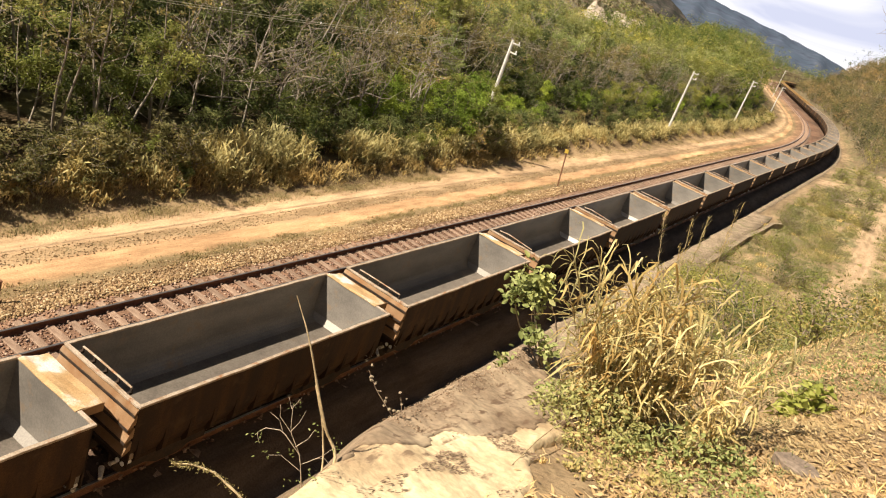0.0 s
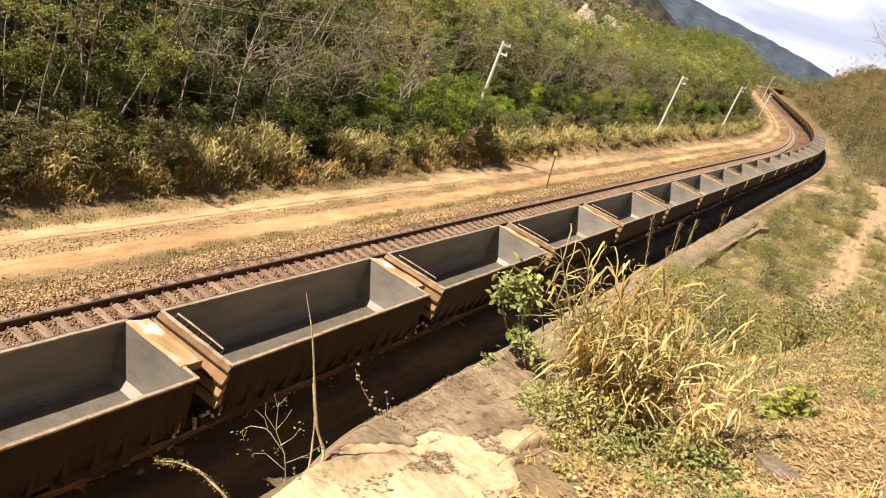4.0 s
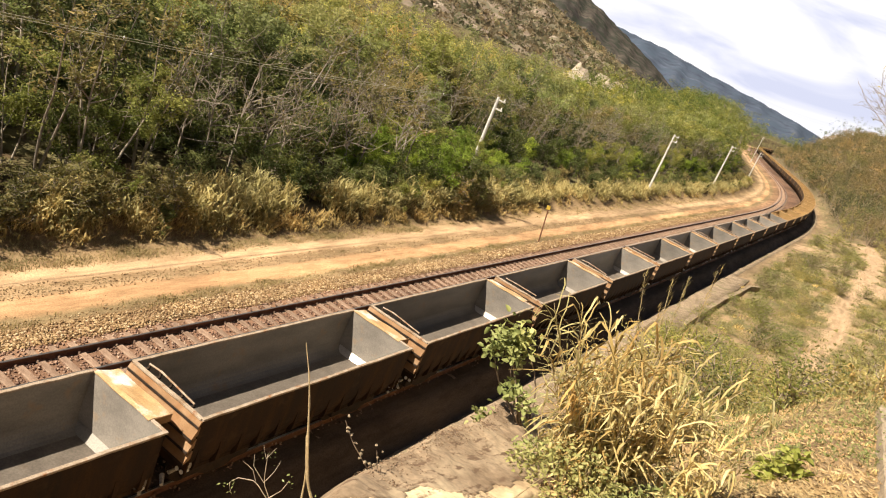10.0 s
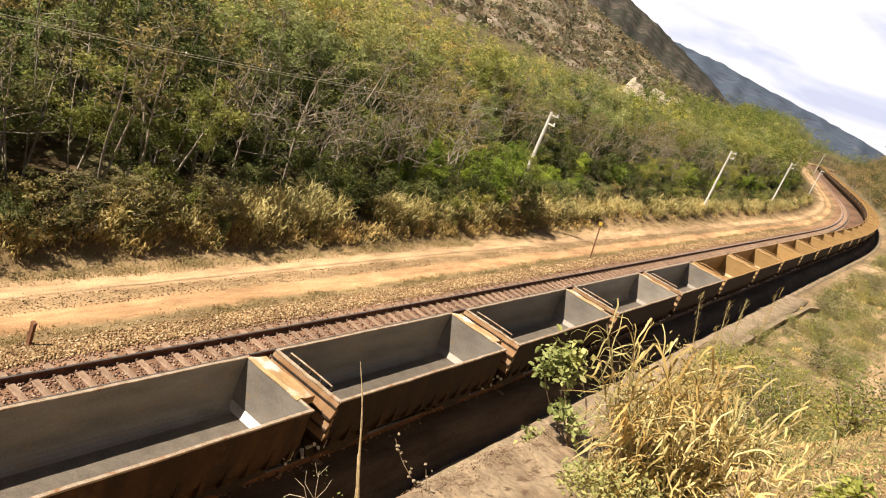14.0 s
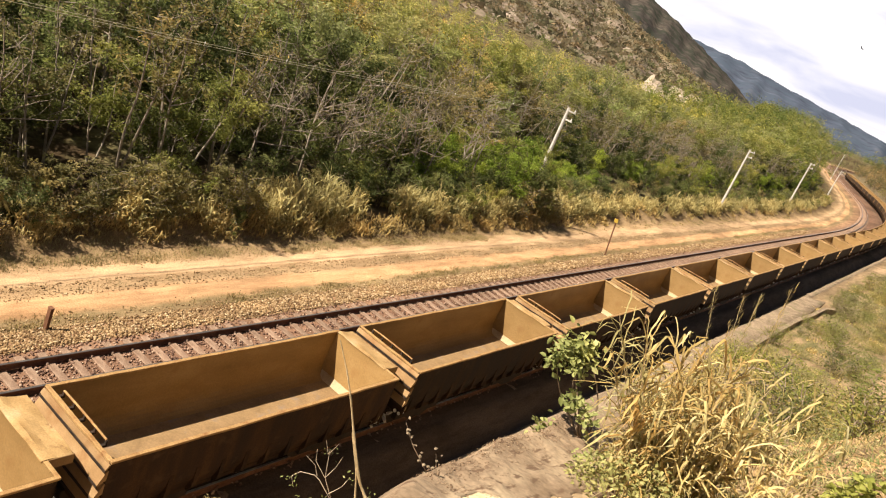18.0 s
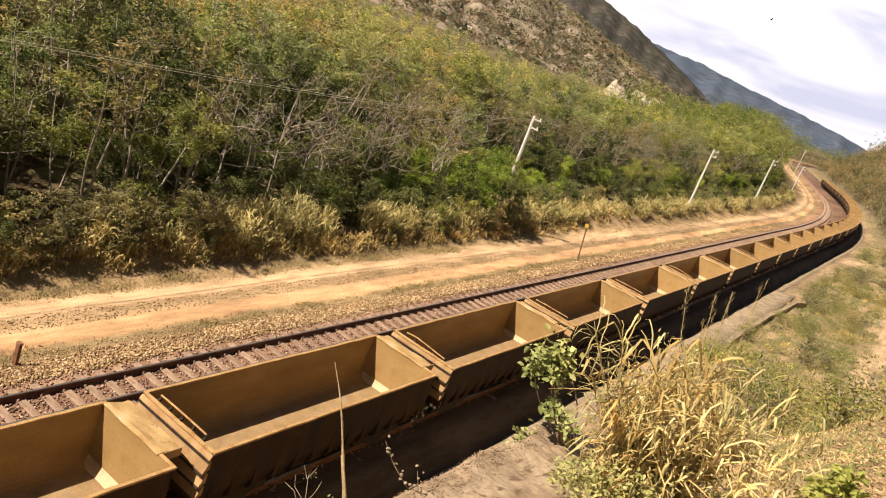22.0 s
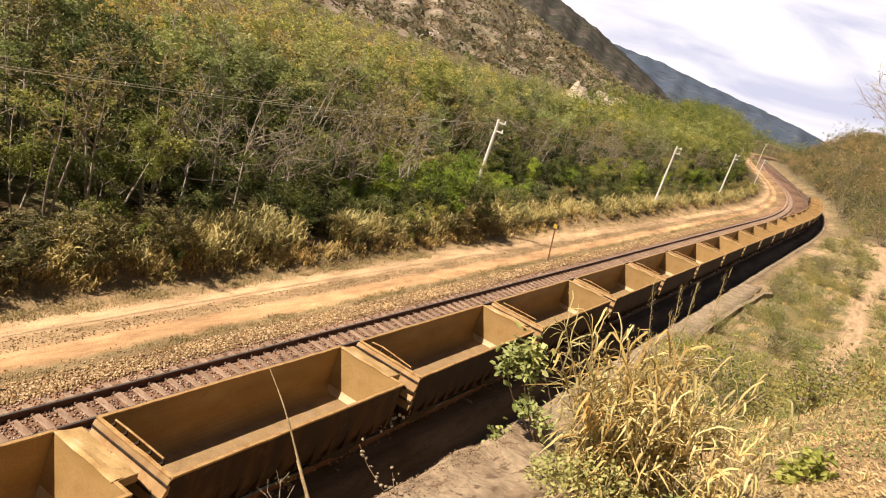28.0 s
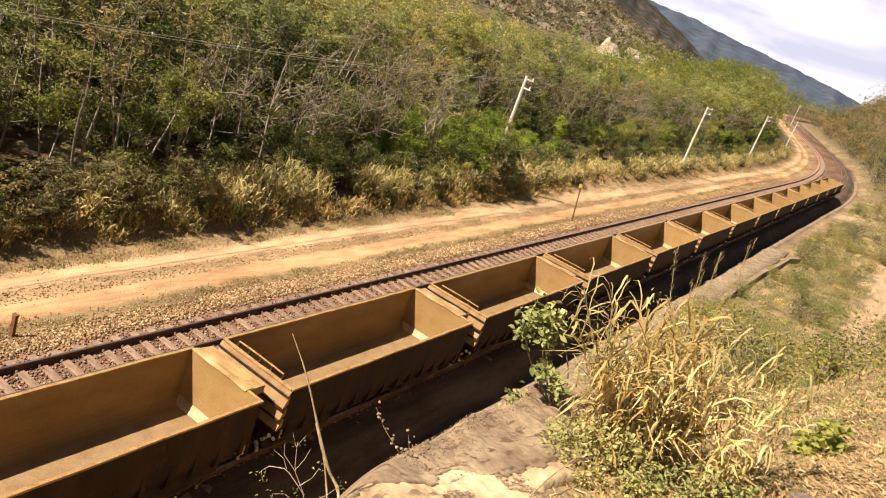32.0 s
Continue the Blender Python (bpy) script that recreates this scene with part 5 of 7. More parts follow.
woods("hillside_wood", "olive green thicket covering the hillside behind the road", 51, spread_spots(61, 120, 66, 190, -75, -41), 5.8, OLIVE, BARK, 300, 0.30)
woods("hillside_brown_wood", "brownish shaded thicket on the near hillside", 50, spread_spots(74, 110, 4, 70, -75, -41), 6.2, BROWN_OLIVE, BARK, 300, 0.30)
woods("upper_slope_scrub", "low scrub on the upper slope below the mountain", 49, np.concatenate([spread_spots(75, 220, 10, 230, -170, -86), spread_spots(76, 260, 60, 330, -300, -150)]), 3.6, OLIVE, BARK, 130, 0.5, 0.10)
# low bushes whose dark leaf colour also stands for the darkness under the canopy
woods("undergrowth", "tangled undergrowth beneath the roadside trees, coloured dark as their shade", 60, np.concatenate([spread_spots(72, 420, -2, 72, -47, -28.5), spread_spots(73, 260, 60, 210, -42, -29.5)]), 2.3, DEEP, BARK_DARK, 170, 0.19)
woods("hillside_green_wood", "deep green thicket on the hillside", 52, spread_spots(62, 120, 20, 220, -66, -40), 5.6, GREEN, BARK, 300, 0.30)
woods("hillside_dusty_wood", "dry brownish thicket on the upper hillside", 53, spread_spots(63, 110, 20, 170, -90, -55), 4.2, DUSTY, BARK, 260, 0.30)
woods("curve_wood", "green wood along the inside of the railway curve", 54, spread_spots(64, 380, 150, 330, -62, -28.5), 8.2, GREEN, BARK, 360, 0.34)
woods("curve_olive_wood", "olive wood beyond the railway curve", 55, spread_spots(65, 170, 175, 310, -52, -31), 7.0, OLIVE, BARK, 260, 0.36)
woods("scrub_east", "dry brown scrub along the outside of the railway", 56, np.concatenate([spread_spots(66, 760, 148, 290, -4.5, 36), spread_spots(71, 160, 230, 420, 28, 60)]), 4.8, DUSTY_EAST, BUSH_TWIG, 210, 0.27, 0.075, 5)
woods("scrub_hill_east", "brown twiggy scrub covering the low hill beyond the curve", 61, spread_spots(77, 820, 225, 420, -3.5, 31), 4.2, DUSTY_EAST, BUSH_TWIG, 150, 0.44, 0.085, 3)
woods("scrub_olive_east", "dull olive bushes scattered over the low hill", 62, spread_spots(78, 300, 215, 420, -3, 31), 4.6, OLIVE_EAST, BUSH_TWIG, 170, 0.40, 0.06, 3)
woods("scrub_green_east", "green scrub among the dry bushes", 57, spread_spots(67, 320, 140, 310, -4, 40), 4.2, GREEN_WEED, BUSH_TWIG, 340, 0.20, 0.07, 4)
woods("scrub_near_east", "low dusty bushes on the slope beside the railway", 58, spread_spots(68, 60, 66, 120, 15, 30), 3.0, DUSTY_EAST, BUSH_TWIG, 360, 0.17, 0.10)
woods("far_wood", "distant wood closing the valley", 59, np.concatenate([spread_spots(69, 300, 420, 900, -200, -20, 0.8), spread_spots(70, 200, 420, 800, 6, 160, 0.8)]), 10.0, OLIVE, BARK, 200, 0.55)


def grass_band(name, label, seed, spots, high, material, per, width, lean=0.45, segs=3):
    """Tufts of tall grass: spots are (s, u, radius, size)."""
    rng = np.random.RandomState(seed)
    R, Ls = [], []
    for s, u, rad, size in spots:
        n = int(per * rad * rad)
        a, d = rng.uniform(0, 6.28, n), rad * np.sqrt(rng.rand(n))
        x, y, _ = on_track(np.full(n, s) + d * np.sin(a), u + 0.6 * d * np.cos(a))
        R.append(np.stack([x, y, height(x, y) - 0.02], 1))
        Ls.append(np.full(n, high * size))
    R, Ls = np.concatenate(R), np.concatenate(Ls)
    v, f = blades(rng, R, Ls, width, lean, None, segs)
    tagged(new(name, mesh_from(name, v, f, material)), label, "grass", kind="stuff")


def leafy_band(name, label, seed, spots, high, material, per, width):
    """Thick stands of cane-like grass, leafy from the ground up: spots are (s, u, radius, size)."""
    rng = np.random.RandomState(seed)
    R, Ls = [], []
    for s, u, rad, size in spots:
        n = int(per * rad * rad)
        a, d = rng.uniform(0, 6.28, n), rad * np.sqrt(rng.rand(n))
        x, y, _ = on_track(np.full(n, s) + d * np.sin(a), u + 0.8 * d * np.cos(a))
        top = high * size * (1.2 if 23 < s < 39 else 1.0) * (1 - 0.45 * (d / rad) ** 2)
        R.append(np.stack([x, y, height(x, y) + top * 0.72 * rng.rand(n)], 1))
        Ls.append(0.2 + 0.28 * top)
    R, Ls = np.concatenate(R), np.concatenate(Ls)
    v, f = folded(rng, R, Ls, width, 0.5, (0.4, 1.7), 3)
    tagged(new(name, mesh_from(name, v, f, material)), label, "grass", kind="stuff")


def roadside():
    rng = np.random.RandomState(90)
    spots = []
    lumpy = lambda s, u: float(waves(np.array([s]), np.array([u * 2.0]), 9.0, 93)[0]) > -0.65 or s < 46
    for a, b, n in ((23.5, 29.8, 74), (33.0, 37.2, 44), (16.5, 20.5, 34), (6, 14, 26), (41, 45, 26), (38.5, 41, 16), (46, 62, 170), (62, 140, 300), (140, 190, 120)):
        for _ in range(n):
            s, u = rng.uniform(a, b), rng.uniform(-24.7, -22.9)
            if lumpy(s, u):
                spots.append((s, u, rng.uniform(0.35, 0.7), rng.uniform(0.5, 1.15)))
    leafy_band("tall_dry_grass", "tall straw-yellow leafy dry grass at the foot of the hillside", 91, spots, 1.55, STRAW, 230, 0.055)
    spots = [(rng.uniform(4, 150), rng.uniform(-24.6, -22.3), rng.uniform(0.3, 0.6), rng.uniform(0.4, 0.9)) for _ in range(150)]
    spots += [(rng.uniform(3, 26), rng.uniform(-23.6, -22.5), rng.uniform(0.3, 0.6), rng.uniform(0.4, 0.9)) for _ in range(110)]
    spots += [(rng.uniform(24, 60), rng.uniform(-23.0, -22.1), rng.uniform(0.3, 0.55), rng.uniform(0.25, 0.55)) for _ in range(150)]
    leafy_band("dull_brown_grass", "dull brown grass and weeds at the foot of the hillside", 92, spots, 1.1, STRAW_DULL, 200, 0.045)
    spots = [(4 + 36 * rng.rand(), rng.uniform(-22.9, -21.15), rng.uniform(0.25, 0.5), rng.uniform(0.35, 0.8)) for _ in range(1050)]
    spots += [(40 + 90 * rng.rand() ** 1.2, rng.normal(-21.9, 0.35), rng.uniform(0.3, 0.6), rng.uniform(0.4, 1.0)) for _ in range(200)]
    grass_band("verge_grass", "short dry grass along the hillside edge of the road", 93, spots, 0.20, WEED_DRY, 200, 0.026, 1.0, 2)
    spots = [(s, rng.uniform(-18.62, -17.95), rng.uniform(0.12, 0.40), rng.uniform(0.35, 1.1)) for s in 4 + 120 * rng.rand(1500) ** 1.3 if waves(np.array([s]), np.array([0.0]), 11.0, 97)[0] + rng.normal() * 0.6 > -0.3]
    grass_band("ballast_weeds", "grey-green low weeds between the road and the ballast", 94, spots, 0.17, WEED_VERGE, 240, 0.020, 1.0, 2)
    spots = [(5 + 90 * rng.rand() ** 1.2, rng.uniform(-20.3, -19.5), rng.uniform(0.15, 0.4), rng.uniform(0.4, 1.0)) for _ in range(260)]
    grass_band("road_weeds", "thin dry weeds between the wheel tracks of the road", 95, spots, 0.12, WEED_VERGE, 180, 0.018, 0.9, 2)


WEED_DRY = leaf_material("dry_verge_blade", [(0.0, (0.17, 0.14, 0.075)), (0.5, (0.30, 0.25, 0.135)), (1.0, (0.46, 0.38, 0.22))], 0.25)
WEED_VERGE = leaf_material("dull_verge_weed", [(0.0, (0.12, 0.105, 0.05)), (0.5, (0.21, 0.18, 0.088)), (1.0, (0.36, 0.30, 0.16))], 0.25)
roadside()


# ---- poles, wires and signs ----
def make_pole(x, y, top, bars=2):
    z0 = float(height(np.array([x]), np.array([y]))[0])
    pole = tagged(new("utility_pole"), "pale concrete utility pole with short crossarms among the bushes", "utility pole", "poles along the road")
    pole.location = (x, y, z0)
    h = top - z0
    bm = bmesh.new()
    cylinder(bm, pose(0, 0, -0.3), 0.15, h + 0.3, 12, 0.10)
    part("shaft", bm, POLE, pole)
    for k in range(bars):
        z = h - 0.18 - 0.62 * k
        arm = part("crossarm", boxes((-0.05, 0.62, -0.045, 0.045, z - 0.05, z + 0.05), bevel=0.01), POLE, pole)
        bm = bmesh.new()
        cylinder(bm, pose(0.52, 0, z + 0.05), 0.05, 0.16, 10, 0.035)
        part("insulator", bm, WHITE, arm, "white porcelain insulator")
    return pole


def wire_run(a, b, sag, r=0.013):
    t = np.linspace(0, 1, 25)
    p = np.outer(1 - t, a) + np.outer(t, b)
    p[:, 2] -= sag * 4 * t * (1 - t)
    return p, np.full(len(t), r)


def poles_and_wires():
    spots = [(-24.4, 0.4, 7.6), (-24.4, 49.2, 7.57), (-23.5, 94.6, 7.75), (-24.4, 136.5, 7.75), (-29.9, 205.1, 6.5), (-45.5, 300.0, 9.0), (-83.6, 470.0, 8.6)]
    for x, y, t in spots:
        make_pole(x, y, t)
    for k, (a, b) in enumerate(zip(spots[:5], spots[1:5])):
        line = tagged(new("overhead_wire"), "pair of thin grey overhead wires between the poles", "wire", "wires along the road")
        for dz in (-0.10, -0.72):
            if k > 0 and dz < -0.5:
                continue
            dx = 0.52
            z = -0.10 if dz > -0.5 else -0.19
            v, f = tubes([wire_run((a[0] + dx, a[1], a[2] + z), (b[0] + dx, b[1], b[2] + z), 0.55, 0.011 if k == 0 else 0.009)], 5)
            w = part("wire", mesh_from("wire", v, f, WIRE), None, line)
            if k == 0 and dz > -0.5:
                pts = wire_run((a[0] + dx, a[1], a[2] + z), (b[0] + dx, b[1], b[2] + z), 0.55)[0]
                for i in (9, 11, 14, 17, 20):
                    bm = bmesh.new()
                    bmesh.ops.create_uvsphere(bm, u_segments=8, v_segments=6, radius=0.035, matrix=Matrix.Translation(pts[i]) @ Matrix.Diagonal((0.8, 0.8, 1.6, 1)))
                    part("wire_marker", bm, WHITE, w, "small pale marker on the wire")


poles_and_wires()


def signs():
    post = tagged(new("railway_sign"), "small yellow sign on a leaning rusty post beside the track", "sign")
    post.matrix_basis = pose(-18.1, 51.1, -0.62, 2, -7, 0)
    part("post", boxes((-0.04, 0.04, -0.04, 0.04, -0.1, 2.75), bevel=0.008), RAIL_SIDE, post)
    part("board", boxes((-0.14, 0.14, -0.065, -0.042, 2.45, 2.73), bevel=0.006), YELLOW, post, "faded yellow board")
    mark = tagged(new("marker_post"), "short rusty steel marker post on the ballast edge", "post")
    mark.matrix_basis = pose(-17.86, 11.5, -0.62, 0, 2, 8)
    part("post", boxes((-0.075, 0.075, -0.05, 0.05, -0.1, 0.78), (-0.09, 0.09, -0.06, 0.06, 0.78, 0.82), bevel=0.01), RAIL_SIDE, mark)
    part("foot", boxes((-0.16, 0.16, -0.12, 0.12, -0.06, 0.06), bevel=0.015), CONCRETE, mark)


signs()


# ---- the bank in front of the camera ----
def ground_z(x, y):
    return float(height(np.array([float(x)]), np.array([float(y)]))[0])


def make_rock():
    rock = tagged(new("rock_outcrop"), "pale layered rock slabs at the brow of the bank", "rock")
    nx, ny = 120, 330
    xs, ys = np.linspace(-3.3, -0.5, nx), np.linspace(0.6, 7.4, ny)
    X, Y = np.meshgrid(xs, ys)
    right = np.interp(Y, (0.6, 2.0, 3.2, 4.4, 5.6, 7.4), (-0.78, -0.66, -0.70, -0.92, -1.30, -1.75)) + 0.06 * waves(X, Y, 1.3, 71) + 0.03 * waves(X, Y, 0.3, 70)
    seam = np.interp(Y, (0.6, 2.4, 4.4, 5.6, 7.4), (-1.40, -1.32, -1.04, -0.9, -0.6)) + 0.05 * waves(X, Y, 1.1, 76) + 0.018 * waves(X, Y, 0.37, 83)
    flat = 0.012 * waves(X, Y, 0.9, 73) + 0.005 * waves(X, Y, 0.25, 74) + 0.003 * waves(X, Y, 0.08, 75)
    i = (np.arange(ny - 1)[:, None] * nx + np.arange(nx - 1)[None]).ravel()
    F = np.stack([i, i + 1, i + nx + 1, i + nx], 1)
    # thin broken layers, their edges running across the slab
    q = -0.93 * X + 0.36 * Y
    ledge = q * 5.0 + 1.0 * waves(X, Y, 1.6, 77) + 0.25 * waves(X, Y, 0.35, 78) + 0.10 * waves(X, Y, 0.09, 80)
    steps = 0.007 * (ledge - np.floor(ledge) - step(0.78, 0.97, ledge - np.floor(ledge))) * step(-0.25, 0.35, waves(X, Y, 0.8, 81) + 0.25)
    base = height(X, Y)
    even = base.copy()
    for axis, wide in ((0, 34), (1, 9)):
        kern = np.ones(2 * wide + 1) / (2 * wide + 1)
        pad = [(wide, wide) if i == axis else (0, 0) for i in range(2)]
        even = np.apply_along_axis(lambda v: np.convolve(v, kern, "valid"), axis, np.pad(even, pad, "edge"))
    even = np.maximum(even, base)
    for name, label, material, z in (("upper_slab", "grey-brown weathered slab", ROCK_GREY, 0.045 + flat + 0.35 * steps - 0.30 * step(0.0, 0.035, X - seam)),
                                     ("lower_slab", "cream layered slab with dark cracks", ROCK, 0.038 + flat + steps - 0.30 * step(-0.05, -0.10, X - seam) - 0.30 * step(-0.03, 0.15, X - right))):
        Z = even + z - 0.4 * step(6.6, 7.3, Y)
        part(name, mesh_from(name, np.stack([X, Y, Z], -1).reshape(-1, 3), F, material, smooth=True), None, rock, label)


make_rock()


def rock_top(x, y):
    """Height of the slab's surface."""
    z = []
    for name in ("upper_slab", "lower_slab"):
        me = bpy.data.objects[name].data
        co = np.empty(len(me.vertices) * 3, np.float32)
        me.vertices.foreach_get("co", co)
        co = co.reshape(330, 120, 3)
        i = np.clip(np.rint((y - 0.6) / 6.8 * 329).astype(int), 0, 329)
        j = np.clip(np.rint((x + 3.3) / 2.8 * 119).astype(int), 0, 119)
        z.append(co[i, j, 2])
    return np.maximum(z[0], z[1])


def rock_rubble():
    """Small broken stones along the brow of the rock."""
    rng = np.random.RandomState(79)
    rock = bpy.data.objects["rock_outcrop"]
    n = 2600
    y = rng.uniform(3.2, 6.6, n)
    x = np.interp(y, (2, 3.8, 6.0, 7), (-1.22, -1.62, -1.85, -1.8)) + rng.normal(size=n) * 0.10 + 0.02
    c = np.stack([x, y, rock_top(x, y) + 0.004], 1)
    o = np.array([(1, 0, 0), (0, 1, 0), (-1, 0, 0), (0, -1, 0), (0, 0, 0.7), (0, 0, -0.7)], float)
    d = o[None] * rng.uniform(0.5, 1.3, (n, 6, 1)) * rng.uniform(0.0025, 0.0075, (n, 1, 1))
    q = np.array([(0, 1, 4), (1, 2, 4), (2, 3, 4), (3, 0, 4), (1, 0, 5), (2, 1, 5), (3, 2, 5), (0, 3, 5)])
    me = mesh_from("rubble", (c[:, None] + d).reshape(-1, 3), (np.arange(n)[:, None, None] * 6 + q[None]).reshape(-1, 3), RUBBLE)
    # dark flakes and bits of bark lying along the layers
    n = 9000
    x = rng.uniform(-1.9, -0.7, n)
    y = np.interp(x, (-1.9, -1.32, -1.04, -0.7), (1.6, 2.5, 3.6, 4.3)) + rng.normal(size=n) * 0.30 - rng.choice((0.0, 0.4, 0.8), n, p=(0.55, 0.3, 0.15))
    k = (x > np.interp(y, (0, 2, 3.8, 6), (-0.6, -1.1, -1.45, -1.7))) & (waves(0.93 * x - 0.36 * y, (0.36 * x + 0.93 * y) * 0.3, 0.34, 82) > 0.45)
    x, y = x[k], y[k]
    n = len(x)
    a = 1.2 + rng.normal(size=n) * 0.22
    d = np.stack([np.cos(a), np.sin(a), rng.normal(size=n) * 0.1 - 0.1], 1) * rng.uniform(0.004, 0.022, n)[:, None]
    w = np.stack([-np.sin(a), np.cos(a), rng.normal(size=n) * 0.3], 1) * rng.uniform(0.0015, 0.0045, n)[:, None]
    c = np.stack([x, y, rock_top(x, y) + 0.008], 1)
    flakes = mesh_from("rock_flake", np.stack([c - d, c + w, c + d, c - w], 1).reshape(-1, 3), np.arange(n * 4).reshape(-1, 4), RUBBLE)
    tagged(part("rock_flake", flakes, None, rock, "dark flakes lying along the layers"), kind="stuff")
    tagged(part("rubble", me, None, rock, "orange-brown rubble along the brow of the rock"), kind="stuff")


RUBBLE = island_material("rubble_stone", [(0.0, (0.14, 0.09, 0.055)), (0.5, (0.27, 0.19, 0.125)), (1.0, (0.42, 0.33, 0.23))])
rock_rubble()


def broad_leaves(rng, at, length, width=0.55, face_up=0.4):
    """Folded broad leaves, two faces each."""
    n = len(at)
    d = rng.normal(size=(n, 3))
    d[:, 2] = d[:, 2] * 0.5 - 0.15
    d /= np.linalg.norm(d, axis=1)[:, None]
    up = rng.normal(size=(n, 3)) * 0.7 + np.array([0, 0, 1.0]) * (0.6 + face_up)
    w = np.cross(d, up)
    w /= np.linalg.norm(w, axis=1)[:, None]
    nrm = np.cross(w, d)
    L = (length * rng.uniform(0.6, 1.3, n))[:, None]
    W = L * width * 0.5
    tip = at + d * L - nrm * L * 0.08
    v = np.stack([at, at + d * L * 0.3 + w * W * 0.9 + nrm * W * 0.35, at + d * L * 0.68 + w * W * 0.7 + nrm * W * 0.2, tip,
                  at + d * L * 0.68 - w * W * 0.7 + nrm * W * 0.2, at + d * L * 0.3 - w * W * 0.9 + nrm * W * 0.35], 1).reshape(-1, 3)
    k = np.arange(n)[:, None] * 6
    return v, np.concatenate([k + np.array([[0, 1, 2, 3]]), k + np.array([[0, 3, 4, 5]])])


def make_grass_clump(x, y, high, rad, canes, label, seed, wide=0.016, droop=1.0):
    """Leaning canes, each with dry leaves that arch out and hang."""
    rng = np.random.RandomState(seed)
    z = ground_z(x, y)
    clump = tagged(new("grass_clump"), label, "grass")
    clump.location = (x, y, z)
    for k in range(canes):
        a, d = rng.uniform(0, 6.28), rad * math.sqrt(rng.rand())
        r0 = np.array((d * math.cos(a), d * math.sin(a), 0.0))
        r0[2] = ground_z(x + r0[0], y + r0[1]) - z - 0.04
        h = high * rng.uniform(0.45, 0.95)
        p, r = branch_run(rng, r0, (math.cos(a) * 0.26 * d / rad + rng.normal() * 0.09, math.sin(a) * 0.26 * d / rad + rng.normal() * 0.09, 1), h, 0.0055, 0.0022, 7, 0.06, -0.02)
        v, f = tubes([(p, r)], 5)
        cane = part("cane", mesh_from("cane", v, f, STALK, smooth=True), None, clump)
        n = rng.randint(18, 32)
        t = rng.uniform(0.10, 1.0, n)
        at = np.stack([np.interp(t, np.linspace(0, 1, 8), p[:, i]) for i in range(3)], 1)
        v, f = folded(rng, at, high * rng.uniform(0.13, 0.33, n), wide, rng.uniform(0.5, 1.2, n) * droop, (0.5, 2.3), 6)
        v = v + 0.006 * np.stack([np.sin(v[:, 2] * 23 + v[:, 1] * 31), np.sin(v[:, 2] * 19 + v[:, 0] * 29), 0 * v[:, 0]], 1)
        tagged(part("foliage", mesh_from("foliage", v, f, STRAW_NEAR if rng.rand() < 0.75 else STRAW_BROWN), None, cane), kind="stuff")
    return clump


STRAW_NEAR = leaf_material("bleached_grass_blade", [(0.0, (0.360, 0.260, 0.100)), (0.35, (0.580, 0.449, 0.200)), (0.75, (0.720, 0.599, 0.320)), (1.0, (0.820, 0.738, 0.500))], 0.3)
STRAW_BROWN = leaf_material("orange_brown_grass_blade", [(0.0, (0.276, 0.168, 0.062)), (0.5, (0.483, 0.324, 0.125)), (1.0, (0.690, 0.516, 0.237))], 0.3)
make_grass_clump(-0.80, 5.5, 1.46, 0.23, 84, "large clump of tall dry straw-yellow grass beside the rock", 101, 0.0155)
make_grass_clump(-0.16, 5.6, 0.95, 0.22, 9, "thin clump of dry bent grass on the bank", 102, 0.015)
make_grass_clump(1.25, 12.6, 1.0, 0.45, 26, "dry straw-coloured grass clump near the concrete kerb", 103)
make_grass_clump(-0.92, 5.15, 0.75, 0.22, 12, "small dry grass tuft at the edge of the rock", 104)
make_grass_clump(-0.30, 5.1, 0.75, 0.2, 7, "low dry tuft in front of the tall grass", 105)


def seed_plumes():
    """Tall thin stalks with feathery seed heads behind the clump."""
    rng = np.random.RandomState(111)
    z0 = ground_z(-0.8, 6.2)
    plant = tagged(new("plume_grass"), "tall thin grass stalks with feathery brown seed heads", "grass")
    plant.location = (-0.8, 6.2, z0)
    for tip in ((-0.52, 0.22, 11.05), (-0.31, 0.27, 11.11), (-0.21, 0.31, 11.19), (-0.04, 0.36, 11.33), (-0.30, 0.25, 10.85)):
        a = np.array((rng.normal() * 0.08, rng.normal() * 0.08, -0.05))
        b = np.array(tip) - np.array((0, 0, z0))
        t = np.linspace(0, 1, 8)
        p = np.outer(1 - t, a) + np.outer(t, b) + np.outer(np.sin(t * 3.14), rng.normal(size=3) * 0.05)
        v, f = tubes([(p, np.linspace(0.004, 0.0015, 8))], 4)
        st = part("stalk", mesh_from("stalk", v, f, STALK), None, plant)
        k = 60
        tt = rng.uniform(0.72, 1.0, k)
        at = np.stack([np.interp(tt, t, p[:, i]) for i in range(3)], 1) + rng.normal(size=(k, 3)) * 0.012
        v, f = blades(rng, at, 0.05, 0.0026, 0.7, None, 2, 0.5)
        part("seed_head", mesh_from("seed_head", v, f, STRAW_DULL), None, st, "feathery brown seed head")


seed_plumes()


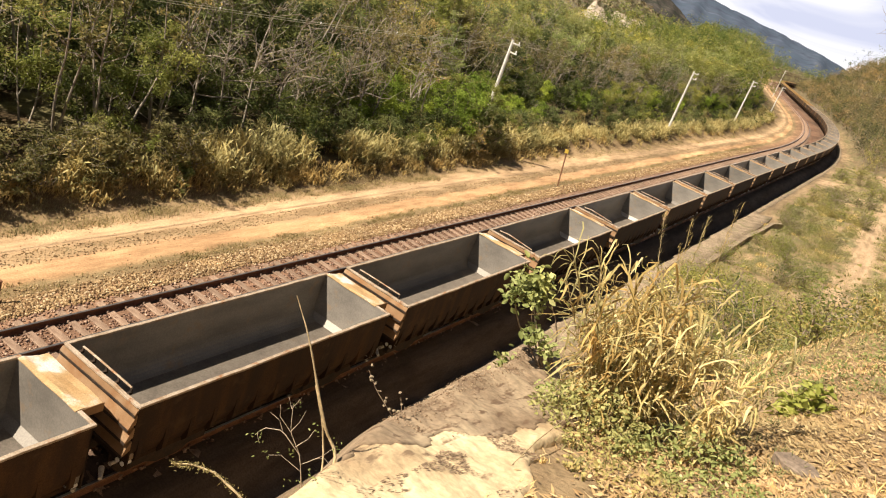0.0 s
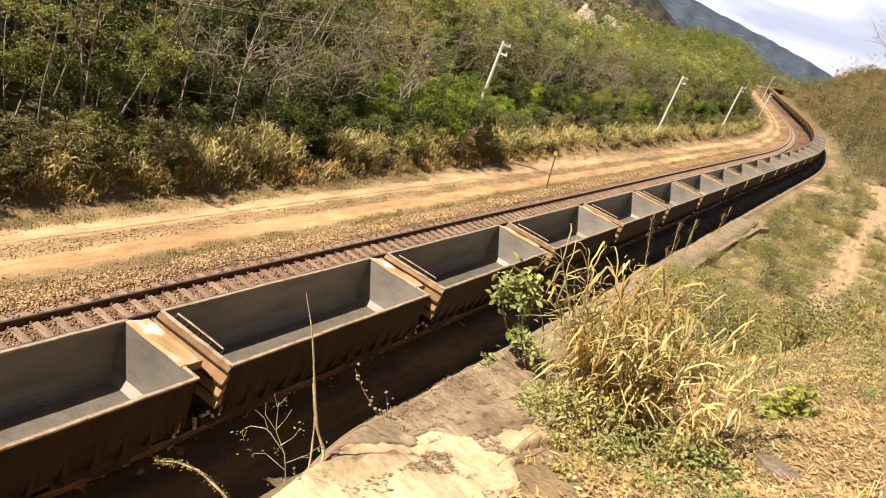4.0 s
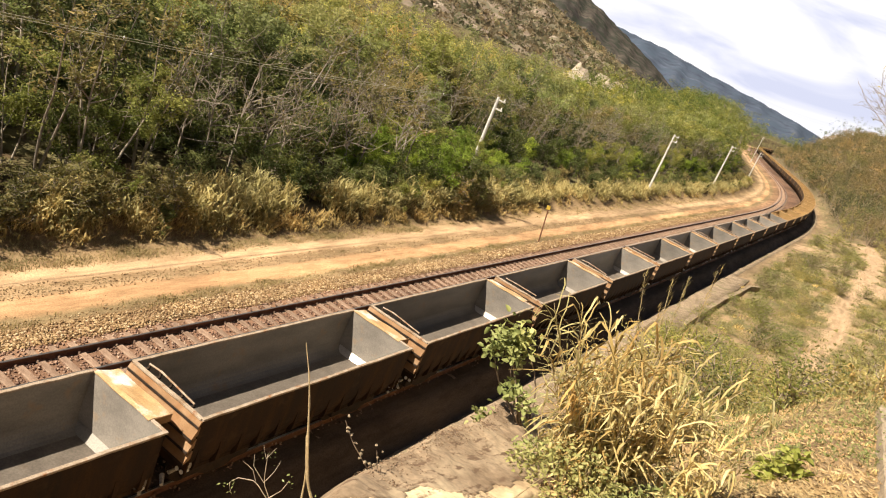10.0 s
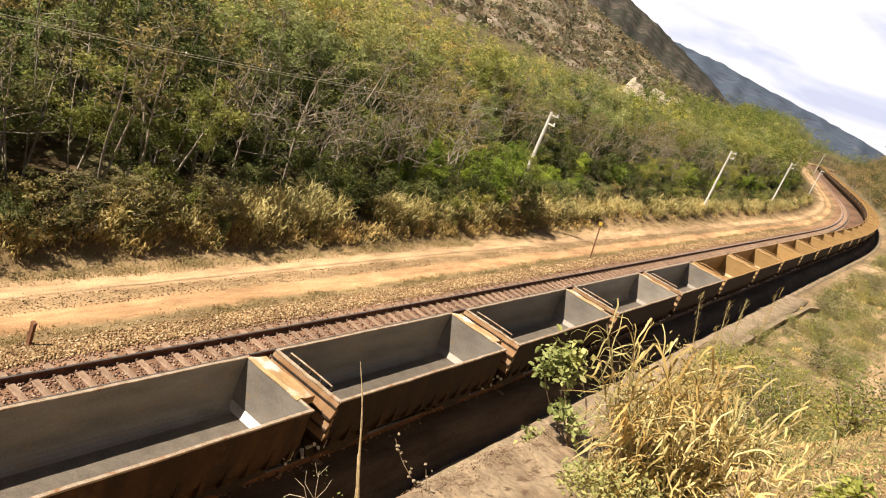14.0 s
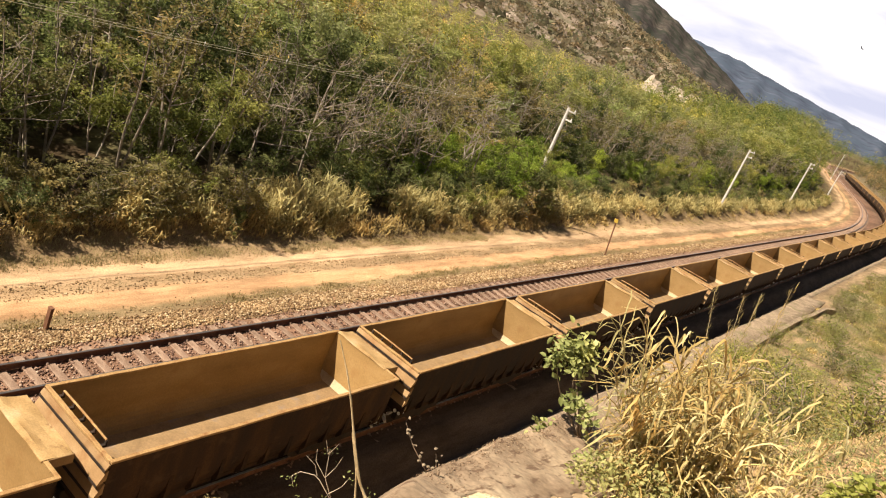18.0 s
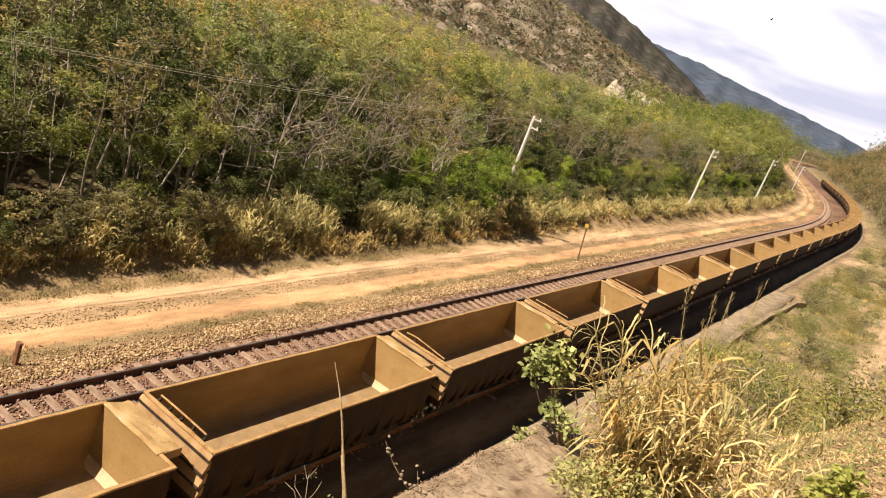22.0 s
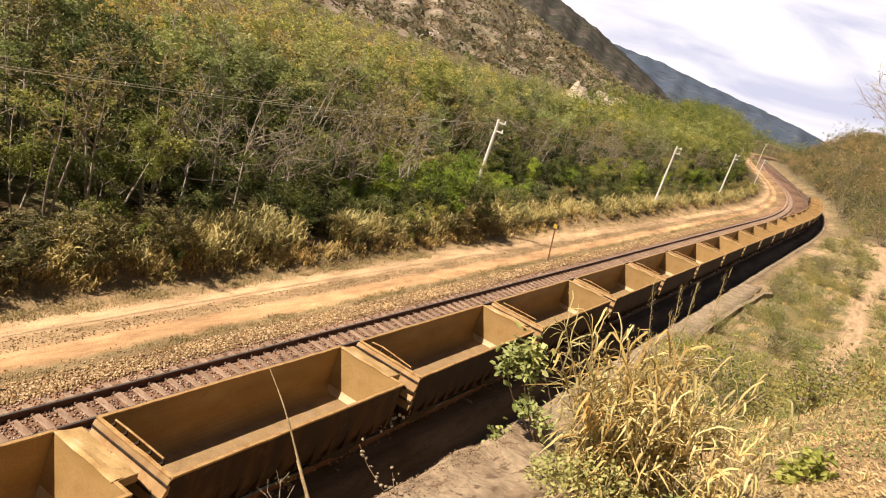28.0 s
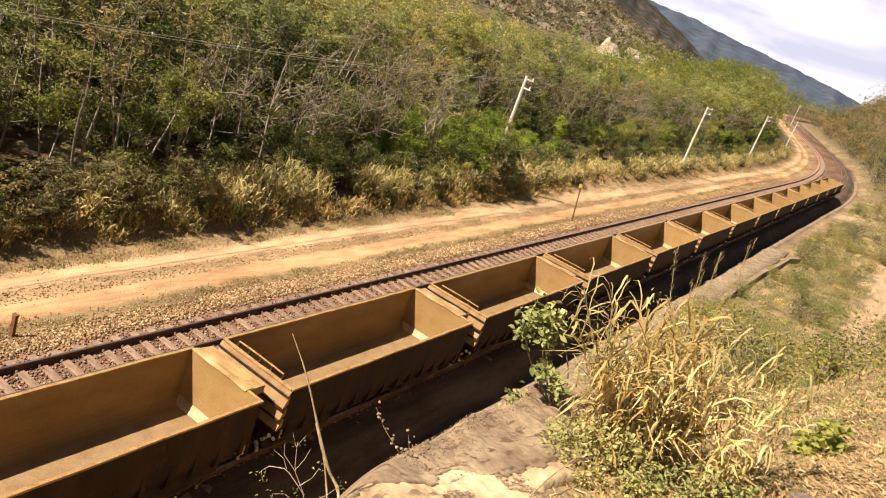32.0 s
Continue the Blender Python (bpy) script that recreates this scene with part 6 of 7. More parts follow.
def make_leafy_shrub():
    rng = np.random.RandomState(121)
    base = np.array((-1.55, 5.98, ground_z(-1.55, 5.98)))
    shrub = tagged(new("leafy_shrub"), "young green broad-leaved shrub at the edge of the rock", "shrub")
    shrub.location = base
    ends = [((-1.97, 5.89, 10.13), 0.11, 170), ((-1.88, 5.94, 10.17), 0.09, 110), ((-2.02, 5.80, 10.03), 0.08, 80), ((-1.86, 5.90, 10.04), 0.08, 70), ((-1.70, 5.83, 9.77), 0.08, 45), ((-1.58, 5.84, 9.72), 0.08, 45),
            ((-1.78, 5.80, 9.79), 0.06, 40), ((-1.82, 5.66, 9.50), 0.07, 60)]
    runs = []
    for k, (e, r, n) in enumerate(ends):
        e = np.array(e) - base
        t = np.linspace(0, 1, 7)
        p = np.outer(t, e) + np.outer(np.sin(t * 3.14), (0.08 * rng.normal(), 0.08 * rng.normal(), 0.03))
        p[0, 2] = -0.05
        runs.append((p, np.linspace(0.010, 0.004, 7)))
        at = e + rng.normal(size=(n, 3)) * r * np.array((0.75, 0.75, 0.65))
        v, f = broad_leaves(rng, at, 0.066, 0.62)
        tagged(part("foliage", mesh_from("foliage", v, f, GREEN_NEAR), None, shrub), kind="stuff")
    v, f = tubes(runs, 6)
    part("stem", mesh_from("stems", v, f, TWIG, smooth=True), None, shrub)


GREEN_NEAR = leaf_material("dusty_green_leaf", [(0.0, (0.20, 0.235, 0.075)), (0.5, (0.34, 0.37, 0.135)), (0.85, (0.48, 0.49, 0.21)), (1.0, (0.60, 0.57, 0.31))], 0.3)
GREEN_DULL = leaf_material("dull_ground_leaf", [(0.0, (0.16, 0.15, 0.055)), (0.5, (0.31, 0.28, 0.11)), (0.85, (0.45, 0.38, 0.17)), (1.0, (0.56, 0.47, 0.26))], 0.25)
YELLOW_GREEN = leaf_material("sunlit_weed_leaf", [(0.0, (0.22, 0.22, 0.075)), (0.5, (0.37, 0.36, 0.135)), (0.85, (0.50, 0.47, 0.21)), (1.0, (0.60, 0.54, 0.28))], 0.3)
FRESH_GREEN = leaf_material("fresh_yellow_green_leaf", [(0.0, (0.172, 0.200, 0.043)), (0.5, (0.292, 0.328, 0.076)), (1.0, (0.430, 0.440, 0.152))], 0.3)
make_leafy_shrub()


def make_low_plant(x, y, rad, high, n, leaf, material, label, seed, name="low_plant"):
    rng = np.random.RandomState(seed)
    plant = tagged(new(name), label, "plant")
    plant.location = (x, y, ground_z(x, y))
    a, d = rng.uniform(0, 6.28, n), rad * np.sqrt(rng.rand(n))
    at = np.stack([d * np.cos(a), d * np.sin(a), high * (1 - (d / rad) ** 2 * 0.7) * rng.uniform(0.15, 1.0, n)], 1)
    at[:, 2] += height(x + at[:, 0], y + at[:, 1]) - ground_z(x, y)
    v, f = broad_leaves(rng, at, leaf)
    tagged(part("foliage", mesh_from("foliage", v, f, material), None, plant), kind="stuff")
    runs = [branch_run(rng, (rng.normal() * 0.02, rng.normal() * 0.02, -0.03), (rng.normal() * 0.8, rng.normal() * 0.8, 1.0), high * 0.8, 0.004, 0.002, 3) for _ in range(7)]
    v, f = tubes(runs, 4)
    part("stem", mesh_from("stem", v, f, TWIG), None, plant)


make_low_plant(0.31, 7.15, 0.20, 0.34, 190, 0.095, FRESH_GREEN, "small bushy yellow-green plant on the litter slope", 131)
make_low_plant(-0.86, 4.95, 0.44, 0.44, 1300, 0.038, YELLOW_GREEN, "leafy green weeds at the foot of the grass clump", 132)
make_low_plant(-0.22, 4.95, 0.42, 0.36, 620, 0.045, GREEN_NEAR, "dull green weeds beside the grass clump", 133)
make_low_plant(-1.15, 5.35, 0.30, 0.24, 330, 0.042, GREEN_NEAR, "leafy weeds spilling over the rock", 134)
make_low_plant(0.05, 4.45, 0.34, 0.16, 330, 0.04, GREEN_NEAR, "low yellow-green ground plant among dry litter", 135)
make_low_plant(-0.42, 4.15, 0.36, 0.15, 330, 0.036, GREEN_DULL, "low dusty ground plant", 136)
make_low_plant(-1.98, 5.45, 0.10, 0.10, 40, 0.05, GREEN_NEAR, "small green sprig on the rock's brow", 137)


def stick(name, label, category, runs, material, sides=6, thick=1.0):
    base = np.array(runs[0][0][0])
    thing = tagged(new(name), label, category)
    thing.location = base
    for k, (p, r) in enumerate(runs):
        p = np.array(p) - base
        t, tt = np.linspace(0, 1, len(p)), np.linspace(0, 1, len(p) * 3)
        p = np.stack([np.interp(tt, t, p[:, i]) for i in range(3)], 1)
        rr = np.interp(tt, t, np.linspace(r[0], r[1], len(t))) * thick * (1 + 0.18 * np.sin(tt * 40 + k))
        v, f = tubes([(p, rr)], sides)
        part("stem" if k == 0 else "side_stem", mesh_from("stem", v, f, material, smooth=True), None, thing)
    return thing, base


POD = surface("pale_seed_pod", [(0.3, (0.20, 0.155, 0.10)), (0.7, (0.36, 0.29, 0.19))], 40, 90, 0.4, (0.85, 0.97), bump=0.5)


def dry_weeds():
    rng = np.random.RandomState(141)
    global STALK_THING
    STALK_THING = stick("dry_stalk", "single tall dry bent weed stalk on the brow of the bank", "plant",
          [([(-1.20, 2.30, 10.28), (-1.31, 2.42, 10.42), (-1.37, 2.38, 10.51), (-1.45, 2.34, 10.69), (-1.51, 2.30, 10.85), (-1.55, 2.27, 10.95), (-1.61, 2.23, 11.07)], (0.0085, 0.0018)),
           ([(-1.24, 2.30, 10.26), (-1.35, 2.40, 10.38), (-1.39, 2.37, 10.54), (-1.46, 2.335, 10.70)], (0.0055, 0.003))], STALK)[0]
    pod, base = stick("pod_weed", "dry weed with round brown seed pods along its stems", "plant",
                      [([(-1.33, 3.36, 9.80), (-1.45, 3.29, 10.07), (-1.53, 3.26, 10.14), (-1.63, 3.21, 10.24), (-1.70, 3.18, 10.34)], (0.004, 0.0018)),
                       ([(-1.42, 3.31, 10.00), (-1.46, 3.29, 10.12), (-1.51, 3.27, 10.25)], (0.003, 0.0015)), ([(-1.38, 3.33, 9.9), (-1.56, 3.25, 10.0)], (0.003, 0.0015))], TWIG)
    for a, b, n in (((-1.48, 3.28, 10.09), (-1.70, 3.18, 10.34), 15), ((-1.44, 3.30, 10.06), (-1.51, 3.27, 10.25), 9), ((-1.50, 3.28, 9.97), (-1.56, 3.25, 10.0), 3)):
        for t in np.linspace(0, 1, n):
            p = Vector(a).lerp(Vector(b), t) - Vector(base) + Vector(rng.normal(size=3)) * 0.013
            bm = bmesh.new()
            bmesh.ops.create_icosphere(bm, subdivisions=1, radius=rng.uniform(0.006, 0.012), matrix=Matrix.Translation(p) @ Matrix.Diagonal((1, 1, 0.75, 1)))
            for v in bm.verts:
                v.co += Vector(rng.normal(size=3)) * 0.0018
            part("seed_pod", bm, POD, pod)
    curl, base = stick("curled_weed", "dry branched weed with curled tips over the drop", "plant",
                       [([(-1.24, 2.18, 10.30), (-1.30, 2.14, 10.54), (-1.35, 2.10, 10.64), (-1.37, 2.09, 10.76)], (0.004, 0.0015)),
                        ([(-1.30, 2.14, 10.54), (-1.38, 2.09, 10.63), (-1.43, 2.05, 10.625), (-1.455, 2.04, 10.59), (-1.44, 2.05, 10.55)], (0.003, 0.0015)),
                        ([(-1.32, 2.12, 10.58), (-1.29, 2.14, 10.63), (-1.28, 2.15, 10.68)], (0.003, 0.0012)), ([(-1.35, 2.10, 10.64), (-1.33, 2.11, 10.70), (-1.325, 2.12, 10.75)], (0.002, 0.001)),
                        ([(-1.28, 2.15, 10.47), (-1.36, 2.10, 10.52), (-1.40, 2.08, 10.50)], (0.002, 0.001)), ([(-1.29, 2.15, 10.50), (-1.23, 2.18, 10.57), (-1.20, 2.2, 10.63)], (0.002, 0.001)),
                        ([(-1.35, 2.10, 10.64), (-1.40, 2.075, 10.69), (-1.41, 2.07, 10.74)], (0.002, 0.001)), ([(-1.37, 2.09, 10.74), (-1.395, 2.08, 10.79)], (0.0016, 0.001)), ([(-1.37, 2.09, 10.74), (-1.35, 2.10, 10.80)], (0.0016, 0.001)),
                        ([(-1.38, 2.09, 10.63), (-1.40, 2.08, 10.67), (-1.44, 2.06, 10.69)], (0.002, 0.001)), ([(-1.25, 2.17, 10.55), (-1.22, 2.19, 10.56), (-1.19, 2.2, 10.54)], (0.0016, 0.001))], TWIG_PALE, 6, 0.65)
    n = 75
    at = np.array([(-1.26, 2.17, 10.42), (-1.24, 2.18, 10.46), (-1.30, 2.14, 10.38), (-1.37, 2.09, 10.75), (-1.44, 2.05, 10.55), (-1.455, 2.04, 10.59), (-1.28, 2.15, 10.68), (-1.40, 2.08, 10.50), (-1.20, 2.2, 10.63), (-1.33, 2.12, 10.55)])[rng.randint(0, 10, n)] - base + rng.normal(size=(n, 3)) * 0.016
    v, f = broad_leaves(rng, at, 0.013)
    part("leaves", mesh_from("leaves", v, f, GREEN_NEAR), None, curl)
    plume, base = stick("dry_plume", "bleached curled grass plume hanging over the brow", "plant", [([(-1.17, 1.86, 10.42), (-1.261, 1.795, 10.546), (-1.375, 1.76, 10.59), (-1.444, 1.715, 10.60), (-1.491, 1.664, 10.593)], (0.006, 0.002))], STALK)
    n = 260
    t = rng.uniform(0.15, 1.0, n)
    way = np.array([(-1.17, 1.86, 10.42), (-1.261, 1.795, 10.546), (-1.375, 1.76, 10.59), (-1.444, 1.715, 10.60), (-1.491, 1.664, 10.593)]) - base
    at = np.stack([np.interp(t, np.linspace(0, 1, 5), way[:, i]) for i in range(3)], 1) + rng.normal(size=(n, 3)) * 0.007
    v, f = leaves(rng, at, 0.015, 0.30)
    part("seed_head", mesh_from("seed_head", v, f, STRAW_DULL), None, plume, "fuzzy bleached seed head")
    stick("fallen_stem", "long dry stem lying across the edge of the rock", "plant", [([(-0.87, 3.45, ground_z(-0.87, 3.45) + 0.03), (-0.92, 4.0, ground_z(-0.92, 4.0) + 0.10), (-0.94, 4.5, ground_z(-0.94, 4.5) + 0.16)], (0.005, 0.003))], STALK)


dry_weeds()


def make_litter():
    rng = np.random.RandomState(151)
    n = 44000
    x = np.concatenate([rng.uniform(-0.9, 2.8, n), rng.uniform(-1.0, 1.6, 12000)])
    y = np.concatenate([rng.uniform(3.2, 13.0, n), rng.uniform(2.6, 7.0, 12000)])
    keep = (x > np.interp(y, (2, 4, 6, 13), (-0.7, -0.95, -1.3, -2.0))) & (waves(x, y, 1.4, 7) + rng.normal(size=len(x)) * 0.5 > -0.35 - 0.4 * x)
    x, y = x[keep], y[keep]
    n = len(x)
    a = rng.uniform(0, 6.28, n)
    L, W = rng.uniform(0.03, 0.11, n), rng.uniform(0.006, 0.022, n)
    z = height(x, y) + rng.uniform(0.004, 0.035, n)
    sl, sw = rng.normal(size=n) * 0.25, rng.normal(size=n) * 0.4
    d = np.stack([np.cos(a), np.sin(a), sl], 1) * L[:, None] * 0.5
    w = np.stack([-np.sin(a), np.cos(a), sw], 1) * W[:, None] * 0.5
    c = np.stack([x, y, z], 1)
    v = np.stack([c - d, c + w, c + d, c - w], 1).reshape(-1, 3)
    tagged(new("leaf_litter", mesh_from("leaf_litter", v, np.arange(n * 4).reshape(-1, 4), LITTER)), "dry brown and straw leaf litter on the slope", "litter", kind="stuff")


make_litter()




def bank_cover():
    rng = np.random.RandomState(161)

    def scatter(n, x0, x1, y0, y1, seed, cut, power=1.0):
        x, y = rng.uniform(x0, x1, n), y0 + (y1 - y0) * rng.rand(n) ** power
        s, u = track_coords(x, y)
        lim = np.interp(y, (0, 4, 7, 14, 46, 60), (-0.6, -0.9, -1.6, -2.9, -7.2, -6.6))
        k = (x > lim) & (waves(x, y, 3.2, seed) + rng.normal(size=n) * 0.35 > cut) & (u > -6.6) & (bare_soil(x, y) < 0.3 + 0.5 * rng.rand(n))
        return x[k], y[k]

    def tufts(name, label, material, x, y, per, rad, high, width, lean):
        n = len(x)
        r = rng.uniform(0.4, 1.0, n) * rad
        a, d = rng.uniform(0, 6.28, (n, per)), np.sqrt(rng.rand(n, per)) * r[:, None]
        px, py = (x[:, None] + d * np.cos(a)).ravel(), (y[:, None] + d * np.sin(a)).ravel()
        root = np.stack([px, py, height(px, py) - 0.01], 1)
        hh = np.repeat(high * rng.uniform(0.5, 1.3, n), per)
        ww = np.repeat(np.maximum(width, 0.0007 * y), per)
        v, f = blades(rng, root, hh, ww, lean, None, 2)
        tagged(new(name, mesh_from(name, v, f, material)), label, "grass", kind="stuff")

    x, y = scatter(1000, -2.5, 3.0, 2.6, 14, 8, -0.1)
    tufts("bank_straw", "short dry straw tufts on the bank", STRAW_NEAR, x, y, 20, 0.12, 0.09, 0.008, 1.2)
    x, y = scatter(1000, -2.5, 3.0, 2.8, 16, 9, -0.1)
    tufts("bank_green_grass", "short dull green grass on the bank", WEED, x, y, 22, 0.11, 0.10, 0.007, 1.0)
    x, y = scatter(2900, -7, 18, 11, 150, 10, -0.45, 1.2)
    tufts("slope_grass", "soft olive grass over the lower slope", WEED_SLOPE, x, y, 20, 0.6, 0.30, 0.020, 1.0)
    x, y = scatter(650, -7, 16, 14, 95, 12, 0.05, 1.3)
    tufts("slope_straw", "dry straw-coloured grass patches on the lower slope", STRAW, x, y, 24, 0.5, 0.34, 0.016, 0.9)

    def bushes(name, label, material, x, y, per, rad, high, leaf):
        n = len(x)
        sz = rng.uniform(0.5, 1.25, n)
        c = rng.normal(size=(n, per, 3)) * np.array((0.5, 0.5, 0.28)) * rad * sz[:, None, None]
        px, py = x[:, None] + c[..., 0], y[:, None] + c[..., 1]
        pz = height(px, py) + np.abs(c[..., 2]) + high * sz[:, None] * rng.rand(n, per)
        at = np.stack([px, py, pz], -1).reshape(-1, 3)
        v, f = leaves(rng, at, np.repeat(np.maximum(leaf, 0.0011 * y), per), 0.6, 0.0)
        tagged(new(name, mesh_from(name, v, f, material)), label, "weeds", kind="stuff")

    x, y = scatter(1250, -6.3, 12, 11, 90, 11, 0.30, 1.2)
    bushes("slope_weeds", "dark green leafy weeds scattered over the slope", GREEN_WEED, x, y, 260, 0.75, 0.75, 0.060)
    x, y = scatter(420, -6.5, 14, 10, 95, 13, 0.0, 1.2)
    bushes("slope_dusty_weeds", "dusty grey-green weeds on the slope", GREEN_DULL, x, y, 170, 0.75, 0.55, 0.060)
    x, y = scatter(90, -2.5, 2.4, 7.5, 16, 14, 0.1)
    bushes("bank_weeds", "leafy weeds behind the grass clump", GREEN_NEAR, x, y, 120, 0.30, 0.22, 0.035)


bank_cover()


def slope_bushes():
    """Leafy bushes scattered down the slope beside the railway."""
    rng = np.random.RandomState(165)
    kinds = []
    for seed, m, words in ((166, GREEN_WEED, "low leafy grey-green bush on the railway slope"), (167, GREEN, "low dark green bush on the railway slope"), (168, GREEN_DULL, "dusty olive bush on the railway slope")):
        kinds.append(make_tree("bush", words, "shrub", tree_meshes(seed, 1.1, 0.85, 1000, 0.075, m, BUSH_TWIG, 4, 0.08, 1, 0.30), "bushes on the slope"))
    used = [False] * 3
    for _ in range(370):
        y = 9.5 + 130 * rng.rand() ** 1.5
        lim = float(np.interp(y, (0, 7, 14, 46, 60, 120), (-0.8, -1.5, -2.8, -6.2, -5.6, -6.0)))
        x = lim + (14.0 - lim) * rng.rand() ** 1.3
        if waves(np.array([x]), np.array([y]), 9.0, 169)[0] + rng.normal() * 0.4 < -0.1 or (y < 13 and x > -0.2) or bare_soil(x, y) > 0.35:
            continue
        k = (0, 1, 1, 2)[rng.randint(4)]
        size = rng.uniform(0.4, 1.05) * (1.0 + y / 110)
        if used[k]:
            planted(kinds[k], rng, x, y, size)
        else:
            used[k] = True
            kinds[k].matrix_basis = pose(x, y, ground_z(x, y) - 0.05) @ Matrix.Scale(size, 4)


slope_bushes()


KERB_CONCRETE = surface("worn_tan_concrete", [(0.3, (0.30, 0.235, 0.16)), (0.6, (0.44, 0.355, 0.25))], 2.5, 40, 0.35, (0.9, 1.0), spots=(0.20, 0.15, 0.09), spot_scale=3.0, bump=0.5)


def make_concrete():
    # lined drain along the foot of the bank
    rng = np.random.RandomState(171)
    runs = []
    for profile, s0, s1 in (([(-8.35, -0.86), (-8.30, -0.50), (-8.12, -0.42), (-7.35, -0.34), (-6.45, -0.08), (-6.45, -0.55), (-8.35, -1.0)], 18, 73),
                            ([(-8.35, -0.86), (-8.30, -0.50), (-8.12, -0.42), (-7.75, -0.40), (-7.7, -0.55), (-8.35, -1.0)], 73, 190)):
        v, f = sweep(profile, s0, s1, 1.5, 0.0, 0.0)
        runs.append((v + rng.normal(size=v.shape) * np.array((0.035, 0.0, 0.03)), f))
    v, f = joined(runs)
    tagged(new("drain_channel", mesh_from("drain_channel", v, f, DUSTY_CONCRETE)), "weathered concrete drain lip along the railway", "drain", kind="structure")
    # broken kerb above it
    kerb = tagged(new("broken_kerb"), "curved broken concrete kerb above the railway drain", "kerb")
    pts = [(-6.25, 47.0), (-6.32, 51.5), (-6.35, 56.0), (-6.25, 60.5), (-6.05, 65.0), (-5.85, 69.0), (-5.3, 71.0)]
    for (x0, y0), (x1, y1) in zip(pts, pts[1:]):
        z0, z1 = ground_z(x0, y0), ground_z(x1, y1)
        d = math.hypot(x1 - x0, y1 - y0)
        bm = boxes((-0.15, 0.15, 0.02, d - 0.02, -0.3, 0.42), bevel=0.02)
        for w in bm.verts:
            w.co += Vector(rng.normal(size=3)) * 0.015
            w.co.z += (z1 - z0) * w.co.y / d
        ob = part("kerb_stone", bm, DUSTY_CONCRETE, kerb)
        ob.matrix_basis = pose(x0, y0, z0, 0, 0, math.degrees(math.atan2(-(x1 - x0), y1 - y0)))
    # narrow kerb near the camera
    near = tagged(new("concrete_kerb"), "narrow worn concrete kerb running down the litter slope", "kerb")
    for (x0, y0, x1, y1) in ((1.00, 4.2, 1.03, 5.9), (1.03, 5.92, 1.06, 7.6), (1.06, 7.62, 1.10, 9.4), (1.10, 9.42, 1.13, 11.2)):
        d = math.hypot(x1 - x0, y1 - y0)
        z0, z1 = ground_z(x0, y0), ground_z(x1, y1)
        bm = boxes((-0.04, 0.04, 0, d, -0.2, 0.12), bevel=0.010)
        bmesh.ops.subdivide_edges(bm, edges=[e for e in bm.edges if abs(e.verts[0].co.y - e.verts[1].co.y) > 0.5], cuts=8)
        for w in bm.verts:
            w.co += Vector(rng.normal(size=3)) * 0.005
            w.co.z += (z1 - z0) * w.co.y / d
        ob = part("kerb_stone", bm, KERB_CONCRETE, near)
        ob.matrix_basis = pose(x0, y0, z0, 0, 0, math.degrees(math.atan2(-(x1 - x0), y1 - y0)))
    slab = tagged(new("stone_slab"), "flat dark slab of stone lying in the litter", "stone")
    slab.matrix_basis = pose(0.42, 5.42, ground_z(0.42, 5.42) + 0.02, 6, -4, -25)
    bm = prism([(-0.17, -0.06), (-0.06, -0.11), (0.12, -0.08), (0.18, 0.02), (0.05, 0.10), (-0.12, 0.07)], -0.04, 0.035, "z")
    bmesh.ops.bevel(bm, geom=bm.edges[:], offset=0.008, segments=1, affect="EDGES")
    part("slab", bm, surface("dark_slab_stone", [(0.3, (0.16, 0.12, 0.09)), (0.7, (0.27, 0.21, 0.16))], 6, 40, 0.4, (0.8, 0.95), bump=0.5), slab)


make_concrete()


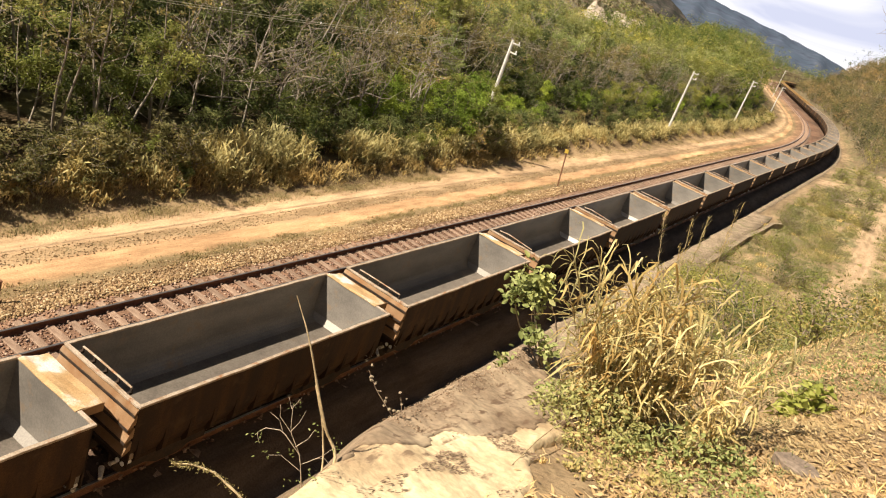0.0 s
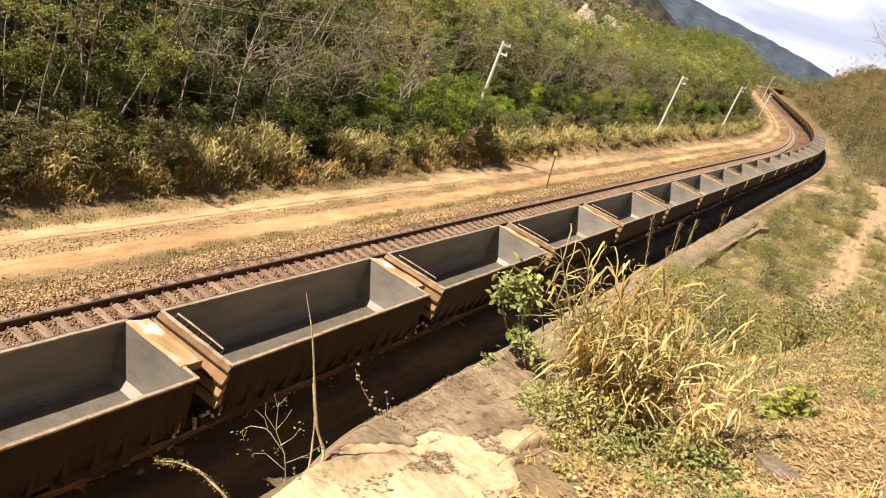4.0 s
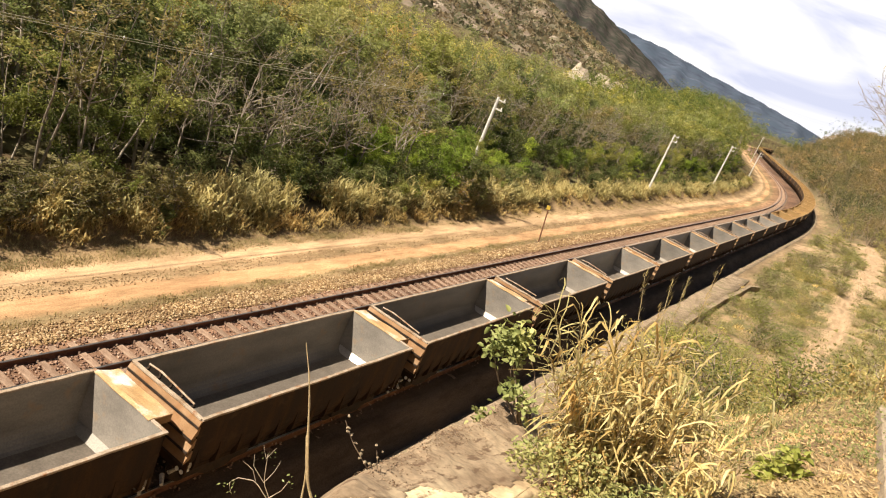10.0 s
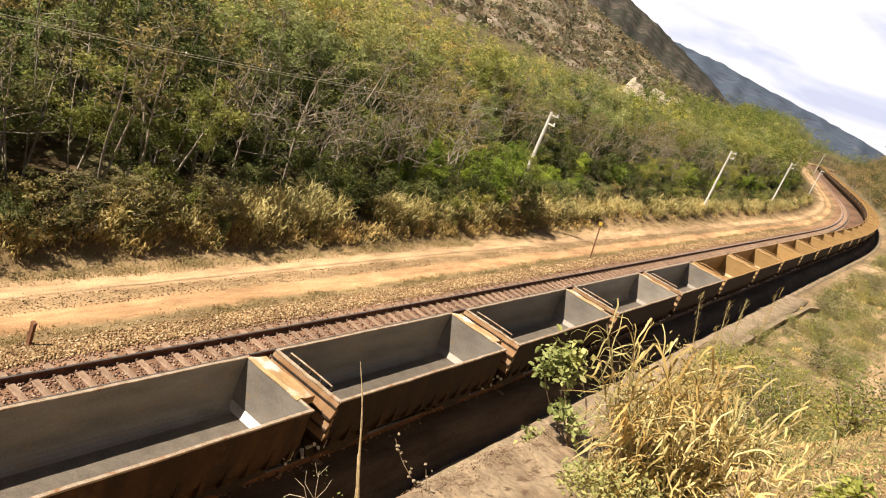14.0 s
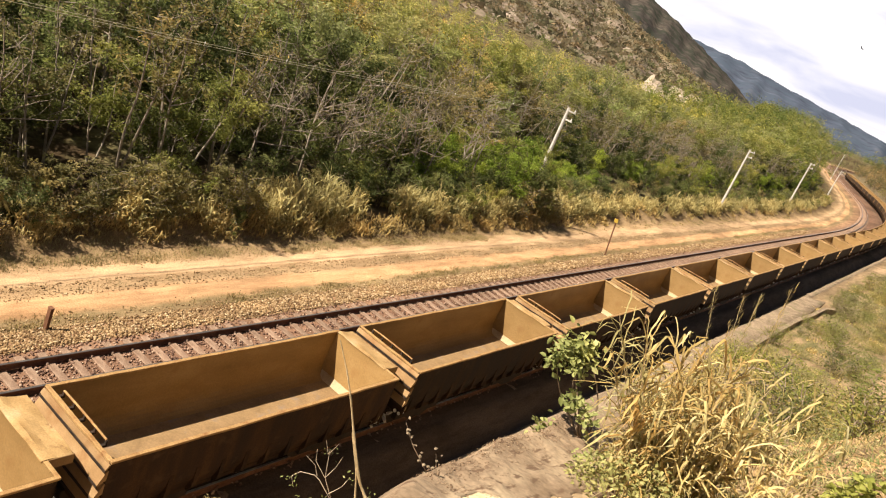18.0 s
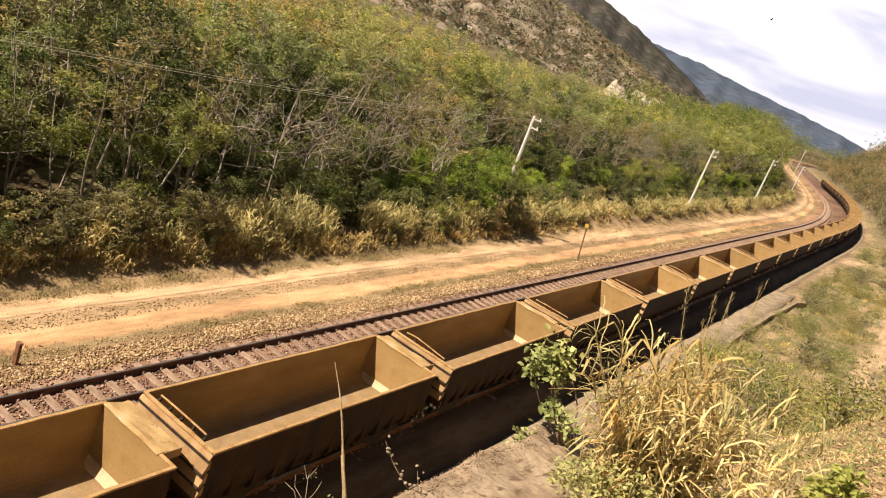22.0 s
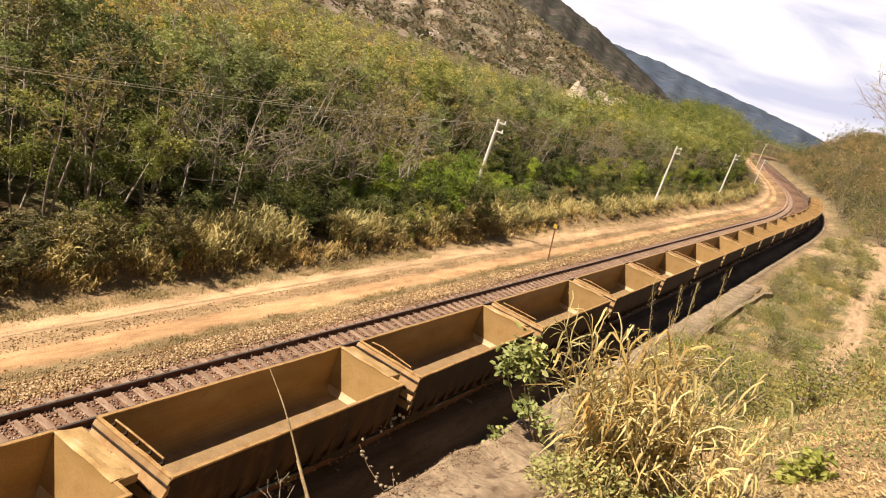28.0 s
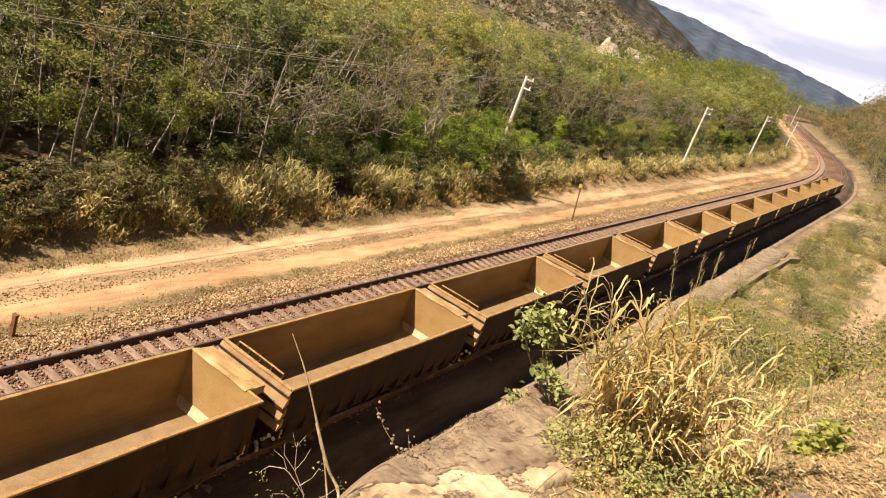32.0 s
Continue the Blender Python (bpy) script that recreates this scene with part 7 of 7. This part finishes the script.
def make_leaning_tree():
    """The thin, nearly leafless tree on the slope."""
    rng = np.random.RandomState(181)
    pts = np.array([(2.45, 15.8, ground_z(2.45, 15.8) - 0.1), (1.93, 15.88, 9.5), (1.18, 15.95, 10.91), (0.52, 15.99, 12.1), (0.15, 15.9, 12.88), (-0.13, 15.9, 13.13)])
    tree = tagged(new("leaning_tree"), "thin leaning tree with fine bare branches and few yellowish leaves", "tree")
    base = pts[0].copy()
    tree.location = base
    pts = pts - base
    runs, tips = [(pts, np.linspace(0.034, 0.016, 6))], []
    # limbs that fan out from the fork, from the lowest on the outside to the steepest
    for k in range(24):
        w = k / 23.0
        q = pts[5 if k % 3 else 4] + rng.normal(size=3) * 0.01
        tip = np.array((-1.18 + 1.75 * w + rng.normal() * 0.06, 15.9 + rng.uniform(-0.6, 0.6), 13.6 + 1.25 * min(1.0, 1.7 * w) + rng.uniform(-0.1, 0.12))) - base
        L = np.linalg.norm(tip - q)
        mid = q + (tip - q) * 0.5 + np.array((0.03, 0, -0.05)) * L
        u = np.linspace(0, 1, 8)[:, None]
        p = q * (1 - u) ** 2 + 2 * mid * u * (1 - u) + tip * u ** 2
        p[1:] += rng.normal(size=(7, 3)) * 0.022
        runs.append((p, np.linspace(0.013, 0.004, 8)))
        for j in range(1, 8):
            for _ in range(3):
                d = (p[j] - p[j - 1]) / np.linalg.norm(p[j] - p[j - 1]) + rng.normal(size=3) * 0.55
                tp, tr = branch_run(rng, p[j], d, L * rng.uniform(0.14, 0.34), 0.0042, 0.0016, 5, 0.18, 0.03)
                runs.append((tp, tr))
                tips += [tp[3], tp[4]]
                if rng.rand() < 0.6:
                    xp, xr = branch_run(rng, tp[2], d + rng.normal(size=3) * 0.7, L * 0.12, 0.0026, 0.0014, 3, 0.2, 0.03)
                    runs.append((xp, xr))
                    tips.append(xp[-1])
    # low dead branches on the stem
    for k in range(14):
        i = rng.randint(1, 4)
        q = pts[i] + (pts[i + 1] - pts[i]) * rng.rand()
        runs.append(branch_run(rng, q, (rng.uniform(-0.8, 0.8), rng.uniform(-0.7, 0.7), 0.7), rng.uniform(0.3, 0.7), 0.007, 0.002, 5, 0.2, 0.05))
    v, f = tubes(runs, 3)
    part("trunk", mesh_from("trunk", v, f, BUSH_TWIG, smooth=True), None, tree)
    tips = np.array(tips)
    w = 0.04 + 1.0 / (1 + np.exp(-14 * (tips[:, 2] + base[2] - 14.12)))
    at = tips[rng.choice(len(tips), 3600, p=w / w.sum())] + rng.normal(size=(3600, 3)) * 0.07
    v, f = leaves(rng, at, 0.046, 0.6, 0.2)
    part("crown", mesh_from("crown", v, f, YELLOW_GREEN), None, tree)
    for k, (x, y, s) in enumerate(((4.2, 17.0, 1.5), (6.0, 21.0, 1.8), (3.4, 22.5, 1.3), (8.0, 27.0, 2.0), (5.2, 30.0, 1.6), (2.9, 18.6, 1.5), (3.6, 19.8, 1.7), (2.7, 16.6, 1.2), (4.9, 24.5, 2.0))):
        sh = make_tree("bush", "dry twiggy bush with sparse dusty leaves on the slope", "shrub", tree_meshes(190 + k, 1.9, 1.2, 1500, 0.060, DUSTY, BUSH_TWIG, 5, 0.1, 5), "bushes on the slope")
        sh.matrix_basis = pose(x, y, ground_z(x, y) - 0.05, 0, 0, 50 * k) @ Matrix.Scale(s, 4)

    for k, (x, y, s) in enumerate(((1.75, 15.3, 1.0), (2.35, 16.9, 1.05), (2.5, 18.8, 1.1), (3.1, 14.6, 1.0), (2.1, 21.2, 0.95))):
        sh = make_tree("bush", "tall dry bush with tangled twigs and yellowing leaves", "shrub", tree_meshes(240 + k, 4.1, 1.15, 2600, 0.075, (DUSTY, YELLOW_GREEN)[k % 3 == 1], BUSH_TWIG, 6, 0.1, 5), "bushes on the slope")
        sh.matrix_basis = pose(x, y, ground_z(x, y) - 0.05, 0, 0, 70 * k) @ Matrix.Scale(s, 4)


make_leaning_tree()


def make_dead_tree():
    rng = np.random.RandomState(195)
    tree = tagged(new("dead_tree"), "fallen grey leafless tree caught in the thicket", "tree")
    x, y = -30.2, 50.2
    tree.location = (x, y, ground_z(x, y))
    runs = []
    for k in range(60):
        a = rng.uniform(-0.5, 0.5) + (0 if rng.rand() < 0.75 else 3.1)
        runs.append(branch_run(rng, (rng.normal() * 0.4, rng.normal() * 0.8 - 1.0, rng.uniform(3.0, 4.4)), (rng.normal() * 0.4, math.cos(a), math.sin(a) * 0.35 + 0.1), rng.uniform(1.4, 3.0), 0.028, 0.008, 6, 0.14, -0.09))
    runs.append(branch_run(rng, (0, -1.2, -0.2), (0.05, 0.05, 1), 4.2, 0.12, 0.05, 6, 0.06))
    v, f = tubes(runs, 5)
    part("branch_tangle", mesh_from("branch_tangle", v, f, BARK), None, tree)


make_dead_tree()


def make_bird():
    """A soaring vulture, wings out."""
    bird = tagged(new("vulture"), "black vulture soaring with spread wings under the clouds", "bird")
    bm = bmesh.new()
    bmesh.ops.create_uvsphere(bm, u_segments=10, v_segments=8, radius=1, matrix=Matrix.Diagonal((0.11, 0.32, 0.10, 1)))
    body = part("body", bm, FEATHER, bird)
    bm = bmesh.new()
    bmesh.ops.create_uvsphere(bm, u_segments=8, v_segments=6, radius=0.06, matrix=Matrix.Translation((0, 0.36, 0.02)))
    part("head", bm, FEATHER, body)
    part("tail", prism([(-0.06, -0.28), (0.06, -0.28), (0.14, -0.52), (-0.14, -0.52)], -0.01, 0.01, "z"), FEATHER, body)
    for s in (-1, 1):
        bm = prism([(s * 0.06, 0.20), (s * 0.45, 0.26), (s * 0.85, 0.10), (s * 0.82, -0.14), (s * 0.4, -0.16), (s * 0.06, -0.14)], -0.012, 0.012, "z")
        for v in bm.verts:
            v.co.z += 0.22 * abs(v.co.x)
        part("wing", bm, FEATHER, bird)
    for ob in bird.children_recursive:
        for v in ob.data.vertices:
            v.co *= 0.65
    return bird


BIRD = make_bird()
BIRD_WAY = [(0, -5, 172, 27), (14, -16, 170, 26), (17.5, -30.4, 167.3, 28.4), (18.5, -34.3, 166.5, 30.1), (19.5, -40.5, 165.1, 31.1), (20.5, -44.1, 164.2, 31.3), (22, -41.6, 164.8, 31.1), (23, -36.1, 166.1, 31.8),
            (24, -33.3, 166.7, 32.6), (25, -33.2, 166.7, 33.9), (26, -38, 166, 36), (28, -50, 163, 42), (32, -75, 150, 50)]


# ---- single sleepers ----
def lay_sleepers():
    me = make_sleeper_mesh()
    for track, u0, count in ((TRACK_FAR, X_FAR, 290), (TRACK_NEAR, X_NEAR, 110)):
        rng = np.random.RandomState(int(-u0))
        for k in range(count):
            s = -12 + k * SLEEPER_STEP
            x, y, h = on_track(s, u0 + rng.normal() * 0.02)
            ob = new("sleeper", me)
            ob.parent = track
            ob.matrix_basis = pose(float(x), float(y), -0.160 + rng.normal() * 0.004, 0, 0, math.degrees(float(h)) + rng.normal() * 0.5)


lay_sleepers()


# ---- what moves ----
STALK_SWAY = [(0, 0.6), (1, 0.6), (2, -1.6), (3, 6.5), (3.5, 5.2), (5.5, 12), (6, 9.5), (7, 11.5), (8, 11), (9, 10), (10, 8), (11, 11.5), (12, 9.5), (13, 7.8), (14, 8.4), (14.5, 2), (16.5, 0.6), (17, 6), (18, 0),
              (19, -4.5), (20, 11), (21, 6), (22, 5.4), (23, 7), (24, -2.5), (25, 4.5), (25.5, 6), (28, -3.2), (29, 3.2), (30, 8), (31, 5), (32, -2)]


def motions():
    for wagon, s in TRAIN:
        walk(wagon, [(t, wagon_pose(s - SPEED * t)) for t in range(0, 33, 2)])
    # the tall stalk sways in the wind of the train
    base, axis = STALK_THING.matrix_basis.copy(), Vector((-0.5, 0.86, 0.0))
    walk(STALK_THING, [(t, base @ Matrix.Rotation(math.radians(a), 4, axis)) for t, a in STALK_SWAY])
    rows = []
    for k, (t, x, y, z) in enumerate(BIRD_WAY):
        a, b = BIRD_WAY[max(k - 1, 0)], BIRD_WAY[min(k + 1, len(BIRD_WAY) - 1)]
        turn = math.degrees(math.atan2(-(b[1] - a[1]), 0.5 * abs(b[1] - a[1]) + 1.0))
        rows.append((t, pose(x, y, z, 0, 25 * (-1) ** (b[1] > a[1]), turn)))
    walk(BIRD, rows)


motions()
